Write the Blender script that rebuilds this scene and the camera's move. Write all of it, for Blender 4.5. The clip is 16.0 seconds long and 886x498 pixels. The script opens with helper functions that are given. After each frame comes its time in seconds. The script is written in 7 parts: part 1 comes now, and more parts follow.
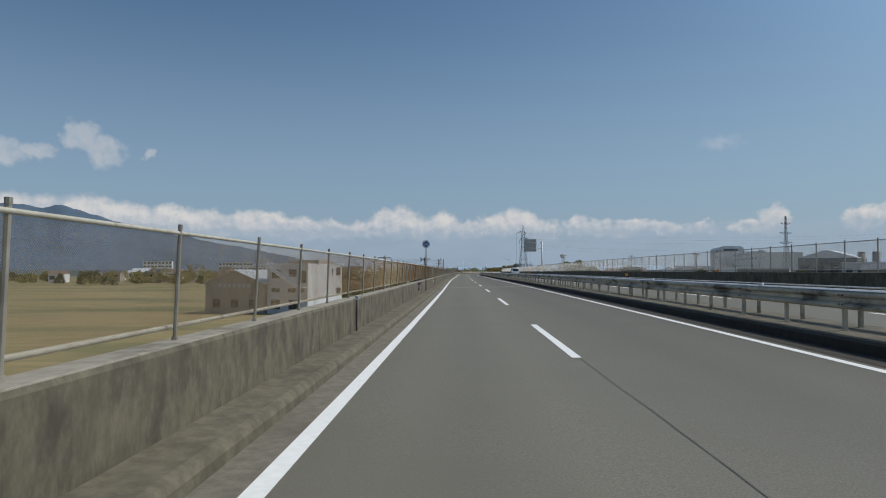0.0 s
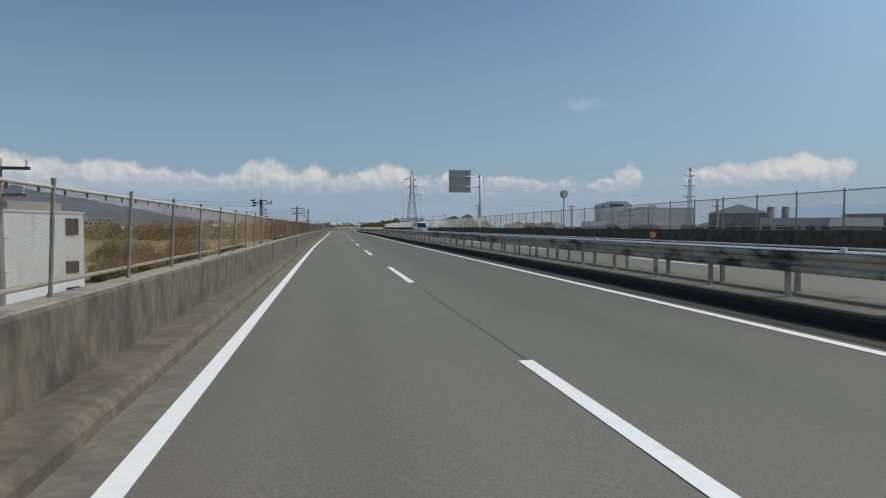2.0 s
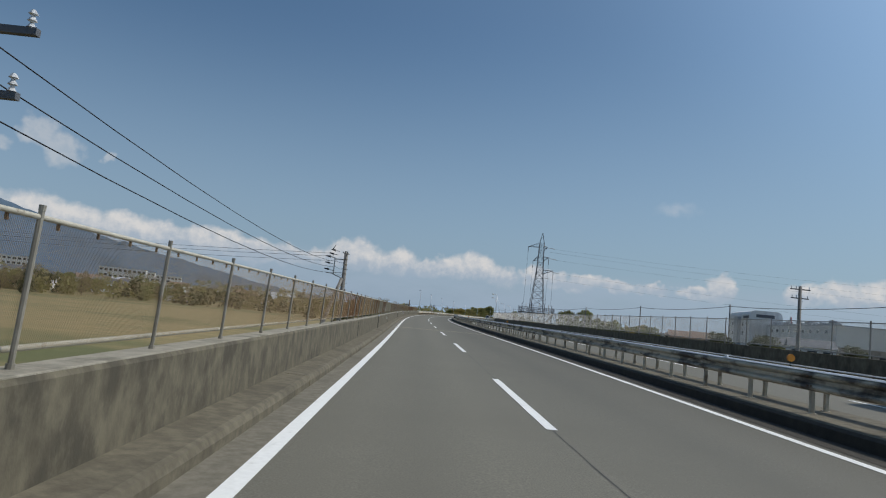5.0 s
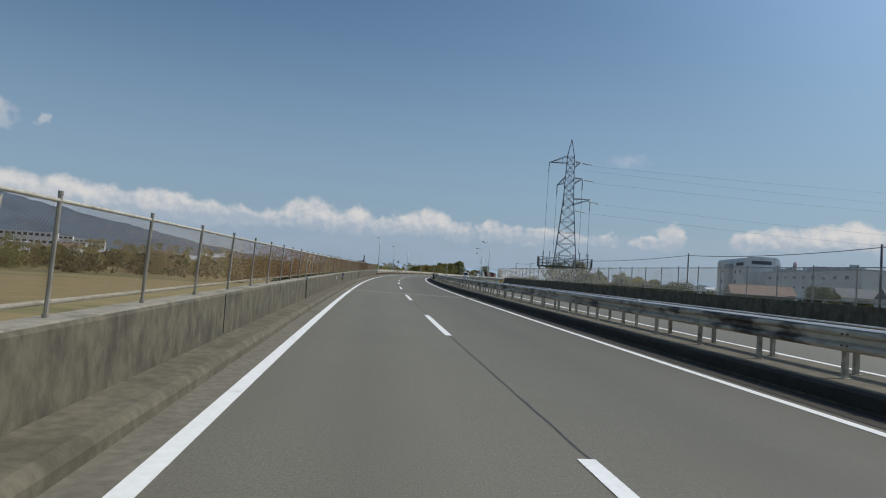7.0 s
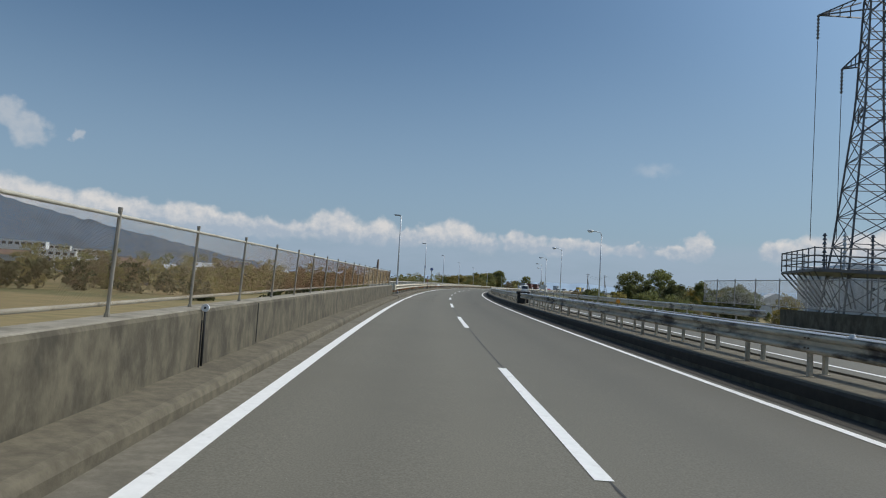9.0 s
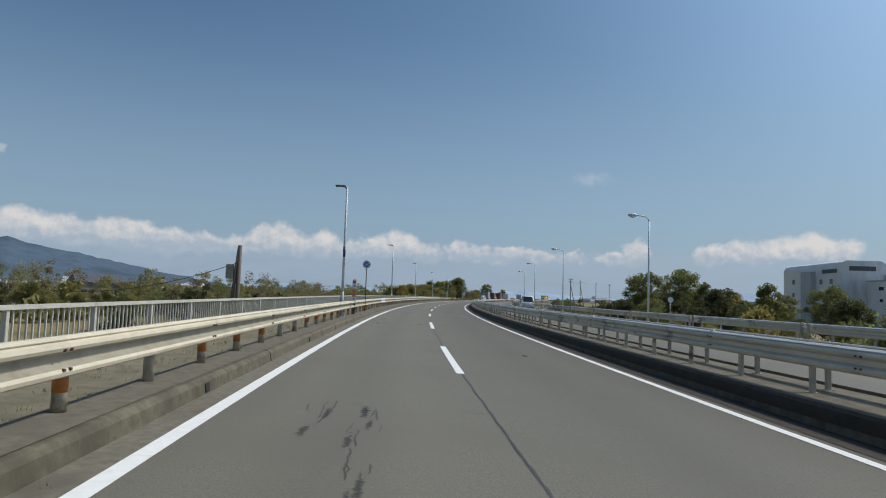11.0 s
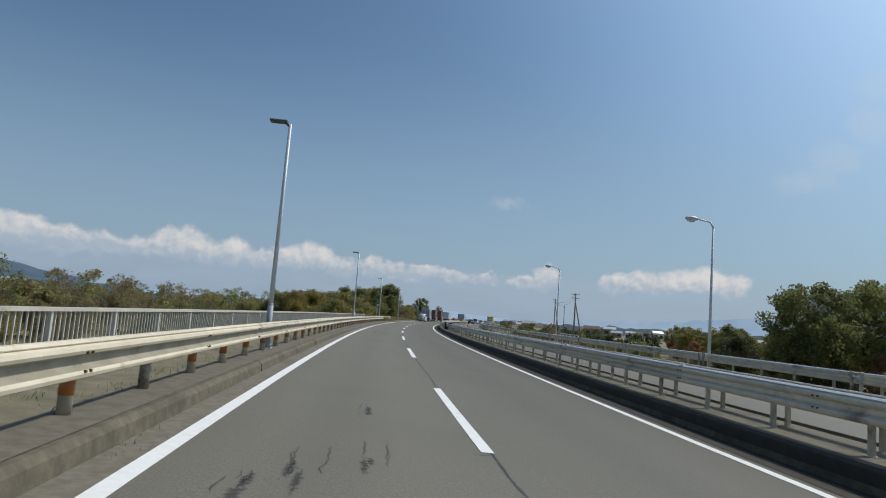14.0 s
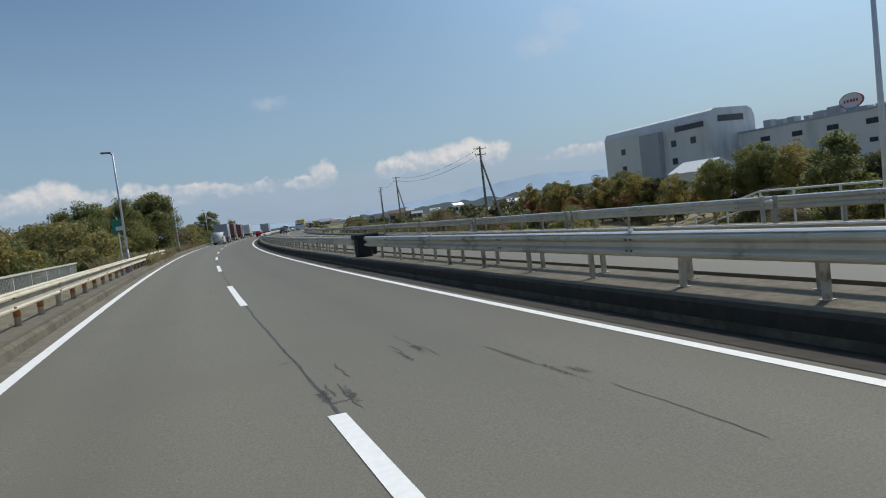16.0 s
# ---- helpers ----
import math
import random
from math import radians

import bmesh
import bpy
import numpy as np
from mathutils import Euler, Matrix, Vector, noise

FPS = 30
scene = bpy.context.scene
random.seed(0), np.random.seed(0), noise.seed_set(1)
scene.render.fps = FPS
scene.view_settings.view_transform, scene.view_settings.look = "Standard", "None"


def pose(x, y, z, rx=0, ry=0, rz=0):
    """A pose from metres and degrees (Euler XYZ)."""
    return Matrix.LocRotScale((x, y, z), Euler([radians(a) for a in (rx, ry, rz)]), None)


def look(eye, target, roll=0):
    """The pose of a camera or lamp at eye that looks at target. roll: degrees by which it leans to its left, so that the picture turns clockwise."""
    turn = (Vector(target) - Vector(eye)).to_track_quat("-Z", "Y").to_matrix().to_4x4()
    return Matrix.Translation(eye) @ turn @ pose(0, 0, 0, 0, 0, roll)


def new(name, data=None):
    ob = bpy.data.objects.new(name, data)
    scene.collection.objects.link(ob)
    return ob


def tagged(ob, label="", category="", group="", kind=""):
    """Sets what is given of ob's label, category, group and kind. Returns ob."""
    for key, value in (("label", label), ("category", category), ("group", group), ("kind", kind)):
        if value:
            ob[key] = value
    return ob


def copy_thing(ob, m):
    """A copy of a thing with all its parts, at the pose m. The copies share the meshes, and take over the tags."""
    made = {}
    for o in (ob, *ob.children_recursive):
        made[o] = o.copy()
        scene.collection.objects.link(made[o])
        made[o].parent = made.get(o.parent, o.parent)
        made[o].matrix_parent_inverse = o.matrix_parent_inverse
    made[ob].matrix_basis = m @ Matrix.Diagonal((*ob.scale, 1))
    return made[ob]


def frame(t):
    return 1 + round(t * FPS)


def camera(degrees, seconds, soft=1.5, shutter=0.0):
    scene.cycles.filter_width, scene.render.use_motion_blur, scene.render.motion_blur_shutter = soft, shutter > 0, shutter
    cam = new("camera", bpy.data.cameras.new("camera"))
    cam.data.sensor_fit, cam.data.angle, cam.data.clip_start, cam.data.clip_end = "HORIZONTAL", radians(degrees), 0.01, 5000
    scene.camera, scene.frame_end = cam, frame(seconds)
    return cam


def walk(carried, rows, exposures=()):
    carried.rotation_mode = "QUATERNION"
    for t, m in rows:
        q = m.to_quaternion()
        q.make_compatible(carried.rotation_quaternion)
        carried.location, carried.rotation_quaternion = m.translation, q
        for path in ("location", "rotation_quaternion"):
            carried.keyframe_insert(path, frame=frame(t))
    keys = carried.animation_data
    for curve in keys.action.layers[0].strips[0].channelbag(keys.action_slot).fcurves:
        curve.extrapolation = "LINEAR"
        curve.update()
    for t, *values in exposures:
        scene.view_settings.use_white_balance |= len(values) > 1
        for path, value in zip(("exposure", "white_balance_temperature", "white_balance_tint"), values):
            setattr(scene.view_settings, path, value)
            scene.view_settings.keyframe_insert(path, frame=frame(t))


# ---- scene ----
# ---------------------------------------------------------------- the road's line
# curvature (1/km) every 60 m, slope (%) and crossfall (%) every 90 m along the centre line
KS = np.arange(-20, 900, 60.0)
KAP = np.array([-0.06, 0.236, -0.383, 0.36, -0.754, -1.134, -1.281, -0.943, -1.101, -1.148, -1.104, -0.992, -0.834, -0.652, -0.46, -0.266])
GS = np.arange(-20, 900, 90.0)
SLOPE = np.array([0.26, 0.06, 0.01, 0.13, -0.05, -0.25, 0.04, 0.0, 0.0, 0.0, 0.0])
CROSS = np.array([-1.82, -1.98, -1.4, 1.5, 3.4, 3.31, 3.28, 3.23, 3.2, 3.18, 3.16])
SG = np.arange(-20, 900, 2.0)


def summed(v):
    a = np.concatenate([[0], np.cumsum((v[1:] + v[:-1]))])
    return a - np.interp(0, SG, a)


TH = summed(np.interp(SG, KS, KAP * 1e-3))
RX, RY = summed(-np.sin(TH)), summed(np.cos(TH))
RZ = summed(np.interp(SG, GS, SLOPE * 1e-2))
RB = np.interp(SG, GS, CROSS * 1e-2)


def heading(s):
    """The road's heading at s, degrees to the left of +y."""
    s = np.clip(s, -150, 900)
    return math.degrees(float(np.interp(s, SG, TH)))


def at(s, o, z=0.0):
    """World point at s metres along the road, o metres to the left of its centre line, z above its surface."""
    e = min(max(s, SG[0]), SG[-1])
    th = float(np.interp(e, SG, TH))
    x, y = float(np.interp(e, SG, RX)), float(np.interp(e, SG, RY))
    x, y = x - math.sin(th) * (s - e), y + math.cos(th) * (s - e)
    zz = float(np.interp(e, SG, RZ)) + float(np.interp(e, SG, RB)) * max(-13.5, min(o, 6)) + z
    return Vector((x - math.cos(th) * o, y - math.sin(th) * o, zz))


def frame_at(s, o, z=0.0, turn=0.0):
    p = at(s, o, z)
    return pose(p.x, p.y, p.z, 0, 0, heading(s) + turn)


# ---------------------------------------------------------------- camera
EYE = 1.384
cam = camera(69.9, 16.0, soft=1.1)
# seconds, metres along the road, metres left of its centre, yaw, pitch, roll in degrees, and the bounce on its springs
ROWS = [
    (0, -3.20, 1.76, 1.79, 2.05, -0.01), (0.5, 10.53, 1.74, -2.22, 2.93, 0.86), (1, 24.21, 1.79, -1.58, 4.29, 1.74),
    (1.5, 38.00, 1.85, -1.58, 3.23, 0.56), (2, 51.60, 1.93, -9.64, -1.96, -0.15), (2.5, 65.40, 1.93, -7.87, -0.12, -1.18),
    (3, 79.32, 1.78, -2.14, 4.98, -5.33), (3.5, 92.90, 1.79, -1.24, 5.02, -4.63), (3.7, 98.08, 1.81, -0.30, 5.92, -4.12),
    (4.4, 117.1, 1.83, -1.3, 5.4, -5.0), (5.1, 136.2, 1.86, -1.9, 5.8, -5.8), (5.8, 155.25, 1.89, -1.77, 6.57, -6.20),
    (6, 160.52, 1.87, -2.55, 4.43, -6.44), (6.5, 173.82, 1.82, -7.70, 2.87, -6.06), (7, 187.90, 1.75, -6.12, 2.12, -3.81),
    (7.5, 201.58, 1.63, -2.81, 5.69, -2.39), (8, 215.05, 1.70, -3.07, 3.40, -1.75), (8.2, 220.42, 1.68, -2.93, 2.63, -1.56),
    (8.9, 239.3, 1.5, -3.7, 2.9, -3.2), (9.6, 258.4, 1.25, -4.8, 3.4, -5.9), (10.3, 277.00, 1.06, -5.58, 3.80, -7.50),
    (10.5, 281.35, 1.01, -6.25, 2.41, -4.88), (11, 295.14, 1.12, -8.86, 4.17, -2.05), (11.5, 308.15, 1.16, -10.09, 4.56, 0.31),
    (12, 321.75, 1.50, -12.83, 3.22, 0.53), (12.5, 335.26, 1.59, -12.10, 1.34, -1.72), (13, 347.49, 1.65, -14.72, -1.83, -5.17, 0.08),
    (13.5, 361.09, 1.48, -15.90, 5.70, -3.32), (14, 374.67, 1.39, -16.43, 6.11, -4.65), (14.5, 387.56, 1.57, -22.89, 1.46, -4.12),
    (15, 401.19, 1.34, -20.74, 3.49, 0.58), (15.5, 413.80, 1.18, -23.51, 1.90, 4.45), (16, 427.75, 0.93, -35.60, -3.68, 6.90, 0.10),
]


def seat(s, o, yaw, pitch, roll, bounce=0.0):
    p = at(s, o, EYE + bounce)
    return pose(p.x, p.y, p.z, 0, 0, yaw) @ pose(0, 0, 0, 90 + pitch) @ pose(0, 0, 0, 0, 0, -roll)


walk(cam, [(t, seat(*r)) for t, *r in ROWS], [(0, -0.07), (2.5, -0.05), (8, -0.03), (10.5, 0.0), (14, 0.0), (16, 0.04)])

# ---------------------------------------------------------------- world and sun
SUN_EL, SUN_AZ = 51.0, 78.0      # degrees up, and clockwise from +y
world = bpy.data.worlds.new("world")
scene.world = world
world.use_nodes = True


class Nodes:
    """Short hand for node trees."""

    def __init__(self, tree):
        self.t = tree

    def add(self, kind, **props):
        n = self.t.nodes.new(kind)
        for k, v in props.items():
            setattr(n, k, v)
        return n

    def put(self, socket, v):
        if isinstance(v, bpy.types.NodeSocket):
            self.t.links.new(v, socket)
        else:
            socket.default_value = v

    def math(self, op, a, b=0.0, c=None, clamp=False):
        n = self.add("ShaderNodeMath", operation=op, use_clamp=clamp)
        self.put(n.inputs[0], a)
        self.put(n.inputs[1], b)
        if c is not None:
            self.put(n.inputs[2], c)
        return n.outputs[0]

    def vec(self, op, a, b=None, scale=None):
        n = self.add("ShaderNodeVectorMath", operation=op)
        self.put(n.inputs[0], a)
        if b is not None:
            self.put(n.inputs[1], b)
        if scale is not None:
            self.put(n.inputs[3], scale)
        return n.outputs[1] if op in ("LENGTH", "DOT_PRODUCT", "DISTANCE") else n.outputs[0]

    def noise(self, v, scale, detail=4.0, rough=0.55, out=0, dim="3D"):
        n = self.add("ShaderNodeTexNoise", noise_dimensions=dim)
        if v is not None:
            self.put(n.inputs["Vector"], v)
        n.inputs["Scale"].default_value, n.inputs["Detail"].default_value, n.inputs["Roughness"].default_value = scale, detail, rough
        return n.outputs[out]

    def ramp(self, f, stops):
        n = self.add("ShaderNodeValToRGB")
        self.put(n.inputs[0], f)
        e = n.color_ramp.elements
        while len(e) < len(stops):
            e.new(0.5)
        for el, (p, c) in zip(e, stops):
            el.position, el.color = p, (*c, 1) if len(c) == 3 else c
        return n.outputs[0]

    def smooth(self, v, lo, hi, a=0.0, b=1.0):
        n = self.add("ShaderNodeMapRange", interpolation_type="SMOOTHSTEP")
        for i, q in enumerate((v, lo, hi, a, b)):
            self.put(n.inputs[i], q)
        return n.outputs[0]

    def mix(self, f, a, b, mode="MIX"):
        n = self.add("ShaderNodeMix", data_type="RGBA", blend_type=mode)
        self.put(n.inputs[0], f)
        self.put(n.inputs[6], (*a, 1) if isinstance(a, tuple) and len(a) == 3 else a)
        self.put(n.inputs[7], (*b, 1) if isinstance(b, tuple) and len(b) == 3 else b)
        return n.outputs[2]


# cumulus bank: azimuth to the left, height, half width, half height, in degrees
PUFFS = [
    (31.7, 11.0, 1.3, 0.8), (30.0, 9.9, 1.3, 0.9), (26.9, 10.1, 0.6, 0.35), (34.5, 9.4, 1.2, 0.5), (37.5, 9.2, 2.0, 0.7),
    (31.0, 4.9, 2.0, 1.0), (28.3, 4.6, 2.2, 1.0), (25.0, 4.5, 2.2, 0.9), (22.0, 4.3, 2.2, 0.9), (19.0, 4.3, 2.0, 0.9), (16.8, 4.4, 1.5, 0.8), (14.6, 4.1, 1.8, 0.8), (11.8, 4.1, 1.8, 0.7), (9.4, 4.0, 1.5, 0.6),
    (6.6, 4.5, 1.8, 0.9), (5.2, 4.8, 1.4, 0.9), (3.6, 4.1, 1.6, 0.7), (1.8, 4.5, 1.4, 0.9), (-1.0, 4.0, 1.8, 0.6), (-3.2, 4.5, 1.5, 0.8), (-5.0, 4.7, 1.6, 0.9), (-7.4, 4.1, 1.6, 0.7),
    (-10.6, 4.4, 1.2, 0.7), (-12.2, 4.2, 1.2, 0.6), (-14.4, 4.0, 1.6, 0.5), (-17.2, 4.0, 1.7, 0.5), (-20.4, 4.0, 1.4, 0.4), (-23.6, 4.0, 1.0, 0.4), (-25.3, 4.3, 1.0, 0.6), (-26.3, 4.7, 0.9, 0.7),
    (-32.0, 4.3, 1.6, 0.6), (-34.4, 4.7, 1.4, 0.7), (-36.8, 4.9, 1.7, 0.8), (-39.2, 5.1, 1.5, 0.9), (-41.2, 4.7, 1.3, 0.7), (-48.0, 3.9, 3.0, 0.4), (-56.0, 3.9, 4.0, 0.7),
    (36.0, 4.8, 3.0, 1.0), (41.0, 4.8, 3.5, 1.1), (48.0, 4.7, 4.0, 1.2),
]
WISPS = [(-22.0, 10.9, 1.6, 0.35), (-46.5, 13.2, 1.9, 0.7), (-48.2, 14.8, 1.6, 0.8), (-50.5, 17.3, 1.2, 0.9), (-53.0, 20.0, 3.0, 0.9), (-58.0, 16.0, 4.0, 1.2)]


def build_world():
    w = Nodes(world.node_tree)
    w.t.nodes.clear()
    sky = w.add("ShaderNodeTexSky", sky_type="NISHITA", sun_disc=False)
    sky.sun_elevation, sky.sun_rotation = radians(SUN_EL), radians(SUN_AZ)
    sky.air_density, sky.dust_density, sky.ozone_density, sky.altitude = 1.0, 2.2, 2.2, 0
    d = w.add("ShaderNodeTexCoord").outputs["Generated"]
    sep = w.add("ShaderNodeSeparateXYZ")
    w.put(sep.inputs[0], d)
    az = w.math("MULTIPLY", w.math("ARCTAN2", sep.outputs[0], sep.outputs[1]), -57.2958)
    el = w.math("MULTIPLY", w.math("ARCSINE", sep.outputs[2]), 57.2958)
    comb = w.add("ShaderNodeCombineXYZ")
    w.put(comb.inputs[0], az)
    w.put(comb.inputs[1], el)
    v = comb.outputs[0]
    n1 = w.vec("SUBTRACT", w.noise(v, 0.42, 2, 0.5, 1), (0.5, 0.5, 0.5))
    n2 = w.vec("SUBTRACT", w.noise(w.vec("ADD", v, (17.0, 5.0, 0.0)), 1.25, 4, 0.5, 1), (0.5, 0.5, 0.5))
    warped = w.vec("ADD", v, w.vec("ADD", w.vec("MULTIPLY", n1, (2.2, 1.3, 0.0)), w.vec("MULTIPLY", n2, (1.5, 1.1, 0.0))))

    def field(rows, vv):
        total = None
        for a, e, ra, re in [(r[0], r[1] - 0.35, r[2] * 1.08, r[3] * 1.4) for r in rows]:
            q = w.vec("LENGTH", w.vec("MULTIPLY", w.vec("SUBTRACT", vv, (a, e, 0)), (1 / ra, 1 / re, 0)))
            total = q if total is None else w.math("SMOOTH_MIN", total, q, 0.35)
        return total

    dist = field(PUFFS, warped)
    body = w.smooth(dist, 1.26, 0.66)
    thin = w.math("MULTIPLY", w.smooth(field(WISPS, warped), 1.7, 0.1), w.noise(v, 0.9, 5, 0.7))
    # low grey-blue deck under the bank
    deck = w.math("MULTIPLY", w.smooth(el, 5.0, 3.2), w.smooth(w.noise(w.vec("MULTIPLY", v, (0.14, 0.5, 1)), 1.0, 5, 0.6), 0.3, 0.62, 0.6, 1.0))
    relief = w.math("SUBTRACT", w.noise(v, 0.75, 6, 0.62), w.noise(w.vec("ADD", v, (-0.3, 0.4, 0)), 0.75, 6, 0.62))
    lit = w.math("ADD", w.math("MULTIPLY", relief, 1.9), w.math("MULTIPLY", w.smooth(el, 3.2, 5.0, 0.05, 0.95), w.smooth(w.noise(v, 0.22, 3, 0.5), 0.3, 0.62, 0.5, 1.0)), clamp=True)
    white = w.mix(lit, (4.5, 5.3, 6.3), (8.0, 7.85, 7.75))
    tinted = w.mix(1.0, sky.outputs[0], (0.77, 0.99, 1.075), "MULTIPLY")
    aim = (math.sin(radians(SUN_AZ)) * math.cos(radians(SUN_EL)), math.cos(radians(SUN_AZ)) * math.cos(radians(SUN_EL)), math.sin(radians(SUN_EL)))
    near_sun = w.smooth(w.vec("DOT_PRODUCT", d, aim), 0.55, 0.98, 0.92, 1.42)      # the wide bright haze about the sun
    tinted = w.vec("SCALE", tinted, scale=near_sun)
    haze = w.mix(w.smooth(el, 26, 0), tinted, w.mix(0.66, tinted, (3.75, 5.1, 6.7)))
    col = w.mix(w.math("MULTIPLY", deck, 0.62), haze, (4.1, 5.1, 6.4))
    col = w.mix(w.math("MULTIPLY", body, w.math("MULTIPLY", w.smooth(el, 2.2, 4.0, 0.25, 0.95), w.smooth(el, 6.8, 8.5, 1.0, 0.45))), col, white)
    col = w.mix(w.math("MULTIPLY", thin, 0.5), col, (6.6, 7.0, 7.6))
    bg = w.add("ShaderNodeBackground")
    w.put(bg.inputs[0], col)
    bg.inputs[1].default_value = 0.085
    out = w.add("ShaderNodeOutputWorld")
    w.put(out.inputs[0], bg.outputs[0])


build_world()
sun = bpy.data.lights.new("sun", "SUN")
sun.energy, sun.angle, sun.color = 2.75, radians(0.5), (1.0, 0.95, 0.87)
sun_ob = new("sun", sun)
_a, _e = radians(SUN_AZ), radians(SUN_EL)
sun_ob.matrix_world = look((math.sin(_a) * math.cos(_e) * 100, math.cos(_a) * math.cos(_e) * 100, math.sin(_e) * 100), (0, 0, 0))


# ---------------------------------------------------------------- materials
def material(name, base, other=None, scale=1.0, rough=0.8, metal=0.0, bump=0.0, bump_scale=None, stain=None, stain_scale=0.3,
             stain_cut=(0.5, 0.7), vary=0.0, stretch=(1, 1, 1), detail=6.0, spec=0.5, lanes=None, speck=None):
    """Two tones of grain, stains of a second scale, relief; vary: lightness by object."""
    m = bpy.data.materials.new(name)
    m.use_nodes = True
    n = Nodes(m.node_tree)
    n.t.nodes.clear()
    pos = n.add("ShaderNodeNewGeometry").outputs["Position"]
    pos = n.vec("MULTIPLY", pos, stretch)
    g = n.noise(pos, scale, detail, 0.6)
    c = n.mix(n.smooth(g, 0.3, 0.7), base, other or tuple(x * 0.75 for x in base))
    if stain:
        c = n.mix(n.smooth(n.noise(pos, stain_scale, 5, 0.65), *stain_cut), c, stain)
    if speck:      # pale stones worn bright in the surface
        c = n.mix(n.smooth(n.noise(pos, 70, 2, 0.5), 0.735, 0.775), c, speck)
    if lanes:      # wear along the lanes: polished wheel tracks, oil between them, a darker fast lane
        at_n = n.add("ShaderNodeAttribute", attribute_name="across")
        wob = n.math("ADD", at_n.outputs["Fac"], n.math("MULTIPLY", n.math("SUBTRACT", n.noise(n.vec("MULTIPLY", pos, (0.5, 0.06, 1)), 1.0, 4), 0.5), 0.7))
        f = n.math("DIVIDE", n.math("ADD", wob, 15.0), 20.0)
        shade = n.ramp(f, [((o + 15) / 20, (g_, g_, g_)) for o, g_ in lanes])
        c = n.mix(1.0, c, shade, "MULTIPLY")
    if vary:
        r = n.add("ShaderNodeObjectInfo").outputs["Random"]
        h = n.add("ShaderNodeHueSaturation")
        n.put(h.inputs["Value"], n.math("ADD", 1 - vary, n.math("MULTIPLY", r, 2 * vary)))
        n.put(h.inputs["Color"], c)
        c = h.outputs[0]
    b = n.add("ShaderNodeBsdfPrincipled")
    n.put(b.inputs["Base Color"], c)
    n.put(b.inputs["Roughness"], n.math("ADD", rough - 0.06, n.math("MULTIPLY", g, 0.12)))
    b.inputs["Metallic"].default_value = metal
    b.inputs["Specular IOR Level"].default_value = spec
    if bump:
        bp = n.add("ShaderNodeBump")
        bp.inputs["Strength"].default_value, bp.inputs["Distance"].default_value = 0.6, bump
        n.put(bp.inputs["Height"], n.noise(pos, bump_scale or scale * 4, 5, 0.6))
        n.put(b.inputs["Normal"], bp.outputs[0])
    o = n.add("ShaderNodeOutputMaterial")
    n.put(o.inputs[0], b.outputs[0])
    return m


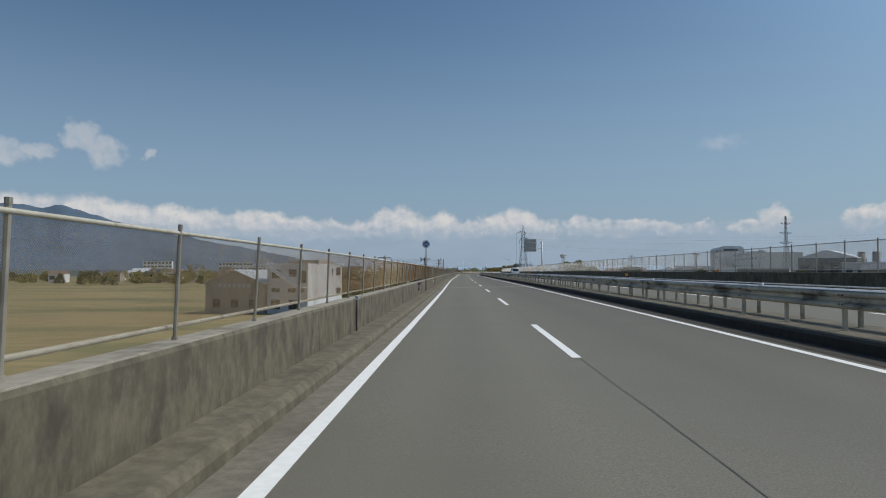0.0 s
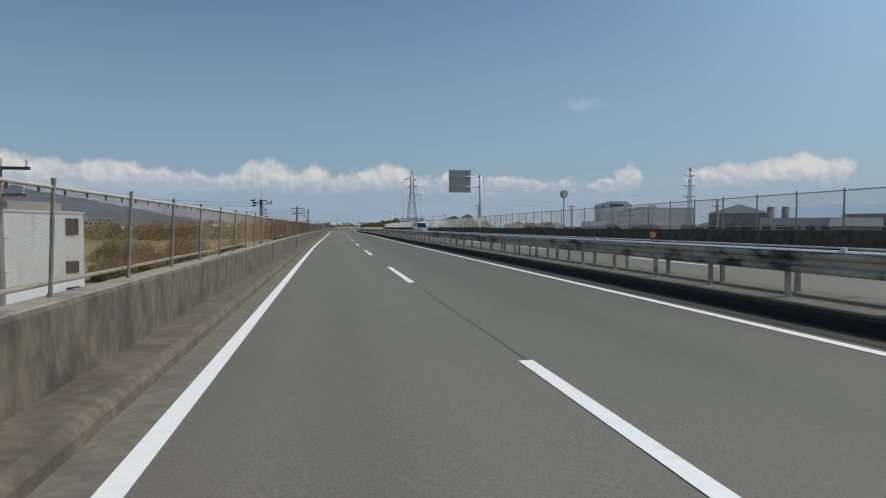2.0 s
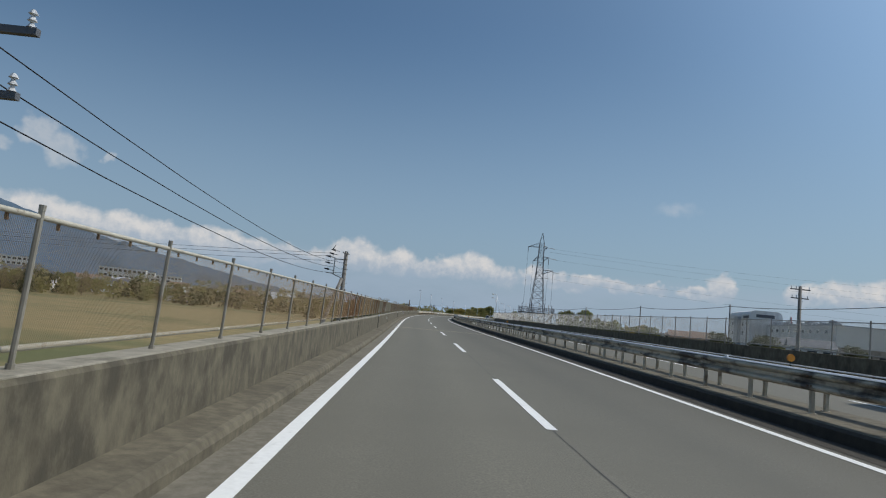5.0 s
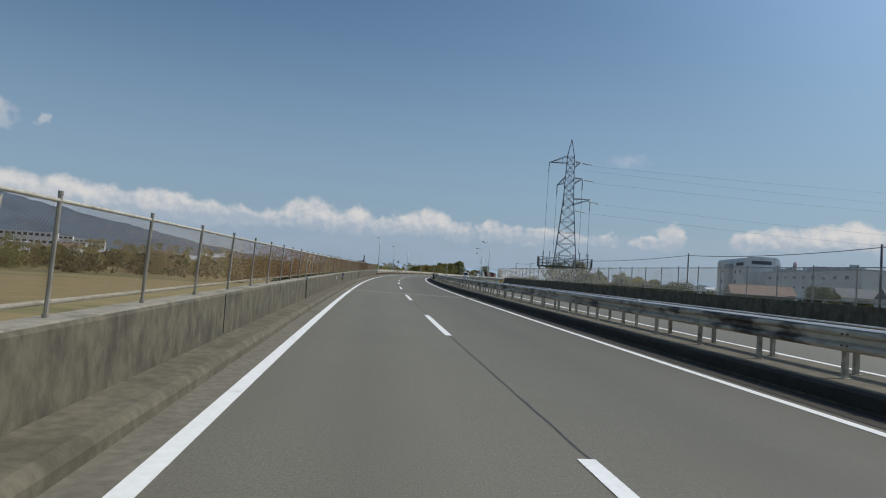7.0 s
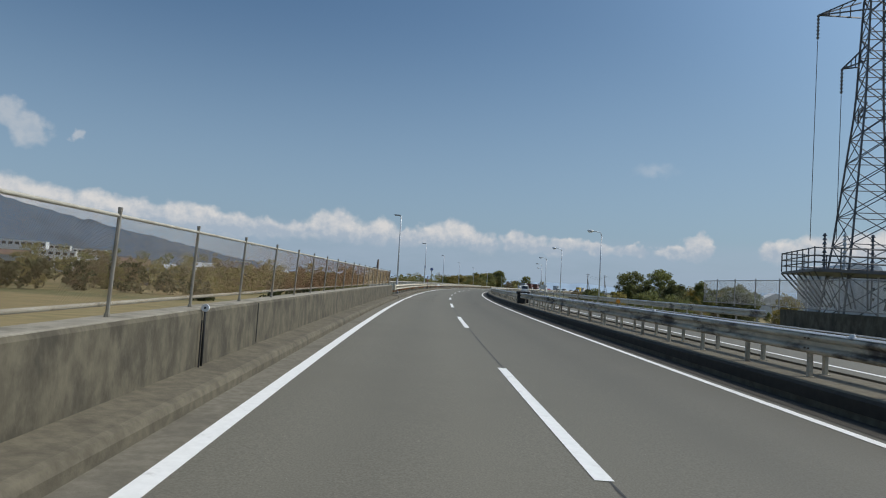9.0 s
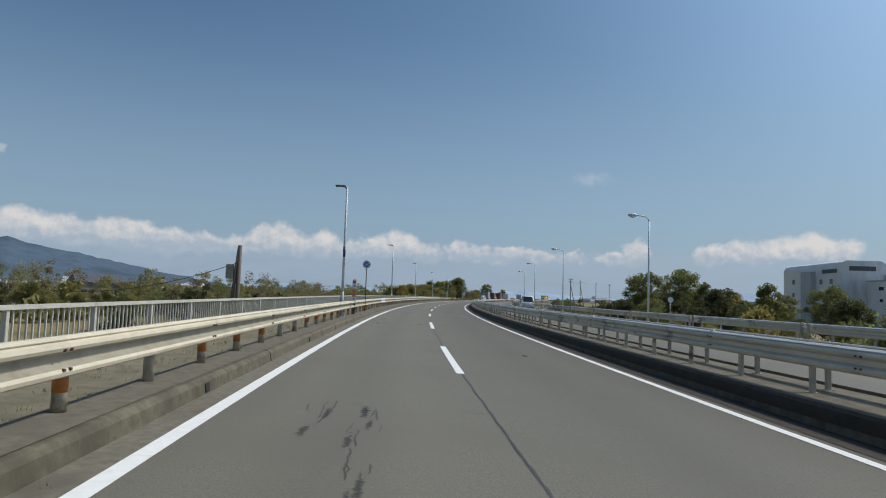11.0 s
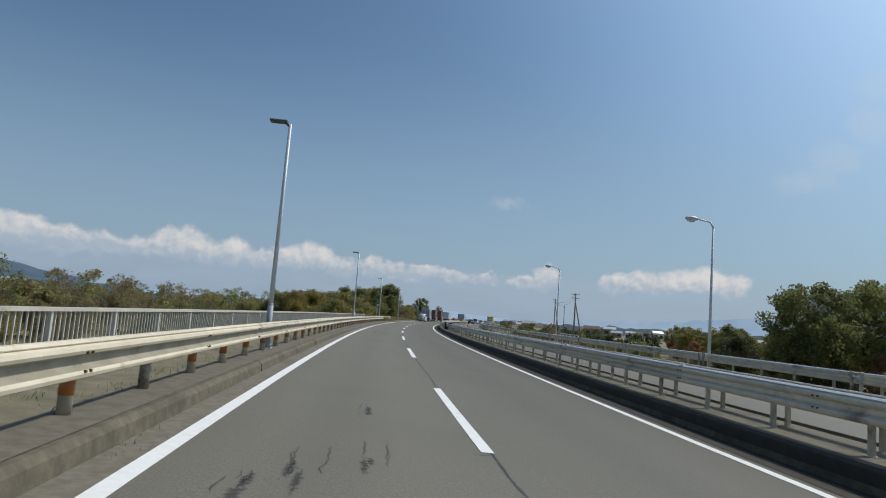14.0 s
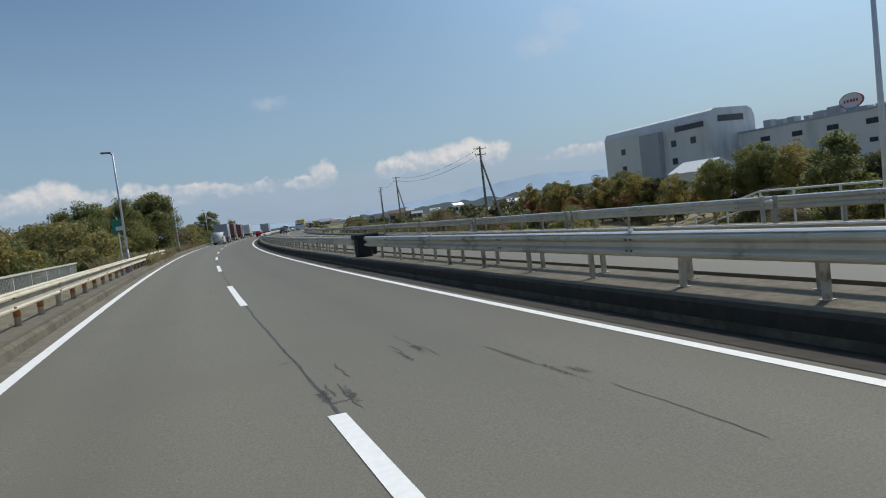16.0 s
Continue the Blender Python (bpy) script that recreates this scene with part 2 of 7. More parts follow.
M = dict(
    asphalt=material("asphalt", (0.192, 0.176, 0.134), (0.118, 0.108, 0.082), 60, 0.74, stain=(0.145, 0.132, 0.100), stain_scale=0.35, stain_cut=(0.42, 0.72), detail=10, speck=(0.38, 0.36, 0.31), spec=0.5,
                     lanes=[(-12.0, 0.88), (-8.0, 0.85), (-4.2, 0.60), (-3.3, 0.71), (-2.5, 0.80), (-1.7, 0.74), (-1.0, 0.86), (0.0, 0.95), (0.9, 1.05), (1.7, 0.93), (2.4, 1.03), (2.95, 0.95)]),
    gutter=material("gutter", (0.200, 0.178, 0.135), (0.135, 0.119, 0.088), 9, 0.9, bump=0.006, stain=(0.12, 0.105, 0.078), stain_scale=0.7, detail=9),
    paint=material("paint", (0.86, 0.85, 0.82), (0.79, 0.78, 0.75), 12, 0.6, bump=0.002, stain=(0.62, 0.61, 0.58), stain_scale=3, stain_cut=(0.6, 0.75)),
    concrete=material("concrete", (0.165, 0.143, 0.098), (0.100, 0.086, 0.059), 6.0, 0.92, bump=0.006, bump_scale=30, stain=(0.066, 0.057, 0.040), stain_scale=2.8, stain_cut=(0.42, 0.68), stretch=(1, 1, 0.6), detail=11),
    kerb=material("kerb", (0.165, 0.142, 0.098), (0.104, 0.089, 0.061), 7, 0.92, bump=0.008, stain=(0.082, 0.069, 0.047), stain_scale=1.4, stain_cut=(0.44, 0.7), detail=9),
    kerb_top=material("kerb_top", (0.170, 0.146, 0.105), (0.115, 0.098, 0.070), 6, 0.92, bump=0.008, stain=(0.13, 0.112, 0.083), stain_scale=1.6, detail=9),
    kerb_shade=material("kerb_shade", (0.044, 0.036, 0.026), (0.030, 0.025, 0.018), 5, 0.9, bump=0.01),
    coping=material("coping", (0.33, 0.30, 0.24), (0.25, 0.225, 0.18), 6, 0.92, bump=0.01, stain=(0.16, 0.145, 0.11), stain_scale=1.5),
    joint=material("joint", (0.44, 0.375, 0.275), (0.33, 0.28, 0.20), 9, 0.85, bump=0.006, stain=(0.22, 0.18, 0.13), stain_scale=2.2, detail=9),
    joint_old=material("joint_old", (0.27, 0.235, 0.18), (0.16, 0.138, 0.105), 14, 0.9, bump=0.01, stain=(0.10, 0.082, 0.062), stain_scale=3.0, stain_cut=(0.44, 0.62), detail=10),
    alu_dark=material("alu_dark", (0.22, 0.23, 0.26), (0.17, 0.18, 0.2), 4, 0.6),
    dark=material("dark", (0.02, 0.02, 0.02), None, 5, 0.8),
    seal=material("seal", (0.035, 0.034, 0.034), (0.065, 0.062, 0.06), 6, 0.7),
    bluish_seal=material("bluish_seal", (0.115, 0.118, 0.145), (0.075, 0.075, 0.095), 4, 0.5, 0.2, stain=(0.06, 0.055, 0.06), stain_scale=1.5),
    tar=material("tar", (0.052, 0.047, 0.041), (0.088, 0.080, 0.064), 14, 0.75),
    steel=material("steel", (0.46, 0.46, 0.45), (0.36, 0.36, 0.35), 3, 0.5, 0.35, stain=(0.2, 0.16, 0.12), stain_scale=1.1, stain_cut=(0.62, 0.8)),
    beam=material("beam", (0.68, 0.61, 0.48), (0.57, 0.51, 0.40), 2.2, 0.55, 0.1, stain=(0.12, 0.095, 0.07), stain_scale=0.7, stain_cut=(0.55, 0.72), vary=0.12),
    beam_old=material("beam_old", (0.60, 0.53, 0.41), (0.43, 0.38, 0.29), 2.2, 0.6, 0.1, stain=(0.07, 0.055, 0.042), stain_scale=0.8, stain_cut=(0.46, 0.64), vary=0.12, stretch=(1, 1, 3)),
    cream=material("cream", (0.70, 0.62, 0.47), (0.59, 0.52, 0.385), 2.2, 0.55, 0.0, stain=(0.30, 0.22, 0.14), stain_scale=1.4, stain_cut=(0.6, 0.78), vary=0.08),
    hollow_shade=material("hollow_shade", (0.36, 0.325, 0.25), (0.28, 0.25, 0.19), 3, 0.7, stain=(0.2, 0.165, 0.12), stain_scale=1.6, stain_cut=(0.55, 0.75)),
    newbeam_and_lit_edge=material("newbeam_and_lit_edge", (0.78, 0.79, 0.80), (0.7, 0.71, 0.72), 2, 0.4, 0.1),
    post=material("post", (0.54, 0.49, 0.39), (0.39, 0.35, 0.27), 6, 0.6, 0.1, stain=(0.16, 0.11, 0.07), stain_scale=2.5, vary=0.2),
    orange=material("orange", (0.55, 0.19, 0.04), (0.38, 0.13, 0.035), 8, 0.5, vary=0.15),
    disc_orange=material("disc_orange", (0.75, 0.30, 0.03), (0.65, 0.24, 0.03), 8, 0.45),
    rust=material("rust", (0.10, 0.055, 0.03), (0.16, 0.10, 0.06), 10, 0.85),
    galv=material("galv", (0.37, 0.34, 0.285), (0.27, 0.245, 0.20), 6, 0.55, 0.3, stain=(0.24, 0.18, 0.12), stain_scale=1.8, stain_cut=(0.58, 0.75)),
    wire=material("wire", (0.46, 0.34, 0.20), (0.34, 0.23, 0.12), 0.25, 0.7, 0.2, stain=(0.25, 0.13, 0.06), stain_scale=0.06, stain_cut=(0.45, 0.6)),
    rail_pale=material("rail_pale", (0.52, 0.485, 0.40), (0.40, 0.365, 0.29), 7, 0.6, 0.1, stain=(0.2, 0.15, 0.1), stain_scale=5, stain_cut=(0.6, 0.75)),
    wire_grey=material("wire_grey", (0.38, 0.37, 0.35), (0.31, 0.30, 0.28), 0.25, 0.6, 0.3),
    lamp=material("lamp", (0.68, 0.71, 0.74), (0.60, 0.63, 0.67), 3, 0.45, 0.05),
    plate_blue=material("plate_blue", (0.035, 0.055, 0.16), (0.028, 0.045, 0.13), 8, 0.5),
    lamp_base=material("lamp_base", (0.40, 0.42, 0.45), (0.32, 0.34, 0.37), 5, 0.6, 0.1, stain=(0.26, 0.25, 0.25), stain_scale=4),
    railwhite=material("railwhite", (0.60, 0.565, 0.49), (0.50, 0.47, 0.40), 2.5, 0.6, stain=(0.33, 0.27, 0.2), stain_scale=3, stain_cut=(0.62, 0.8)),
    white=material("white", (0.74, 0.74, 0.73), (0.66, 0.66, 0.65), 1.5, 0.6),
    field=material("field", (0.285, 0.208, 0.092), (0.195, 0.158, 0.066), 0.5, 0.95, bump=0.08, bump_scale=2.0, stain=(0.115, 0.115, 0.040), stain_scale=0.035, stain_cut=(0.46, 0.64), stretch=(0.35, 1, 1), detail=9),
    grass=material("grass", (0.20, 0.17, 0.08), (0.10, 0.11, 0.04), 2.5, 0.95, bump=0.05),
    soil=material("soil", (0.21, 0.18, 0.12), (0.13, 0.12, 0.075), 2.2, 0.95, bump=0.03),
    lattice=material("lattice", (0.15, 0.155, 0.17), (0.11, 0.115, 0.125), 1, 0.6, 0.3),
    hill=material("hill", (0.07, 0.11, 0.14), (0.055, 0.09, 0.115), 0.01, 1.0, spec=0.0),
)


# ---------------------------------------------------------------- builders
def mesh_from(verts, faces, mat, name, smooth=False):
    me = bpy.data.meshes.new(name)
    me.from_pydata([tuple(v) for v in verts], [], faces)
    for m in (mat if isinstance(mat, (list, tuple)) else [mat]):
        me.materials.append(m)
    if smooth:
        for p in me.polygons:
            p.use_smooth = True
    me.update()
    return me


def mesh_of(bm, mat, name, smooth=False):
    me = bpy.data.meshes.new(name)
    bmesh.ops.recalc_face_normals(bm, faces=bm.faces)
    bm.to_mesh(me)
    bm.free()
    me.materials.append(mat)
    if smooth:
        for p in me.polygons:
            p.use_smooth = len(p.vertices) <= 4      # round ends stay flat
    return me


def empty(name, m=None, **tags):
    ob = new(name)
    if m is not None:
        ob.matrix_basis = m
    return tagged(ob, **tags)


def child(name, me, parent, m=None, label=""):
    """A mesh object under a thing; m in the parent's space."""
    ob = new(name, me)
    ob.parent = parent
    if m is not None:
        ob.matrix_basis = m
    return tagged(ob, label)


def part(name, bm, mat, parent, label="", m=None, smooth=False):
    return child(name, mesh_of(bm, mat, name, smooth), parent, m, label)


def box(bm, x0, x1, y0, y1, z0, z1, bevel=0.0):
    g = bmesh.ops.create_cube(bm, size=1)
    bmesh.ops.scale(bm, vec=(x1 - x0, y1 - y0, z1 - z0), verts=g["verts"])
    bmesh.ops.translate(bm, vec=((x0 + x1) / 2, (y0 + y1) / 2, (z0 + z1) / 2), verts=g["verts"])
    if bevel:
        es = list({e for v in g["verts"] for e in v.link_edges})
        bmesh.ops.bevel(bm, geom=es, offset=bevel, segments=1, affect="EDGES")
    return bm


def tube(bm, a, b, r0, r1=None, n=8):
    """A round bar from a to b."""
    a, b = Vector(a), Vector(b)
    r1 = r0 if r1 is None else r1
    g = bmesh.ops.create_cone(bm, cap_ends=True, segments=n, radius1=r0, radius2=r1, depth=(b - a).length)
    rot = (b - a).to_track_quat("Z", "Y").to_matrix().to_4x4()
    bmesh.ops.transform(bm, matrix=Matrix.Translation((a + b) / 2) @ rot, verts=g["verts"])
    return bm


def sweep(profile, s0, s1, step=3.0, closed=True, caps=True, name="strip", mat=None, lift=None, smooth=False):
    """A mesh that carries a profile of (o, z) along the road from s0 to s1."""
    n = max(2, int(math.ceil((s1 - s0) / step)) + 1)
    verts, faces, k = [], [], len(profile)
    for i in range(n):
        s = s0 + (s1 - s0) * i / (n - 1)
        up = lift(s) if lift else 0.0
        verts += [at(s, o, z + up) for o, z in profile]
    for i in range(n - 1):
        for j in range(k if closed else k - 1):
            a, b = i * k + j, i * k + (j + 1) % k
            faces.append((a, b, b + k, a + k))
    if closed and caps:
        faces += [tuple(range(k))[::-1], tuple(range((n - 1) * k, n * k))]
    me = mesh_from(verts, faces, mat, name, smooth)
    bm = bmesh.new()
    bm.from_mesh(me)
    bmesh.ops.recalc_face_normals(bm, faces=bm.faces)
    bm.to_mesh(me)
    bm.free()
    if not closed and me.polygons and me.polygons[0].normal.z < 0:
        me.flip_normals()
    return me


def opp(s):
    """How far the other carriageway lies above this one's plane."""
    return float(np.interp(s, [150, 260], [0.0, 0.35]))


def setting(name, me, label, category):
    return tagged(new(name, me), label, category, kind="structure")


# ---------------------------------------------------------------- road, kerbs, walls
S0, S1 = -60.0, 840.0
WALL_END = 284.0
GROUND = -5.6
def paved(profile, name, lift=None):
    """A carriageway whose vertices know how far across the road they lie."""
    me = sweep(profile, S0, S1, 3, name=name, mat=M["asphalt"], lift=lift)
    mark = me.attributes.new("across", "FLOAT", "POINT")
    mark.data.foreach_set("value", [profile[i % len(profile)][0] for i in range(len(me.vertices))])
    return me


road = setting("road", paved([(3.51, 0), (2.4, 0), (1.2, 0), (0, 0), (-1.2, 0), (-2.4, 0), (-3.4, 0), (-4.3, -0.005), (-4.3, -1.2), (3.51, -1.2)], "road"), "worn grey asphalt carriageway with two lanes", "road")
road_2 = setting("opposite_road", paved([(-6.02, 0), (-9.5, 0), (-13.2, 0), (-13.2, -1.2), (-6.02, -1.2)], "opposite_road", opp), "grey asphalt carriageway beyond the central guardrail", "road")
child("gutter", sweep([(3.50, 0.003), (3.16, 0.003)], S0, S1, 3, False, name="gutter", mat=M["gutter"]), road, label="dusty pale strip beside the edge line")
for a, b in ((S0, 283.25), (283.75, 346.2), (347.0, S1)):      # broken at the road joints
    child("edge_line", sweep([(3.155, 0.005), (2.985, 0.005)], a, b, 3, False, name="edge_line", mat=M["paint"]), road, label="solid white edge line")
child("edge_line", sweep([(-3.50, 0.005), (-3.655, 0.005)], S0, S1, 3, False, name="edge_line", mat=M["paint"]), road, label="solid white edge line")
child("edge_line", sweep([(-6.55, 0.005), (-6.70, 0.005)], S0, 283, 3, False, name="edge_line", mat=M["paint"], lift=opp), road_2)
child("edge_line", sweep([(-12.55, 0.005), (-12.70, 0.005)], S0, S1, 3, False, name="edge_line", mat=M["paint"], lift=opp), road_2)
for k in range(-3, 40):
    far = 12.7 + 15 * k
    child("lane_dash", sweep([(0.075, 0.006), (-0.075, 0.006)], far - 6, far, 2, False, name="lane_dash", mat=M["paint"]), road)
    child("lane_dash", sweep([(-9.40, 0.006), (-9.55, 0.006)], far - 4, far + 2, 2, False, name="lane_dash", mat=M["paint"], lift=opp), road_2)

# left kerb step and parapet wall
kerb_left = setting("kerb_left", sweep([(3.49, -0.2), (3.495, 0.09), (3.525, 0.145), (3.575, 0.165), (3.97, 0.185), (3.97, -0.2)], S0, WALL_END, 3, name="kerb_left", mat=M["kerb"]), "weathered concrete kerb step along the parapet", "kerb")
wall_left = setting("wall_left", sweep([(3.965, -0.9), (3.965, 0.80), (3.99, 0.84), (4.30, 0.84), (4.30, -0.9)], S0, WALL_END, 3, name="wall_left", mat=M["concrete"]), "stained grey concrete parapet wall", "wall")
wall_right = setting("wall_right", sweep([(-13.25, -0.9), (-13.25, 1.02), (-13.55, 1.02), (-13.55, -0.9)], S0, 268, 3, name="wall_right", mat=M["concrete"], lift=opp), "dark weathered concrete parapet across the carriageway", "wall")
median = setting("median", sweep([(-4.28, -0.2), (-4.30, 0.16), (-4.36, 0.20), (-5.95, 0.20), (-6.02, 0.15), (-6.03, -0.2)], S0, S1, 3, name="median", mat=M["kerb"], lift=lambda s: opp(s) * 0.3), "raised concrete central reservation kerb", "kerb")

# near-black colour deepens the shaded kerb face and the guardrail's shadow beside it
child("kerb_face", sweep([(-4.272, 0.002), (-4.288, 0.165), (-4.345, 0.206), (-4.36, 0.206), (-4.36, 0.15), (-4.29, 0.0)], S0, S1, 3, name="kerb_face", mat=M["kerb_shade"], lift=lambda s: opp(s) * 0.3), median, label="kerb face painted near-black for its shade")
child("dark_gutter", sweep([(-3.80, 0.004), (-4.275, 0.004)], S0, S1, 3, False, name="dark_gutter", mat=M["kerb_shade"]), road, label="guardrail's shadow painted black along the kerb")

child("coping", sweep([(3.985, 0.836), (4.0, 0.846), (4.28, 0.846), (4.295, 0.836)], S0, WALL_END, 3, False, name="coping", mat=M["coping"]), wall_left, label="paler top of the parapet")
# ground far below the viaduct
def ground_mesh():
    bm = bmesh.new()
    n, verts = 90, []
    r = 4800
    xs = [math.copysign(abs(i / n) ** 2.2, i) * r for i in range(-n, n + 1)]
    g = [[bm.verts.new((x, y + 250, GROUND + 0.35 * noise.noise((x * 0.02, y * 0.02, 0)))) for y in xs] for x in xs]
    for i in range(2 * n):
        for j in range(2 * n):
            bm.faces.new((g[i][j], g[i + 1][j], g[i + 1][j + 1], g[i][j + 1]))
    return mesh_of(bm, M["field"], "ground", True)


ground = setting("ground", ground_mesh(), "dry tan and green farmland", "ground")


# ---------------------------------------------------------------- expansion joints, seams and cracks in the road
def film_material(name, base, scale):
    """A dark film that lets the road show through in flecks; dense where 'core' is high."""
    m = bpy.data.materials.new(name)
    m.use_nodes = True
    n = Nodes(m.node_tree)
    b = m.node_tree.nodes["Principled BSDF"]
    pos = n.add("ShaderNodeNewGeometry").outputs["Position"]
    core = n.add("ShaderNodeAttribute", attribute_name="core").outputs["Fac"]
    grain = n.noise(pos, scale, 7, 0.65)
    b.inputs["Base Color"].default_value = (*base, 1)
    b.inputs["Roughness"].default_value = 0.72
    n.put(b.inputs["Alpha"], n.math("MULTIPLY", n.smooth(n.math("ADD", grain, n.math("MULTIPLY", core, 0.5)), 0.58, 0.9), 0.55))
    return m


M["tar_film"] = film_material("tar_film", (0.050, 0.046, 0.044), 16)


def joint_strip(s_left, s_right, width, mat, z, wiggle=0.0, o0=3.44, o1=-4.25):
    n, va, vb = 26, [], []
    for i in range(n + 1):
        o = o0 + (o1 - o0) * i / n
        s = s_left + (s_right - s_left) * i / n + (random.uniform(-wiggle, wiggle) if wiggle else 0)
        va.append(at(s - width / 2, o, z))
        vb.append(at(s + width / 2, o, z))
    return mesh_from(va + vb, [(i, i + 1, n + 2 + i, n + 1 + i) for i in range(n)], mat, "strip")


for sj, skew, worn in ((-8.0, 0, False), (48.6, 0, False), (92.0 + 22, 0, False), (180.4, 0, False), (224.0, 0, False), (283.5, 1.5, True)):
    ej = empty("expansion_joint", label="worn brown road expansion joint with a ragged black gap" if worn else "beige concrete road expansion joint with dark gap", category="expansion joint", kind="structure")
    for side in (-1, 1):
        child("concrete_strip", joint_strip(sj + side * 0.20, sj + skew + side * 0.20, 0.25, M["joint_old" if worn else "joint"], 0.009, 0.02 if worn else 0.004), ej)
    child("steel_gap", joint_strip(sj, sj + skew, 0.15, M["seal"], 0.007), ej, label="dark rubber gap")
# steel plates of the skewed joint, with a wavy gap between their interlocking edges
finger = empty("finger_joint", label="blue-grey steel road joint with a wavy black gap", category="expansion joint", kind="structure")


def wavy_gap(s_left, s_right, o0, o1, period, swing, half):
    va, vb, n = [], [], int((o0 - o1) / period * 10)
    for i in range(n + 1):
        o = o0 + (o1 - o0) * i / n
        w = math.sin(2 * math.pi * (o0 - o) / period)
        s = s_left + (s_right - s_left) * i / n + swing * math.copysign(abs(w) ** 0.6, w)
        va.append(at(s - half, o, 0.010))
        vb.append(at(s + half, o, 0.010))
    return mesh_from(va + vb, [(i, i + 1, n + 2 + i, n + 1 + i) for i in range(n)], M["dark"], "gap")


child("steel_plate", joint_strip(346.79, 339.89, 0.32, M["bluish_seal"], 0.007, 0.006, 3.0, -4.2), finger, label="dull blue-grey steel plate")
child("steel_plate", joint_strip(346.46, 339.56, 0.32, M["bluish_seal"], 0.0065, 0.006, 3.0, -4.2), finger, label="dull blue-grey steel plate")
child("gap", wavy_gap(346.62, 339.72, 2.85, -4.2, 0.15, 0.075, 0.024), finger, label="wavy black gap")
child("worn_edge", joint_strip(347.02, 340.12, 0.16, M["tar"], 0.005, 0.05, 3.05, -4.2), finger, label="dark worn edge")



def crack(s0, s1, o0, wander, width, mat, step=0.35, slack=0.02, z=0.0035):
    """A ragged dark line along the road."""
    n = max(3, int((s1 - s0) / step))
    o, va, vb = o0, [], []
    for i in range(n + 1):
        s = s0 + (s1 - s0) * i / n
        o += random.uniform(-wander, wander) + (o0 - o) * slack
        w = width * random.uniform(0.55, 1.3) * (0.2 if i in (0, n) else 1)
        va.append(at(s, o + w / 2, z))
        vb.append(at(s, o - w / 2, z))
    return mesh_from(va + vb, [(i, n + 1 + i, n + 2 + i, i + 1) for i in range(n)], mat, "crack")


child("lane_seam", crack(-30, 170, -0.02, 0.008, 0.012, M["seal"]), road, label="thin dark seam between the lanes")
child("lane_seam", crack(170, 284, -0.03, 0.005, 0.026, M["seal"], 0.15, 0.1), road, label="dark open seam between the lanes")
child("lane_seam", crack(284, 520, -0.03, 0.007, 0.030, M["seal"], 0.1, 0.1), road, label="dark tarred seam between the lanes")
random.seed(5)
for i in range(26):      # short side cracks leaving the seam
    cs, sd = random.uniform(285, 440), random.choice((-1, 1))
    n_, a_, b_ = 5, [], []
    for k in range(n_ + 1):
        o_ = -0.03 + sd * (0.02 + k * random.uniform(0.025, 0.05))
        s_ = cs + random.uniform(-0.03, 0.03)
        a_.append(at(s_ - 0.009, o_, 0.0036))
        b_.append(at(s_ + 0.009, o_, 0.0036))
    child("road_crack", mesh_from(a_ + b_, [(k, k + 1, n_ + 2 + k, n_ + 1 + k) for k in range(n_)], M["seal"], "crack"), road)
random.seed(7)
for i in range(38):
    cs = random.uniform(286, 470)
    co = random.choice((random.gauss(0.75, 0.25), random.gauss(2.3, 0.25), random.gauss(-2.2, 0.8)))
    child("road_crack", crack(cs, cs + random.uniform(0.5, 3.2), min(2.8, co), 0.02, random.uniform(0.005, 0.014), M["tar"], 0.1), road)
PATCHES = ((421.6, 2.05), (420, 2.0), (419, 1.7), (420.7, 1.7), (419.6, 1.44), (418.8, 1.1), (422.8, 1.6), (422.7, -1.75), (419.5, -1.2), (420, -2.0), (302.4, 1.4), (301.4, 1.4), (299.8, 1.4), (302.1, 2.0),
           (339.3, 1.5), (341.7, 1.5), (290.5, 2.05), (293.3, 1.5), (287.9, 1.4), (285.5, 1.9), (286.7, 1.2), (288.2, -1.9), (286.4, -1.9), (351.6, 2.1), (352.4, 1.5), (353.6, 2.1), (383.7, 1.4), (379.9, 1.9), (379.5, 2.4),
           (381, 1.4), (432.9, -2.1), (434.4, -1.35), (433.4, -0.2))
def smudge(s, o, half_long, half_wide, z):
    """A thin film of tar, dense in the middle and frayed at its rim."""
    n = 14
    rim = [(random.uniform(0.8, 1.15), 2 * math.pi * q / n) for q in range(n)]
    me = mesh_from([at(s, o, z)] + [at(s + half_long * w * math.sin(g), o + half_wide * w * math.cos(g), z) for w, g in rim],
                   [(0, 1 + q, 1 + (q + 1) % n) for q in range(n)], M["tar_film"], "tar_smudge")
    core = me.attributes.new("core", 'FLOAT', 'POINT')
    core.data[0].value = 1.0
    return me


def crack_cluster(cs, co, size):
    """Jagged fine cracks that branch from one another, with small blots where tar filled them."""
    for k in range(3):
        a, d = cs + random.uniform(-0.5, 0.3) * size, co + random.gauss(0, 0.12)
        child("road_crack", crack(a, a + size * random.uniform(0.3, 0.95), d, 0.018, random.uniform(0.009, 0.024), M["tar"], 0.06, 0.05, z=0.0032 + 0.0002 * k), road)
    for k in range(2):
        a, d = cs + random.uniform(-0.5, 0.5) * size, co + random.gauss(0, 0.12)
        child("tar_smudge", smudge(a, d, random.uniform(0.2, 0.6), random.uniform(0.04, 0.09), 0.0040 + 0.0002 * k), road)


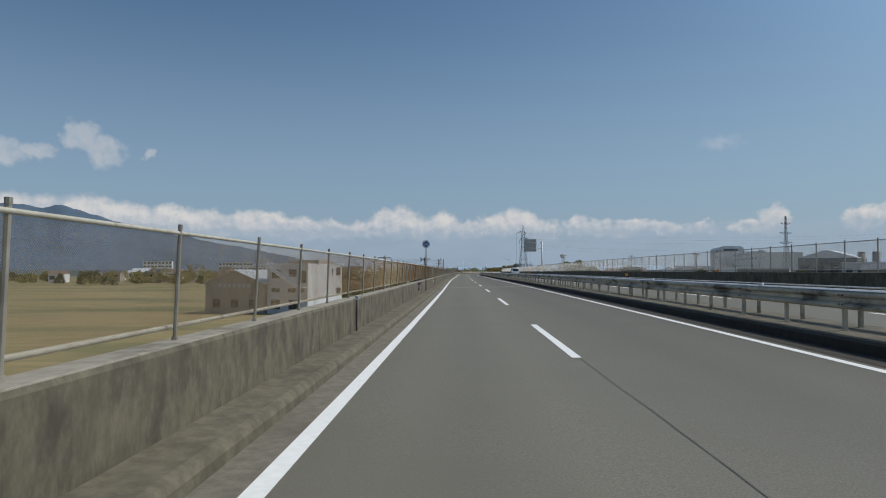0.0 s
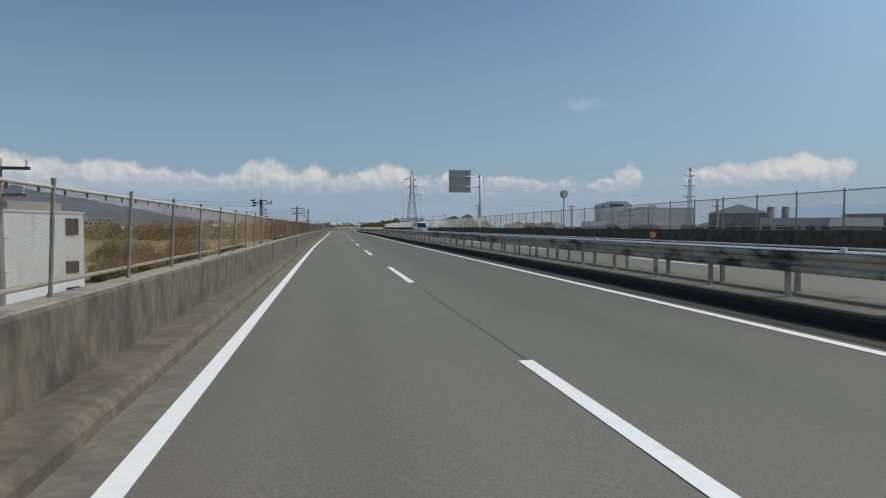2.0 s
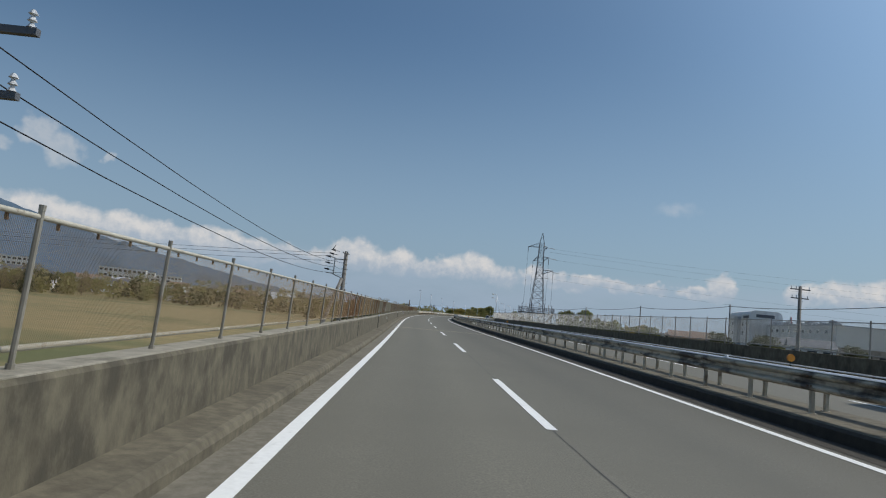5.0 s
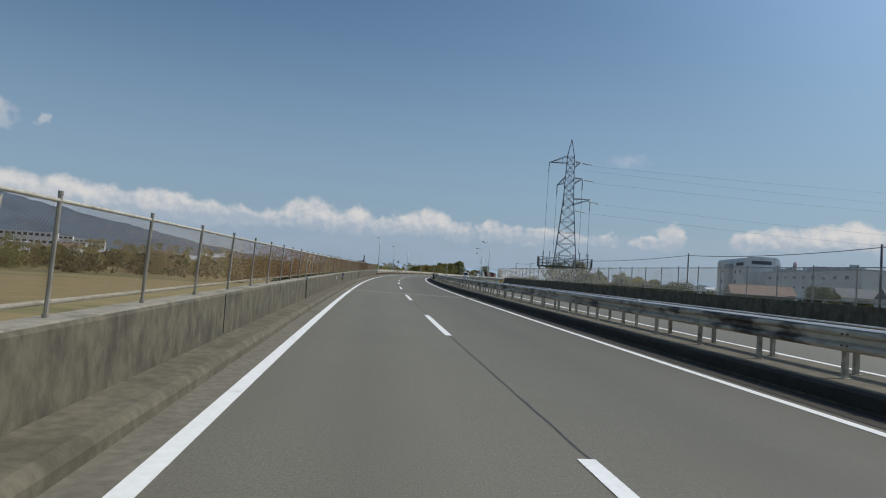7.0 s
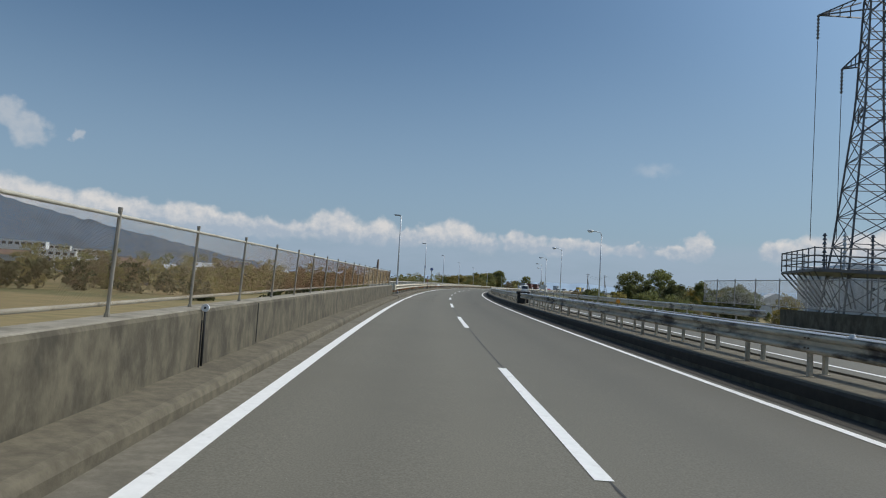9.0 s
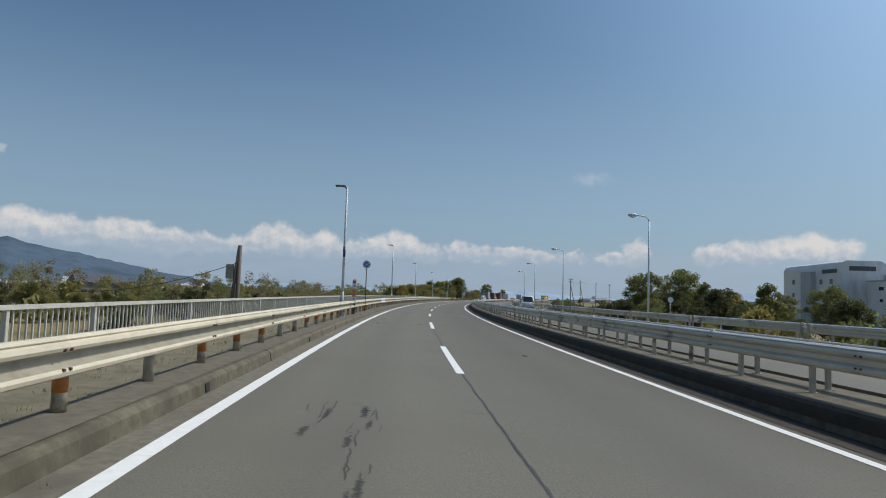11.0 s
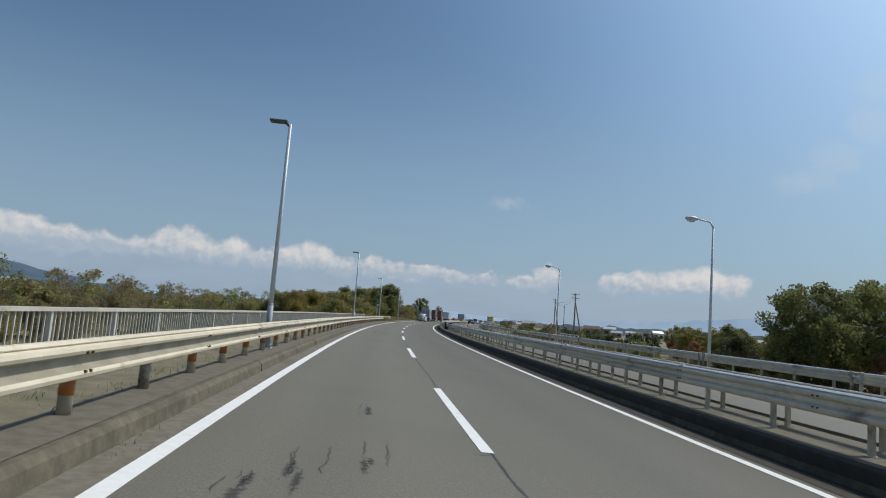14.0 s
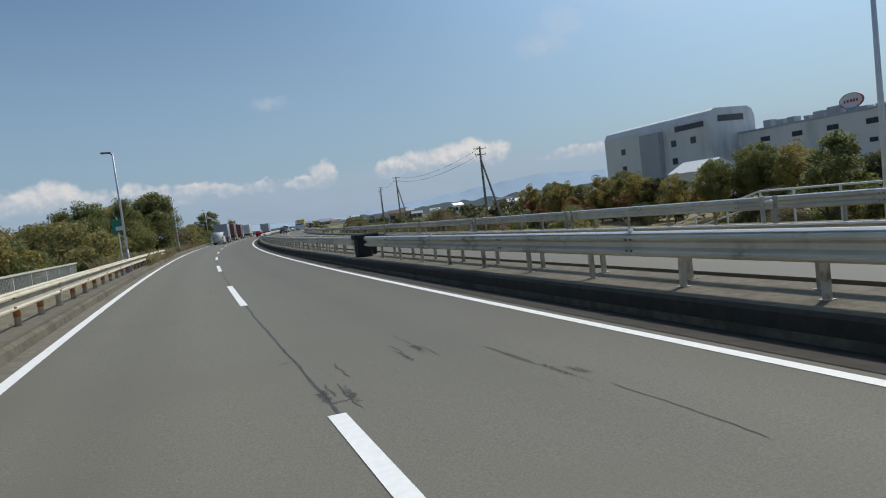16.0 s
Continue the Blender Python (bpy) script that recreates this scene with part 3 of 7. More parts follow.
for cs, co in PATCHES:
    crack_cluster(cs, co, random.uniform(0.7, 1.7))
child("road_crack", crack(326, 338, -2.35, 0.03, 0.018, M["seal"], 0.08, 0.03), road)
child("road_crack", crack(331, 346, -2.9, 0.03, 0.014, M["seal"], 0.08, 0.03), road)
for i in range(8):
    crack_cluster(random.uniform(288, 460), random.choice((0.8, 2.2, -2.0)) + random.uniform(-0.3, 0.3), random.uniform(0.6, 1.4))
child("drain_slot", joint_strip(79.0 + 12, 79.0 + 12.5, 0.2, M["dark"], 0.01, 0, 3.40, 3.2), road, label="small dark drain grate")


# ---------------------------------------------------------------- chain-link fences on the parapets
def wire_mesh(s0, s1, o, z0, z1, pitch, r, mat, lift=None):
    """Crossing wires, each a three-sided bar."""
    verts, faces, h = [], [], z1 - z0
    k = int((s1 - s0) / pitch)
    for d in (1, -1):
        for i in range(k):
            a = s0 + i * pitch
            lo, hi = (a, a + h * 0.9) if d > 0 else (a + h * 0.9, a)
            b = len(verts)
            for s, z in ((lo, z0), (hi, z1)):
                p = at(min(s, s1), o + 0.002 * d - (0.06 * (z - z0) / h if o > 0 else 0), z + (lift(s) if lift else 0))
                verts += [p + Vector((r, 0, 0)), p + Vector((-r * 0.5, r * 0.87, 0)), p + Vector((-r * 0.5, -r * 0.87, 0))]
            faces += [(b, b + 1, b + 4, b + 3), (b + 1, b + 2, b + 5, b + 4), (b + 2, b, b + 3, b + 5)]
    return mesh_from(verts, faces, mat, "wire_mesh")


def rail_tube(s0, s1, o, z, r, mat, lift=None, n=6, step=2.0):
    prof = [(o + r * math.cos(a), z + r * math.sin(a)) for a in [2 * math.pi * i / n for i in range(n)]]
    return sweep(prof, s0, s1, step, name="rail", mat=mat, lift=lift, smooth=True)


def chain_fence(s0, s1, o, zb, zt, spots, mats, label, lift=None, pitch=0.05, r=0.0014, post_r=0.020):
    f = empty("chain_link_fence", label=label, category="fence", group="parapet fences")
    child("top_rail", rail_tube(s0, s1, o - (0.06 if o > 0 else 0), zt, 0.018, mats[2], lift), f)
    child("bottom_rail", rail_tube(s0, s1, o + (0.05 if o > 0 else 0), zb, 0.022, mats[2], lift), f, label="pale galvanised tube with rust spots")
    bm = bmesh.new()
    tube(bm, (0, 0, zb - 0.12), (0, 0, zt + 0.06), post_r, n=8)
    tube(bm, (0, 0, zb - 0.118), (0, 0, zb - 0.07), post_r * 1.5, n=8)
    tube(bm, (0, 0, zt + 0.04), (0, 0, zt + 0.075), post_r * 1.15, n=8)
    pm = mesh_of(bm, mats[0], "post")
    for s in spots:
        p = child("post", pm, f, frame_at(s, o, lift(s) if lift else 0))
        p.rotation_euler.y += (0.04 if o > 0 else 0) + random.gauss(0, 0.006)
    bm = bmesh.new()
    box(bm, -0.008, 0.008, -0.008, 0.008, -0.055, -0.012)
    tm = mesh_of(bm, M["rust"], "tie")
    if o > 0:
        for i in range(280):      # ties that hold the netting under the rail
            s = 20 + i * 0.5
            child("tie", tm, f, frame_at(s, o - 0.045, zt))
    w = child("wire_netting", wire_mesh(s0, s1, o, zb, zt, pitch, r, mats[1], lift), f)
    tagged(w, kind="stuff")
    return f


# the posts start anew at each joint of the viaduct
POSTS_L = [a + k * d for a, b, d in ((-21.95, 48.5, 2.0), (49.2, 114.0, 2.0), (115.82, 180.3, 1.95), (181.0, 224.3, 2.0), (225.65, 282.5, 2.0)) for k in range(60) if a + k * d < b] + [48.7, 114.3, 224.9, 283.6, 283.95]
chain_fence(-22.0, 284.0, 4.20, 0.95, 1.74, POSTS_L, (M["galv"], M["wire"], M["rail_pale"]), "rusty galvanised chain-link fence on the concrete parapet", pitch=0.02, r=0.00075, post_r=0.018)
chain_fence(-22.0, 276.0, -13.40, 1.12, 2.22, [-21.6 + 2 * k for k in range(149)], (M["wire_grey"], M["wire_grey"], M["wire_grey"]), "grey chain-link fence on the opposite parapet", opp, 0.07, 0.0030, 0.026)

# closer pale netting fixed to two lengths of the left-hand fence
for a, b in ((172.3, 176.6), (181.4, 192.2)):
    e = empty("safety_netting", label="close-meshed pale netting tied to the fence", category="netting", group="safety nettings")
    tagged(child("net", wire_mesh(a, b, 4.165, 0.99, 1.70, 0.02, 0.0018, M["rail_pale"]), e), kind="stuff")

# gutter of the left-hand verge, footway and railing beyond the parapet's end
VERGE_L = [(3.46, -0.02), (3.48, 0.14), (3.54, 0.19), (4.12, 0.20), (4.14, -0.06), (4.30, -0.06), (4.32, 0.03), (5.75, 0.05), (5.78, -0.6), (3.46, -0.6)]
verge = setting("footway", sweep(VERGE_L, 284, S1, 3, name="footway", mat=M["kerb"]), "weathered concrete kerb and footway beside the guardrail", "pavement")
child("kerb_ledge", sweep([(4.11, 0.2045), (3.60, 0.1985)], 284.1, 480, 3, False, name="kerb_ledge", mat=M["kerb_top"]), verge, label="paler worn top of the kerb")
for k in range(20):      # gaps between the kerb stones
    child("kerb_joint", sweep([(3.452, 0.0), (3.472, 0.142), (3.535, 0.196), (4.10, 0.208), (4.10, 0.18), (3.55, 0.1)], 286.9 + k * 10.05, 286.93 + k * 10.05, 1, name="kerb_joint", mat=M["dark"]), verge)
child("weedy_strip", sweep([(5.70, 0.058), (4.33, 0.040)], 286, 480, 3, False, name="weedy_strip", mat=M["soil"]), verge, label="grey dirt with weeds")
child("gutter_channel", sweep([(4.30, -0.05), (4.14, -0.05)], 284, 480, 3, False, name="gutter_channel", mat=M["soil"]), verge, label="dark drain channel")


def slope(side, o0, o1, z0, z1, s0, s1, name, label):
    """An earth slope from the road's side down to the ground."""
    n, k, verts, faces = 60, 8, [], []
    for i in range(n + 1):
        s = s0 + (s1 - s0) * i / n
        for j in range(k + 1):
            f = j / k
            p = at(s, o0 + (o1 - o0) * f, 0)
            z = (p.z + z0) * (1 - f) + (GROUND + z1) * f
            verts.append((p.x, p.y, z + 0.25 * noise.noise((p.x * 0.2, p.y * 0.2, 3)) * min(1, j)))
    for i in range(n):
        for j in range(k):
            a = i * (k + 1) + j
            faces.append((a, a + 1, a + k + 2, a + k + 1))
    me = mesh_from(verts, faces, M["grass"], name, True)
    if me.polygons[0].normal.z < 0:
        me.flip_normals()
    return setting(name, me, label, "embankment")


slope(1, 5.76, 22, -0.05, -0.1, 286, 830, "embankment_left", "grassy roadside embankment")
slope(-1, -13.6, -34, -0.05, -0.1, 268, 830, "embankment_right", "grassy roadside embankment")
setting("verge_right", sweep([(-13.0, -0.3), (-13.05, 0.14), (-13.12, 0.18), (-13.85, 0.18), (-13.9, -0.6)], 268, S1, 3, name="verge_right", mat=M["kerb"], lift=opp), "concrete kerb under the far guardrail", "kerb")


# ---------------------------------------------------------------- guardrails
def w_beam(o, z0, side, s0, s1, mat, lift=None, h=0.33):
    """A W-shaped steel beam; side +1 faces left."""
    w = [(0.0, 0.0), (0.03, 0.03), (0.08, 0.10), (0.09, 0.20), (0.075, 0.29), (0.005, 0.40), (0.005, 0.60), (0.075, 0.71), (0.09, 0.80), (0.08, 0.90), (0.03, 0.97), (0.0, 1.0)]
    prof = [(o + side * a, z0 + b * h) for a, b in w]
    prof += [(o + side * (a - 0.012), z0 + b * h) for a, b in reversed(w)]
    me = sweep(prof, s0, s1, 2.0, name="beam", mat=mat, lift=lift)
    if mat is M["cream"]:      # shade of the recess, with road grime, painted as a darker colour
        me.materials.append(M["hollow_shade"])
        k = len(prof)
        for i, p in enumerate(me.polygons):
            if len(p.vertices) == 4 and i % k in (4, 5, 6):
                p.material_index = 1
    return me


def post_mesh(kind):
    bm = bmesh.new()
    if kind == "round":
        tube(bm, (0, 0, 0.16), (0, 0, 0.74), 0.062, n=12)
        return mesh_of(bm, M["post"], "post", True)
    box(bm, -0.036, 0.036, -0.036, 0.036, 0.12, 0.80, 0.006)
    box(bm, -0.065, 0.065, -0.06, 0.06, 0.17, 0.21)
    return mesh_of(bm, M["post"], "post")


def guardrail(name_label, o, z0, side, spans, spacing, kind, mat, group, lift=None, tape=False, post_o=None, start=None, special=None):
    g = empty("guardrail", label=name_label, category="guardrail", group=group)
    pm, po = post_mesh(kind), (o - side * 0.09 if post_o is None else post_o)
    bm = bmesh.new()
    tube(bm, (0, 0, 0.37), (0, 0, 0.56), 0.064, n=12)
    tm = mesh_of(bm, M["orange"], "reflective_tape", True)
    bm = bmesh.new()
    for zz in (0.26, 0.74):
        for yy in (-0.05, 0.05):
            box(bm, -0.012, 0.012, yy - 0.012, yy + 0.012, z0 + zz * 0.33 - 0.012, z0 + zz * 0.33 + 0.012)
    bolt = mesh_of(bm, M["rust"], "bolts")
    for a, b in spans:
        s = a
        while s < b - 0.5:
            e = min(s + 4.0, b)
            mm = special(s) if special and special(s) else mat
            child("beam", w_beam(o, z0, side, s, e + 0.03, mm, lift), g)
            # on the grey rails this added lip is white, painting sunlight on the top
            child("top_edge", sweep([(o - 0.012 * side, z0 + 0.33), (o + 0.055 * side, z0 + 0.318), (o + 0.06 * side, z0 + 0.328), (o + 0.03 * side, z0 + 0.352), (o - 0.012 * side, z0 + 0.352)], s, e + 0.03, 2.0, name="top_edge", mat=M["newbeam_and_lit_edge"] if side > 0 or o < 0 else mm, lift=lift), g)
            child("bolts", bolt, g, frame_at(s, o + side * 0.088, lift(s) if lift else 0))
            s = e
        s = (start if start is not None else a + 1.0)
        while s < b:
            if s > a:
                m = frame_at(s, po, lift(s) if lift else 0)
                child("post", pm, g, m)
                if tape and random.random() < 0.85:
                    child("reflective_tape", tm, g, m, "faded orange tape")
            s += spacing
    return g


BOXES = (286.5, 450.6)
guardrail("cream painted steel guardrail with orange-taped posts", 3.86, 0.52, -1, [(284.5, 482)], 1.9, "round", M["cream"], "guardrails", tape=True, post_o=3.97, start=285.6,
          special=lambda s: M["newbeam_and_lit_edge"] if 343 < s < 347.5 or 483 < s else None)
mlift = lambda s: opp(s) * 0.3
guardrail("grey steel guardrail on the central kerb", -4.86, 0.59, 1, [(-60, 286), (287, 449.8), (451.5, 640)], 2.0, "square", M["beam"], "guardrails", lift=mlift, start=0.2 - 60, post_o=-4.96, special=lambda s: M["beam_old"] if s < 284 else None)
guardrail("grey steel guardrail facing the other carriageway", -5.64, 0.59, -1, [(-60, 286), (287, 449.8), (451.5, 640)], 2.0, "square", M["beam"], "guardrails", lift=mlift, start=0.7 - 60, post_o=-5.54, special=lambda s: M["beam_old"] if s < 284 else None)
guardrail("grey steel guardrail beside the far verge", -13.22, 0.56, 1, [(269, 640)], 2.0, "square", M["beam"], "guardrails", lift=opp, start=270, post_o=-13.32)

for sb in BOXES:      # black end covers where the beams part
    bm = bmesh.new()
    box(bm, -0.60, 0.30, -0.30, 0.45, 0.84, 1.06, 0.05)
    box(bm, -0.55, -0.02, -0.30, 0.26, 0.19, 0.86, 0.04)
    box(bm, -0.05, 0.26, 0.05, 0.40, 0.24, 0.86, 0.04)
    tagged(new("crash_cushion", mesh_of(bm, M["dark"], "crash_cushion")), "black rubber cover over the guardrail's break", "crash cushion", "crash cushions").matrix_basis = frame_at(sb, -5.2, opp(sb) * 0.3)

# rounded white end piece where the left-hand guardrail begins, and its mate before the median cover
for s, o, z, flip in ((284.45, 3.83, 0.0, 1), (287.15, -4.80, 0.05, 1)):
    e = empty("guardrail_end", frame_at(s, o, z), label="rounded white steel end piece of a guardrail", category="guardrail end", group="guardrail ends")
    bm = bmesh.new()
    tube(bm, (0, 0, 0.51), (0, 0, 0.87), 0.085, n=20)
    box(bm, -0.085, 0.085, 0.0, 0.24, 0.515, 0.865, 0.01)
    part("nose", bm, M["cream"], e)
    for zz in (0.60, 0.80):
        bm = bmesh.new()
        tube(bm, (-0.095, 0.15, zz), (0.095, 0.15, zz), 0.018, n=8)
        part("bolt", bm, M["rust"], e)

# small reflectors along the top of the central guardrail
bm = bmesh.new()
tube(bm, (0, 0, 0), (0, 0, 0.05), 0.05, 0.035, n=10)
box(bm, -0.07, 0.07, -0.03, 0.03, -0.02, 0.005)
refl = mesh_of(bm, M["white"], "rail_reflector")
for i in range(60):
    s = 3.0 + i * 8.0
    ob = tagged(new("rail_reflector", refl), "small white reflector on the guardrail's top", "reflector", "rail reflectors")
    ob.matrix_basis = frame_at(s, -4.83, 0.93 + mlift(s))


# round orange delineators on the central guardrail
for s in (25.6, 65.6, 106.0, 146.0, 185.0, 225.0, 265.0, 430.8):
    e = empty("delineator", frame_at(s, -5.64, mlift(s)), label="round orange reflector on a short dark stalk", category="reflector", group="orange delineators")
    bm = bmesh.new()
    tube(bm, (0, 0, 0.88), (0, 0, 1.02), 0.018, n=8)
    part("stalk", bm, M["dark"], e)
    bm = bmesh.new()
    tube(bm, (0, -0.02, 1.06), (0, 0.02, 1.06), 0.075, n=18)
    part("disc", bm, M["disc_orange"], e, "faded orange disc")


# paired dark delineator posts behind the far carriageway
def delineator():
    e = empty("delineator", label="pair of dark steel delineator posts", category="delineator", group="delineators")
    for dy in (-0.19, 0.19):
        bm = bmesh.new()
        box(bm, -0.04, 0.04, dy - 0.04, dy + 0.04, 0.0, 0.86, 0.006)
        box(bm, -0.05, 0.05, dy - 0.05, dy + 0.05, 0.8, 0.90, 0.01)
        part("post", bm, M["post"], e)
    bm = bmesh.new()
    tube(bm, (0.06, 0, 0.76), (0.1, 0, 0.76), 0.05, n=10)
    box(bm, 0.0, 0.06, -0.22, 0.22, 0.74, 0.78)
    part("reflector", bm, M["white"], e)
    return e


proto = delineator()
proto.matrix_basis = frame_at(298, -12.92, opp(298) + 0.02)
for i in range(1, 26):
    s = 298 + i * 9.45
    copy_thing(proto, frame_at(s, -12.92, opp(s) + 0.02))


# ---------------------------------------------------------------- footway railing
def railing(s0, s1, o, top):
    g = empty("footway_railing", label="pale steel railing with upright bars along the footway", category="railing")
    prof = [(o - 0.045, top - 0.03), (o - 0.045, top + 0.02), (o + 0.045, top + 0.02), (o + 0.045, top - 0.03)]
    child("handrail", sweep(prof, s0, s1, 2, name="handrail", mat=M["railwhite"]), g)
    child("lower_rail", sweep([(o - 0.02, 0.17), (o - 0.02, 0.21), (o + 0.02, 0.21), (o + 0.02, 0.17)], s0, s1, 2, name="lower_rail", mat=M["galv"]), g)
    bm = bmesh.new()
    box(bm, -0.03, 0.03, -0.03, 0.03, 0.03, top - 0.02, 0.005)
    pm = mesh_of(bm, M["railwhite"], "railing_post")
    s = s0 + 0.05
    posts = []
    while s < s1:
        child("railing_post", pm, g, frame_at(s, o))
        posts.append(s)
        s += 2.02
    bm = bmesh.new()
    box(bm, -0.010, 0.010, -0.010, 0.010, 0.20, top - 0.02)
    bar = mesh_of(bm, M["railwhite"], "bar")
    verts, faces = [], []
    for a in posts:
        for i in range(1, 15):
            s = a + i * 2.02 / 15
            if s > s1:
                break
            if 334 < s < 356:
                child("bar", bar, g, frame_at(s, o))
            else:
                b = len(verts)
                m = frame_at(s, o)
                for z in (0.20, top - 0.02):
                    verts += [m @ Vector((x, y, z)) for x, y in ((-0.010, -0.010), (0.010, -0.010), (0.010, 0.010), (-0.010, 0.010))]
                faces += [(b + k, b + (k + 1) % 4, b + 4 + (k + 1) % 4, b + 4 + k) for k in range(4)]
    tagged(child("bar_infill", mesh_from(verts, faces, M["railwhite"], "bar_infill"), g), kind="stuff")


railing(284.3, 457.5, 5.5, 0.96)


# ---------------------------------------------------------------- street lamps
def lamp_left():
    e = empty("street_lamp", label="slim grey street lamp with a flat head above the guardrail", category="street lamp", group="footway street lamps")
    bm = bmesh.new()
    tube(bm, (0, 0, 1.25), (0, 0, 5.95), 0.062, 0.04, 12)
    part("pole", bm, M["lamp"], e, smooth=True)
    bm = bmesh.new()
    tube(bm, (0, 0, 0.2), (0, 0, 1.26), 0.076, 0.074, 12)
    tube(bm, (0, 0, 1.26), (0, 0, 1.31), 0.074, 0.062, 12)
    part("sleeve", bm, M["lamp_base"], e, "duller grey base sleeve", smooth=True)
    bm = bmesh.new()
    box(bm, -0.13, 0.13, -0.13, 0.13, 0.19, 0.22, 0.005)
    for x in (-0.1, 0.1):
        for y in (-0.1, 0.1):
            tube(bm, (x, y, 0.2), (x, y, 0.30), 0.022, n=6)
    for k in range(4):
        a = k * math.pi / 2
        tube(bm, (math.cos(a) * 0.12, math.sin(a) * 0.12, 0.22), (math.cos(a) * 0.075, math.sin(a) * 0.075, 0.40), 0.013, n=5)
    part("base_plate", bm, M["lamp_base"], e)
    bm = bmesh.new()
    tube(bm, (0, 0, 5.88), (-0.12, 0, 6.0), 0.035, n=8)
    box(bm, -0.52, -0.06, -0.12, 0.12, 5.97, 6.04, 0.02)
    part("lamp_head", bm, M["lattice"], e, "flat dark lamp head")
    for i in range(9):
        bm = bmesh.new()
        z = 2.75 - i * 0.13 - (0.07 if i > 1 else 0) - (0.05 if i > 4 else 0)
        box(bm, -0.014, 0.014, -0.0605, -0.055, z, z + 0.045)
        part("stencil_bar", bm, M["white"], e, "pale lettering bar")
    return e


LAMPS_L = (288.9, 323.4, 357.0, 391.0, 425.9, 462.0, 500.0, 545.0)
proto = lamp_left()
proto.matrix_basis = frame_at(LAMPS_L[0], 4.03, 0)
for s in LAMPS_L[1:]:
    lamp_copy = copy_thing(proto, frame_at(s, 4.03, 0))
    if s == 323.4:
        bm = bmesh.new()
        tube(bm, (0, 0, 2.82), (0, 0, 3.28), 0.0585, 0.056, 12)
        part("wrapped_plate", bm, M["plate_blue"], lamp_copy, "dark blue plate wrapped round the pole", smooth=True)


# cable box on the kerb beside the first lamp
e = empty("cable_box", frame_at(288.0, 3.93, 0.205), label="small grey cable box on the kerb beside a lamp", category="box")
bm = bmesh.new()
box(bm, -0.10, 0.10, -0.13, 0.13, 0.0, 0.13, 0.01)
part("case", bm, M["alu_dark"], e)
bm = bmesh.new()
box(bm, -0.11, 0.11, -0.14, 0.14, 0.13, 0.15, 0.005)
part("lid", bm, M["alu_dark"], e)


def lamp_right():
    e = empty("street_lamp", label="tall grey street lamp with a rounded head on a short arm", category="street lamp", group="verge street lamps")
    bm = bmesh.new()
    tube(bm, (0, 0, -0.6), (0, 0, 7.25), 0.085, 0.05, 12)
    tube(bm, (0, 0, 7.25), (-0.16, 0, 7.55), 0.05, 0.04, 10)
    tube(bm, (-0.16, 0, 7.55), (-0.95, 0, 7.66), 0.04, 0.035, 10)
    part("pole", bm, M["lamp"], e, smooth=True)
    bm = bmesh.new()
    g = bmesh.ops.create_uvsphere(bm, u_segments=14, v_segments=8, radius=1)
    bmesh.ops.scale(bm, vec=(0.36, 0.17, 0.13), verts=g["verts"])
    bmesh.ops.translate(bm, vec=(-1.18, 0, 7.66), verts=g["verts"])
    part("lamp_head", bm, M["lamp"], e, "rounded grey lamp head", smooth=True)
    bm = bmesh.new()
    g = bmesh.ops.create_uvsphere(bm, u_segments=12, v_segments=8, radius=1)
    bmesh.ops.scale(bm, vec=(0.24, 0.14, 0.14), verts=g["verts"])
    bmesh.ops.translate(bm, vec=(-1.20, 0, 7.60), verts=g["verts"])
    part("lens", bm, M["white"], e, "pale lamp glass", smooth=True)
    return e


LAMPS_R = (308.7, 339.5, 372.5, 405.9, 438.3)
proto = lamp_right()
proto.matrix_basis = frame_at(LAMPS_R[0], -15.3, 0.36)
for s in LAMPS_R[1:]:
    copy_thing(proto, frame_at(s, -15.3, 0.36))


# ---------------------------------------------------------------- signs and markers
M.update(
    yellow_rim=material("yellow_rim", (0.5, 0.42, 0.08), (0.42, 0.35, 0.07), 5, 0.5),
    green_board=material("green_board", (0.02, 0.22, 0.13), (0.018, 0.18, 0.11), 5, 0.45),
    blue=material("blue", (0.02, 0.10, 0.42), (0.018, 0.085, 0.36), 5, 0.4),
    signwhite=material("signwhite", (0.72, 0.74, 0.76), (0.64, 0.66, 0.68), 4, 0.45),
    salmon=material("salmon", (0.55, 0.22, 0.18), (0.48, 0.19, 0.16), 5, 0.5),
    panel_orange=material("panel_orange", (0.75, 0.27, 0.035), (0.68, 0.24, 0.03), 5, 0.5),
    brownpole=material("brownpole", (0.13, 0.10, 0.08), (0.09, 0.07, 0.055), 12, 0.7),
    alu=material("alu", (0.56, 0.55, 0.53), (0.48, 0.47, 0.46), 3, 0.55, 0.1, stain=(0.28, 0.28, 0.29), stain_scale=1.2, stretch=(1, 1, 4)),
    concrete_pole=material("concrete_pole", (0.25, 0.235, 0.215), (0.19, 0.18, 0.165), 4, 0.9, stretch=(1, 1, 0.2)),
    porcelain=material("porcelain", (0.7, 0.7, 0.7), None, 4, 0.25),
    cable=material("cable", (0.03, 0.03, 0.033), None, 4, 0.6),
)


def text_mesh(words, size, mat, bold=0.0):
    cu = bpy.data.curves.new("words", "FONT")
    cu.body, cu.size, cu.align_x, cu.align_y, cu.extrude, cu.offset = words, size, "CENTER", "CENTER", 0.001, bold
    tmp = bpy.data.objects.new("words", cu)
    scene.collection.objects.link(tmp)
    me = bpy.data.meshes.new_from_object(tmp.evaluated_get(bpy.context.evaluated_depsgraph_get()))
    bpy.data.objects.remove(tmp)
    me.materials.clear()
    me.materials.append(mat)
    return me


FACE = pose(0, 0, 0, 90, 0, 0)        # flat writing turned upright, to be read from -y


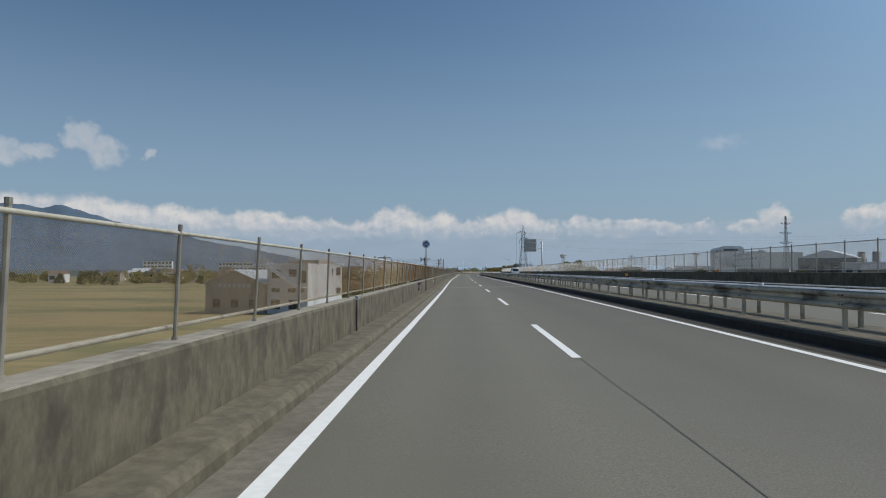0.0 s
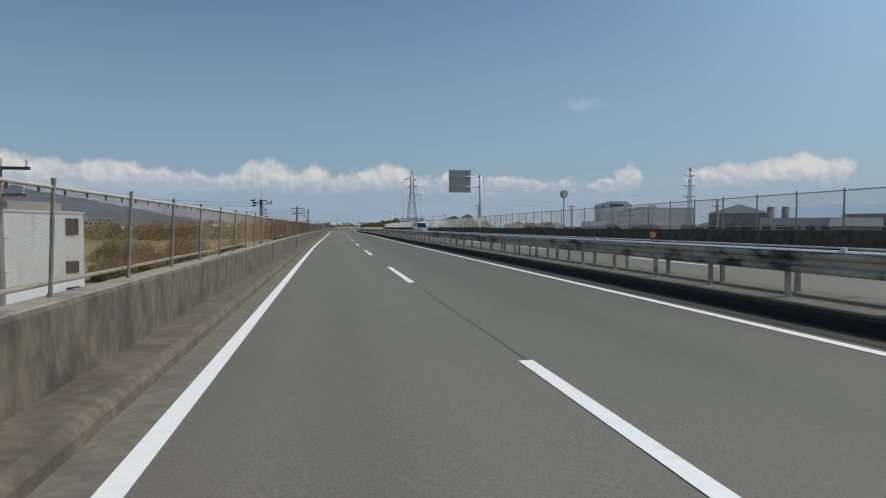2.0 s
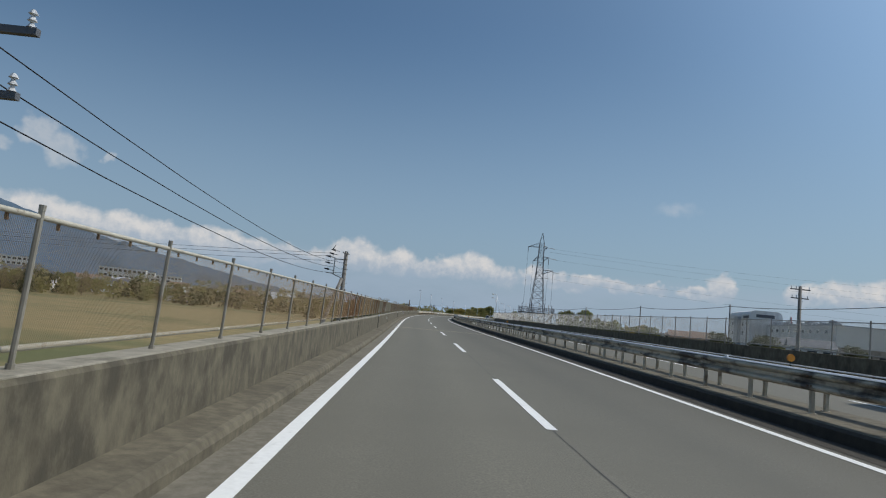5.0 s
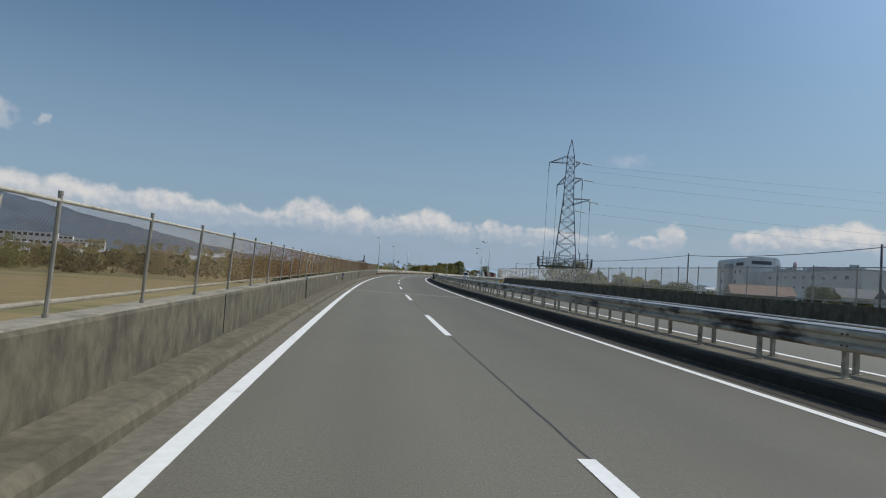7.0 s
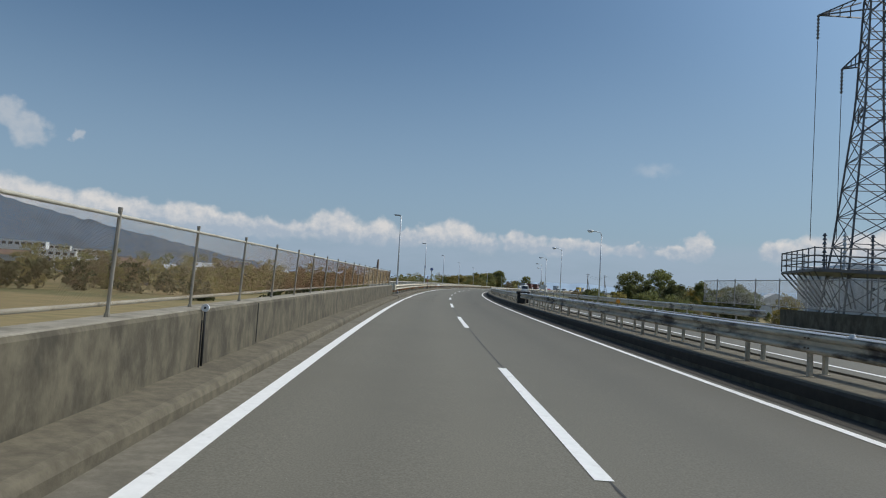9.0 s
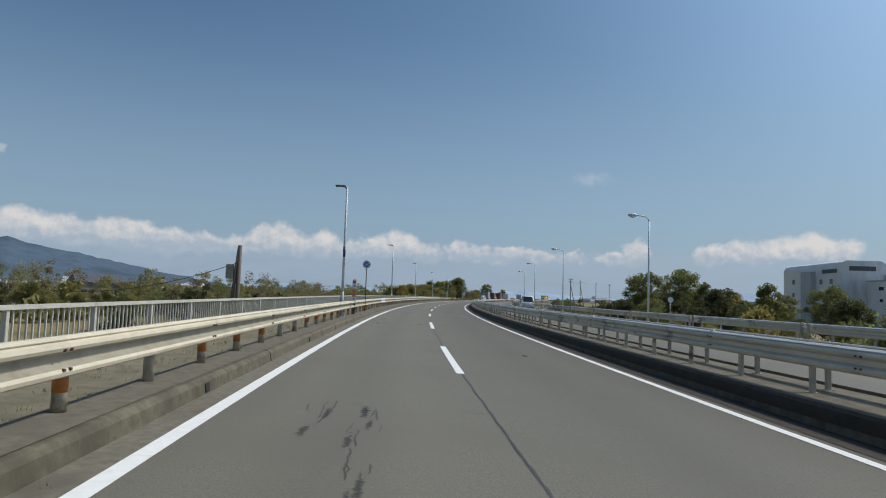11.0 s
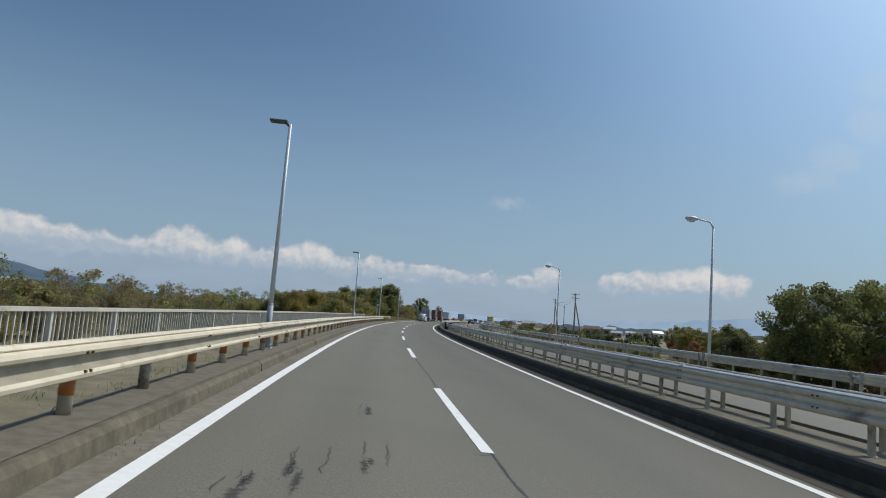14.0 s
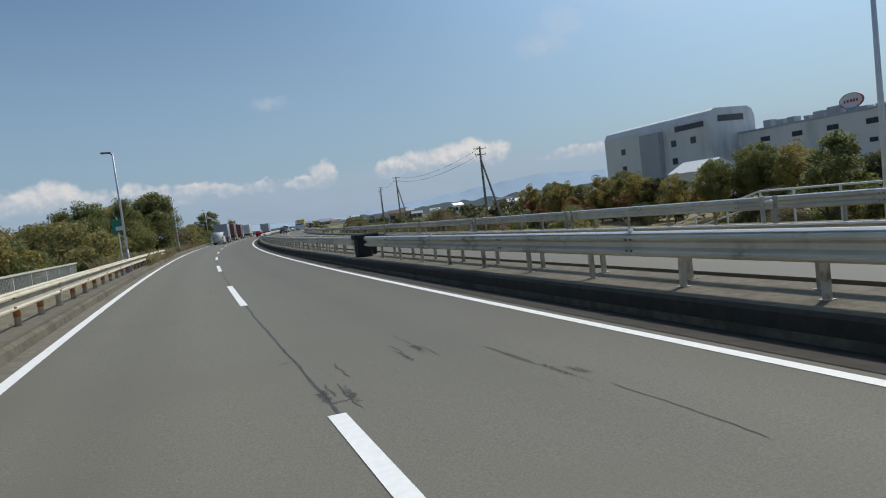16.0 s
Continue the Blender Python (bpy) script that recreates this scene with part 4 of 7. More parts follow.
def round_sign(s, o, z, r, base):
    e = empty("road_sign", frame_at(s, o, 0), label="round blue sign with a white cross on a thin pole", category="road sign", group="round blue signs")
    bm = bmesh.new()
    tube(bm, (0, 0.03, base), (0, 0.03, z + r * 0.6), 0.03, n=10)
    part("pole", bm, M["brownpole"], e, "rusty brown pole", smooth=True)
    bm = bmesh.new()
    tube(bm, (0, -0.012, z), (0, 0.006, z), r, n=36)
    disc = part("disc", bm, M["signwhite"], e, "white-rimmed disc")
    bm = bmesh.new()
    tube(bm, (0, -0.016, z), (0, -0.010, z), r * 0.70, n=36)
    part("blue_face", bm, M["blue"], disc)
    for a in (45, -45):
        bm = bmesh.new()
        box(bm, -r * 0.70, r * 0.70, -0.02, -0.012, -r * 0.075, r * 0.075)
        part("white_bar", bm, M["signwhite"], disc, m=pose(0, 0, z) @ pose(0, 0, 0, 0, a * 0.78, 0))
    return e


round_sign(35.0, 3.92, 3.02, 0.235, 0.2)
round_sign(332.2, 3.80, 2.92, 0.235, 0.2)


def shield(bm, w, y):
    pts = [(-0.5, 0.42), (-0.2, 0.36), (0, 0.45), (0.2, 0.36), (0.5, 0.42), (0.46, 0.05), (0.3, -0.28), (0, -0.5), (-0.3, -0.28), (-0.46, 0.05)]
    lo = [bm.verts.new((x * w, y, z * w)) for x, z in pts]
    hi = [bm.verts.new((x * w, y + 0.004, z * w)) for x, z in pts]
    bm.faces.new(lo)
    bm.faces.new(hi[::-1])
    for i in range(len(pts)):
        j = (i + 1) % len(pts)
        bm.faces.new((lo[j], lo[i], hi[i], hi[j]))
    return bm


def small_post(s, number):
    """A three-sided distance marker on the parapet's face."""
    e = empty("distance_marker", frame_at(s, 3.965, 0.67), label="small white route marker plate on the parapet", category="distance marker", group="distance markers")
    bm = bmesh.new()
    v = [bm.verts.new(p) for p in ((0, 0.12, -0.14), (0.13, -0.12, -0.14), (0, -0.12, -0.14), (0, 0.12, 0.17), (0.13, -0.12, 0.17), (0, -0.12, 0.17))]
    for f in ((0, 1, 2), (5, 4, 3), (0, 3, 4, 1), (1, 4, 5, 2), (2, 5, 3, 0)):
        bm.faces.new([v[i] for i in f])
    part("plate", bm, M["signwhite"], e)
    bm = bmesh.new()
    box(bm, 0.004, 0.126, -0.125, -0.1215, 0.035, 0.165)
    part("upper_field", bm, M["salmon"], e)
    bm = bmesh.new()
    shield(bm, 0.105, -0.129)
    part("shield", bm, M["blue"], e, m=pose(0.065, 0, 0.105))
    child("numeral", text_mesh("1", 0.075, M["signwhite"]), e, pose(0.065, -0.1305, 0.11) @ FACE)
    child("numeral", text_mesh(number, 0.06, M["blue"]), e, pose(0.065, -0.1235, -0.045) @ FACE)
    bm = bmesh.new()
    g = [bm.verts.new(p) for p in ((0, 0.1, -0.145), (0.12, -0.11, -0.145), (0, -0.11, -0.145), (0.01, -0.02, -0.25))]
    for f in ((0, 1, 2), (0, 3, 1), (1, 3, 2), (2, 3, 0)):
        bm.faces.new([g[i] for i in f])
    part("bracket", bm, M["dark"], e)


small_post(28.6, "139 3")
small_post(129.0, "139 2")
small_post(229.3, "139 1")


def km_post(s, o):
    e = empty("kilometre_post", frame_at(s, o, 0, 4), label="tall route post with white number and orange panels", category="distance marker")
    bm = bmesh.new()
    box(bm, -0.085, 0.085, -0.05, 0.05, 0.03, 0.87, 0.01)
    part("plinth", bm, M["brownpole"], e)
    for x in (-0.06, 0.06):
        bm = bmesh.new()
        tube(bm, (x, 0.03, 0.8), (x, 0.03, 1.86), 0.014, n=8)
        part("upright", bm, M["galv"], e)
    bm = bmesh.new()
    v = [bm.verts.new(p) for p in ((-0.115, -0.06, 1.855), (0.115, -0.06, 1.855), (0.115, 0.08, 1.855), (-0.115, 0.08, 1.855), (0, 0.01, 1.94))]
    for f in ((3, 2, 1, 0), (0, 1, 4), (1, 2, 4), (2, 3, 4), (3, 0, 4)):
        bm.faces.new([v[i] for i in f])
    part("cap", bm, M["salmon"], e, "small red hipped cap")
    for nm, z0, z1, w, mat in (("shield_panel", 1.712, 1.853, 0.092, "salmon"), ("number_panel", 1.465, 1.708, 0.094, "signwhite"), ("name_panel", 1.05, 1.44, 0.098, "panel_orange"), ("lower_panel", 0.87, 1.015, 0.094, "signwhite")):
        bm = bmesh.new()
        box(bm, -w, w, -0.02, 0.012, z0, z1, 0.004)
        pn = part(nm, bm, M[mat], e)
        if nm == "shield_panel":
            part("shield", shield(bmesh.new(), 0.115, -0.028), M["blue"], pn, m=pose(0, 0, 1.785))
            child("numeral", text_mesh("1", 0.075, M["signwhite"]), pn, pose(0, -0.030, 1.788) @ FACE)
        if nm == "number_panel":
            child("numeral", text_mesh("139", 0.108, M["blue"], 0.002), pn, pose(0, -0.023, 1.585) @ FACE)
        if nm in ("name_panel", "lower_panel"):
            for zz, bw, h in ([(1.345, 0.13, 0.038), (1.30, 0.08, 0.014), (1.165, 0.13, 0.038), (1.12, 0.08, 0.014)] if nm == "name_panel" else [(0.965, 0.12, 0.022), (0.92, 0.14, 0.016)]):
                bm = bmesh.new()
                box(bm, -bw / 2, bw / 2, -0.024, -0.021, zz - h / 2, zz + h / 2)
                part("lettering_bar", bm, M["blue"], pn)


km_post(326.6, 3.85)

for s, w in ((46.9, 0.24), (181.2, 0.34), (224.6, 0.30)):       # bridge plates on the parapet
    e = empty("name_plate", frame_at(s, 3.962, 0.60), label="small cream plate with worn lettering on the parapet", category="sign", group="parapet plates")
    bm = bmesh.new()
    box(bm, 0.0, 0.012, -w / 2, w / 2, -0.09, 0.09, 0.002)
    part("plate", bm, M["signwhite"], e)
    for zz in (-0.035, 0.03):
        bm = bmesh.new()
        box(bm, 0.012, 0.015, -w * 0.38, w * 0.3, zz - 0.018, zz + 0.018)
        part("lettering_bar", bm, M["lattice"], e)

for s, paint in ((9.8, "signwhite"), (49.6, "panel_orange"), (90.1, "signwhite"), (129.6, "signwhite"), (169.4, "signwhite"), (209.5, "signwhite"), (249.5, "signwhite")):
    e = empty("delineator", frame_at(s, 3.935, 0), label="round reflector on a thin dark stalk against the parapet", category="reflector", group="parapet delineators")
    bm = bmesh.new()
    tube(bm, (0, 0, 0.17), (0, 0, 0.82), 0.015, n=8)
    part("stalk", bm, M["dark"], e, smooth=True)
    bm = bmesh.new()
    tube(bm, (0, -0.014, 0.86), (0, 0.014, 0.86), 0.045, n=18)
    disc = part("disc", bm, M[paint], e, "pale reflector disc")
    bm = bmesh.new()
    tube(bm, (0, -0.018, 0.86), (0, -0.013, 0.86), 0.014, n=10)
    part("rivet", bm, M["dark"], disc)
    bm = bmesh.new()
    tube(bm, (0.005, -0.10, 0.17), (0.005, -0.10, 0.72), 0.009, n=6)
    part("cable", bm, M["dark"], e, "thin black cable")
for s in (20.2, 31.0, 75.0, 122.0, 157.0, 183.5, 198.0, 230.0, 240.0, 252.0):     # wall joints
    child("wall_joint", sweep([(3.964, 0.22), (3.964, 0.82), (3.956, 0.82), (3.956, 0.22)], s, s + 0.03, 1, name="wall_joint", mat=M["dark"]), wall_left, label="dark vertical joint")
for s in range(-6, 284, 30):                                   # bands of kerb joints
    child("kerb_joint", sweep([(3.487, 0.0), (3.492, 0.09), (3.522, 0.148), (3.573, 0.168), (3.9, 0.185), (3.9, 0.17), (3.54, 0.1)], s, s + 0.012, 1, name="kerb_joint", mat=M["soil"]), kerb_left)


def gantry_sign():
    e = empty("direction_sign", frame_at(118.9, -13.85, 0), label="grey back of a large road sign on a cantilever pole", category="road sign")
    bm = bmesh.new()
    tube(bm, (0, 0, -0.5), (0, 0, 6.75), 0.15, 0.125, 16)
    tube(bm, (0, 0, 6.75), (0, 0, 6.80), 0.15, n=16)
    part("pole", bm, M["lamp"], e, smooth=True)
    for z in (6.55, 5.45):
        bm = bmesh.new()
        tube(bm, (0.12, -0.0, z), (-3.15, -0.02, z), 0.055, n=10)
        tube(bm, (-0.22, 0, z), (-0.12, 0, z), 0.12, n=12)
        part("arm", bm, M["lamp"], e, smooth=True)
    bm = bmesh.new()
    box(bm, -3.45, -1.05, 0.10, 0.13, 4.85, 7.25)
    panel = part("panel", bm, M["alu"], e, "grey aluminium sign back")
    for i in range(7):
        bm = bmesh.new()
        z = 4.95 + i * 0.35
        box(bm, -3.42, -1.08, 0.06, 0.10, z - 0.02, z + 0.02)
        part("rib", bm, M["lamp"], panel)
    for x in (-2.8, -1.45):
        bm = bmesh.new()
        box(bm, x - 0.06, x + 0.06, 0.03, 0.07, 4.82, 7.18)
        part("bracket_post", bm, M["alu"], panel)


gantry_sign()

# round traffic mirror on the opposite side
e = empty("convex_mirror", frame_at(92.5, -13.6, 0), label="round traffic mirror on a thin pole", category="mirror")
bm = bmesh.new()
tube(bm, (0, 0, 0.3), (0, 0, 3.1), 0.035, n=8)
part("pole", bm, M["blue"], e, "dark blue pole")
bm = bmesh.new()
tube(bm, (0.05, -0.10, 3.35), (0.0, 0.06, 3.35), 0.24, 0.27, n=20)
part("mirror_back", bm, M["alu"], e, "pale grey convex mirror back")
bm = bmesh.new()
tube(bm, (0.0, 0.055, 3.35), (-0.02, 0.10, 3.35), 0.29, 0.29, n=20)
part("rim", bm, M["yellow_rim"], e, "yellow-green rim")


# slim posts with a pale top on the far verge
for s, top in ((350.1, 1.75), (331.9, 1.7)):
    e = empty("marker_post", frame_at(s, -14.0, opp(s)), label="slim grey post with a white plate on the far verge", category="post", group="verge marker posts")
    bm = bmesh.new()
    tube(bm, (0, 0, 0.0), (0, 0, top), 0.035, n=10)
    part("pole", bm, M["galv"], e, smooth=True)
    bm = bmesh.new()
    tube(bm, (0, -0.05, top), (0, -0.03, top), 0.16, n=20)
    part("plate", bm, M["signwhite"], e, "round white plate")


# small green board on a post at the guardrail's end
e = empty("roadside_board", frame_at(464.7, 4.6, 0), label="small green and white board on a thin post", category="sign")
bm = bmesh.new()
tube(bm, (0, 0, -0.3), (0, 0, 3.0), 0.03, n=8)
part("pole", bm, M["lamp"], e)
bm = bmesh.new()
box(bm, -0.28, 0.28, -0.05, -0.03, 2.2, 2.85, 0.01)
part("board", bm, M["green_board"], e)
bm = bmesh.new()
box(bm, -0.1, 0.22, -0.056, -0.052, 2.3, 2.5)
part("lettering_bar", bm, M["signwhite"], e)


# white handrail of a stairway beyond the far guardrail
def stair_rail():
    e = empty("stair_railing", label="white tubular railing above a stairway beyond the road", category="railing")
    def bar(name, a, b, r=0.032):
        bm = bmesh.new()
        tube(bm, at(*a), at(*b), r, n=8)
        part(name, bm, M["white"], e, smooth=True)
    for z in (1.28, 0.86):
        bar("rail", (443.7, -17, z), (436.0, -17, z - 0.02))
        bar("rail", (443.7, -17, z), (448.5, -17.2, z - 1.15))
    for s in (443.7, 442.4, 440.8, 439.2, 437.6, 436.0):
        bar("post", (s, -17, -0.6), (s, -17, 1.28), 0.036)
    for s, z in ((445.3, 0.9), (446.9, 0.5), (448.5, 0.13)):
        bar("post", (s, -17.1, -1.6), (s, -17.1, z), 0.036)


stair_rail()


# ---------------------------------------------------------------- lattice towers
def lattice(bm, levels, r):
    """Four legs with cross braces; levels: (z, half width)."""
    for (z0, w0), (z1, w1) in zip(levels, levels[1:]):
        c0 = [Vector((a * w0, b * w0, z0)) for a, b in ((1, 1), (-1, 1), (-1, -1), (1, -1))]
        c1 = [Vector((a * w1, b * w1, z1)) for a, b in ((1, 1), (-1, 1), (-1, -1), (1, -1))]
        for i in range(4):
            j = (i + 1) % 4
            tube(bm, c0[i], c1[i], r, n=4)
            tube(bm, c0[i], c1[j], r * 0.55, n=3)
            tube(bm, c0[j], c1[i], r * 0.55, n=3)
            tube(bm, c1[i], c1[j], r * 0.5, n=3)


def arm_frame(bm, z, x, w, drop, r=0.05):
    for y in (-w, w):
        tube(bm, (math.copysign(w, x), y, z), (x, 0, z - drop), r, n=3)
        tube(bm, (math.copysign(w, x), y, z - 0.9), (x, 0, z - drop), r, n=3)
    for f in (0.25, 0.5, 0.75):
        xx = math.copysign(w, x) + (x - math.copysign(w, x)) * f
        ww = w * (1 - f)
        tube(bm, (xx, -ww, z - drop * f), (xx, ww, z - drop * f), r * 0.7, n=3)
        tube(bm, (xx, ww, z - drop * f), (xx, ww, z - 0.9 + (0.9 - drop) * f), r * 0.7, n=3)


def insulator(bm, a, b, n=7, r=0.09):
    a, b = Vector(a), Vector(b)
    along = (b - a).normalized()
    side = along.cross(Vector((0.31, 0.82, 0.48))).normalized()
    up = along.cross(side)
    rings = []
    for i in range(n):          # one turned body: a wide shed, then a narrow neck
        for f, w in ((0.0, 0.45), (0.08, 1.0), (0.6, 0.5), (0.72, 0.4)):
            c = a.lerp(b, (i + f) / n)
            rings.append([bm.verts.new(c + (side * math.cos(k * math.pi / 3) + up * math.sin(k * math.pi / 3)) * r * w) for k in range(6)])
    for lo, hi in zip(rings, rings[1:]):
        for k in range(6):
            bm.faces.new((lo[k], lo[(k + 1) % 6], hi[(k + 1) % 6], hi[k]))
    bm.faces.new(rings[0][::-1])
    bm.faces.new(rings[-1])


def near_tower():
    base = at(277.0, -23.0)
    m = pose(base.x, base.y, 0, 0, 0, heading(274) - 14)
    e = empty("lattice_tower", m, label="dark steel lattice power tower with a cable platform", category="power tower")
    bm = bmesh.new()
    zs = [GROUND, -2.4, 0.6, 3.2, 5.0, 6.7, 8.3, 9.8, 11.2, 12.5, 13.7, 14.8, 15.9, 17.0, 18.2, 19.2]
    lattice(bm, [(z, float(np.interp(z, [GROUND, 5, 13, 19.2], [2.7, 1.45, 0.72, 0.5]))) for z in zs], 0.062)
    for a, b in ((1, 1), (-1, 1), (-1, -1), (1, -1)):
        tube(bm, (a * 0.5, b * 0.5, 19.2), (0, 0, 21.7), 0.06, n=4)
    part("body", bm, M["lattice"], e)
    for z, x, dr in ((19.2, -3.0, 0.9), (18.6, 1.4, 0.2), (16.3, -1.7, 1.2), (16.2, 1.8, 0.1), (13.2, 3.0, 0.05), (13.0, -0.8, 0.6)):
        bm = bmesh.new()
        arm_frame(bm, z, x, 0.6, dr)
        part("cross_arm", bm, M["lattice"], e)
    for x, z in ((-3.0, 18.3), (-1.7, 15.1), (1.8, 15.9), (3.0, 12.9)):
        bm = bmesh.new()
        insulator(bm, (x, 0, z), (x, 0, z - 1.5))
        part("insulator", bm, M["lattice"], e)
        bm = bmesh.new()
        tube(bm, (x, 0, z - 1.5), (x * 1.02, 0, 5.2), 0.018, n=4)
        part("drop_cable", bm, M["cable"], e)
    for x, z in ((1.6, 18.3), (2.0, 15.9), (2.6, 12.9), (0.9, 11.5)):
        for dy in (-0.12, 0.12):
            bm = bmesh.new()
            insulator(bm, (x, dy, z), (x + 1.5, dy * 0.3 - 0.2, z - 0.25), 9, 0.08)
            part("insulator", bm, M["alu"], e)
    bm = bmesh.new()
    box(bm, -3.7, 3.7, -3.0, 3.0, 3.35, 3.5)
    deck = part("platform", bm, M["lattice"], e, "steel maintenance deck")
    bm = bmesh.new()
    for x0, y0, x1, y1 in ((-3.7, -3, 3.7, -3), (3.7, -3, 3.7, 3), (3.7, 3, -3.7, 3), (-3.7, 3, -3.7, -3)):
        for z in (3.85, 4.2, 4.6):
            tube(bm, (x0, y0, z), (x1, y1, z), 0.035, n=4)
        for i in range(7):
            f = i / 6
            x, y = x0 + (x1 - x0) * f, y0 + (y1 - y0) * f
            tube(bm, (x, y, 3.5), (x, y, 4.65), 0.035, n=4)
            tube(bm, (x, y, 3.4), (x * 0.62, y * 0.62, 1.5), 0.045, n=4)
    part("railing", bm, M["lattice"], deck)
    for i, (x, y) in enumerate(((-3, -2.2), (-2.1, -2.4), (-0.8, -2.4), (0.8, -2.4), (2.0, -2.4), (2.9, -2.2), (3.2, 1.5))):
        bm = bmesh.new()
        insulator(bm, (x, y, 3.5), (x, y, 5.5), 9, 0.12)
        part("bushing", bm, M["porcelain"] if i % 2 else M["lattice"], deck)


near_tower()


def far_tower(x, y, top, turn=0):
    e = empty("lattice_tower", pose(x, y, GROUND, 0, 0, turn), label="far grey lattice power tower with six arms", category="power tower", group="far power towers")
    h = top - GROUND
    bm = bmesh.new()
    lattice(bm, [(h * f, float(np.interp(f, [0, 0.5, 1], [2.2, 0.8, 0.28]))) for f in [i / 14 for i in range(15)]], 0.08)
    part("body", bm, M["lattice"], e)
    for f, x1 in ((0.9, 3.2), (0.76, 3.8), (0.62, 4.0)):
        for s in (-1, 1):
            bm = bmesh.new()
            arm_frame(bm, h * f, s * x1, 0.8, 0.1, 0.08)
            part("cross_arm", bm, M["lattice"], e)


far_tower(172, 343, 31.4, 10)


# ---------------------------------------------------------------- utility poles and wires
def wire_between(bm, a, b, sag, r=0.02, n=10):
    """One sagging wire: rings of four joined along its length."""
    a, b = Vector(a), Vector(b)
    side = (b - a).cross(Vector((0, 0, 1))).normalized() * r
    rings = []
    for i in range(n + 1):
        f = i / n
        p = a.lerp(b, f) - Vector((0, 0, sag * 4 * f * (1 - f)))
        rings.append([bm.verts.new(p + q) for q in (side, Vector((0, 0, r)), -side, Vector((0, 0, -r)))])
    for u, v in zip(rings, rings[1:]):
        for k in range(4):
            bm.faces.new((u[k], u[(k + 1) % 4], v[(k + 1) % 4], v[k]))


def utility_pole(s, o, top, label, kind, brace=0.0):
    p = at(s, o)
    e = empty("utility_pole", pose(p.x, p.y, 0, 0, 0, heading(s)), label=label, category="utility pole", group="utility poles")
    base = GROUND
    bm = bmesh.new()
    tube(bm, (0, 0, base - 0.2), (0, 0, top), 0.19, 0.12, 12)
    part("pole", bm, M["concrete_pole"], e, smooth=True)
    for k in range(6):
        bm = bmesh.new()
        z = top - 1.2 - k * 0.45
        tube(bm, (-0.25 if k % 2 else 0.0, 0, z), (0.0 if k % 2 else 0.25, 0, z), 0.012, n=5)
        part("step_peg", bm, M["lattice"], e)
    if kind == "simple":
        for z, w in ((top - 0.25, 0.8), (top - 0.95, 0.7)):
            bm = bmesh.new()
            box(bm, -w, w, -0.04, 0.04, z - 0.04, z + 0.04)
            part("cross_arm", bm, M["lattice"], e)
            for x in (-w * 0.9, -w * 0.4, w * 0.9):
                bm = bmesh.new()
                insulator(bm, (x, 0, z + 0.04), (x, 0, z + 0.26), 3, 0.05)
                part("insulator", bm, M["porcelain"], e)
    if kind == "strut":      # steel frame at the pole's side, five dead-end insulators, clamps
        for x in (-0.13, 0.13):
            bm = bmesh.new()
            box(bm, x - 0.035, x + 0.035, -0.62, 0.62, top - 0.16, top - 0.08, 0.006)
            part("cross_arm", bm, M["alu"], e, "pale steel cross-arm")
        bm = bmesh.new()
        box(bm, -0.74, -0.67, -0.04, 0.04, top - 1.60, top - 0.50, 0.006)
        box(bm, -0.70, 0.0, -0.035, 0.035, top - 0.60, top - 0.53, 0.006)
        tube(bm, (-0.70, 0, top - 1.58), (-0.08, 0, top - 1.82), 0.035, n=6)
        tube(bm, (-0.70, 0, top - 1.45), (-0.10, 0, top - 1.45), 0.02, n=6)
        tube(bm, (-1.25, 0, top - 1.50), (-0.66, 0, top - 1.56), 0.022, n=6)
        part("bracket", bm, M["alu"], e, "pale steel side frame")
        for x, z in ((-0.42, top - 0.06), (-0.52, top - 0.30), (-0.70, top - 0.50), (-0.72, top - 0.92), (-0.74, top - 1.34)):
            bm = bmesh.new()
            insulator(bm, (x, 0, z), (x - 0.30, -0.05, z + 0.05), 5, 0.045)
            part("insulator", bm, M["porcelain"], e, "white porcelain insulator")
            bm = bmesh.new()
            tube(bm, (x - 0.29, -0.05, z + 0.05), (x - 0.58, -0.10, z + 0.09), 0.075, 0.03, n=10)
            part("cover", bm, M["cable"], e, "dark insulator cover")
        bm = bmesh.new()
        tube(bm, (-0.92, -0.1, top), (-0.72, -0.05, top + 0.38), 0.035, 0.015, n=8)
        part("lead", bm, M["cable"], e)
        for z in (top - 0.55, top - 0.9, top - 1.2, top - 1.5, top - 1.85, top - 2.3):
            bm = bmesh.new()
            tube(bm, (0, 0, z), (0, 0, z + 0.05), 0.148, n=14)
            part("clamp", bm, M["galv"], e)
        for k in range(3):
            bm = bmesh.new()
            wire_between(bm, (-0.75, 0, top - 0.5 - 0.42 * k), (-0.1, 0, top - 0.75 - 0.4 * k), 0.14, 0.009, 7)
            part("jumper_cable", bm, M["cable"], e)
    if kind == "switch":
        bm = bmesh.new()
        tube(bm, (0, 0, top), (0.05, 0, top + 0.85), 0.012, n=5)
        part("rod", bm, M["lattice"], e)
        bm = bmesh.new()
        box(bm, -0.65, 0.95, -0.04, 0.04, top - 0.42, top - 0.36)
        box(bm, -0.1, 0.5, -0.5, 0.5, top - 0.12, top - 0.06)
        part("cross_arm", bm, M["galv"], e)
        bm = bmesh.new()
        box(bm, 0.22, 0.26, -0.04, 0.04, top - 1.6, top - 0.45)
        part("bracket", bm, M["galv"], e)
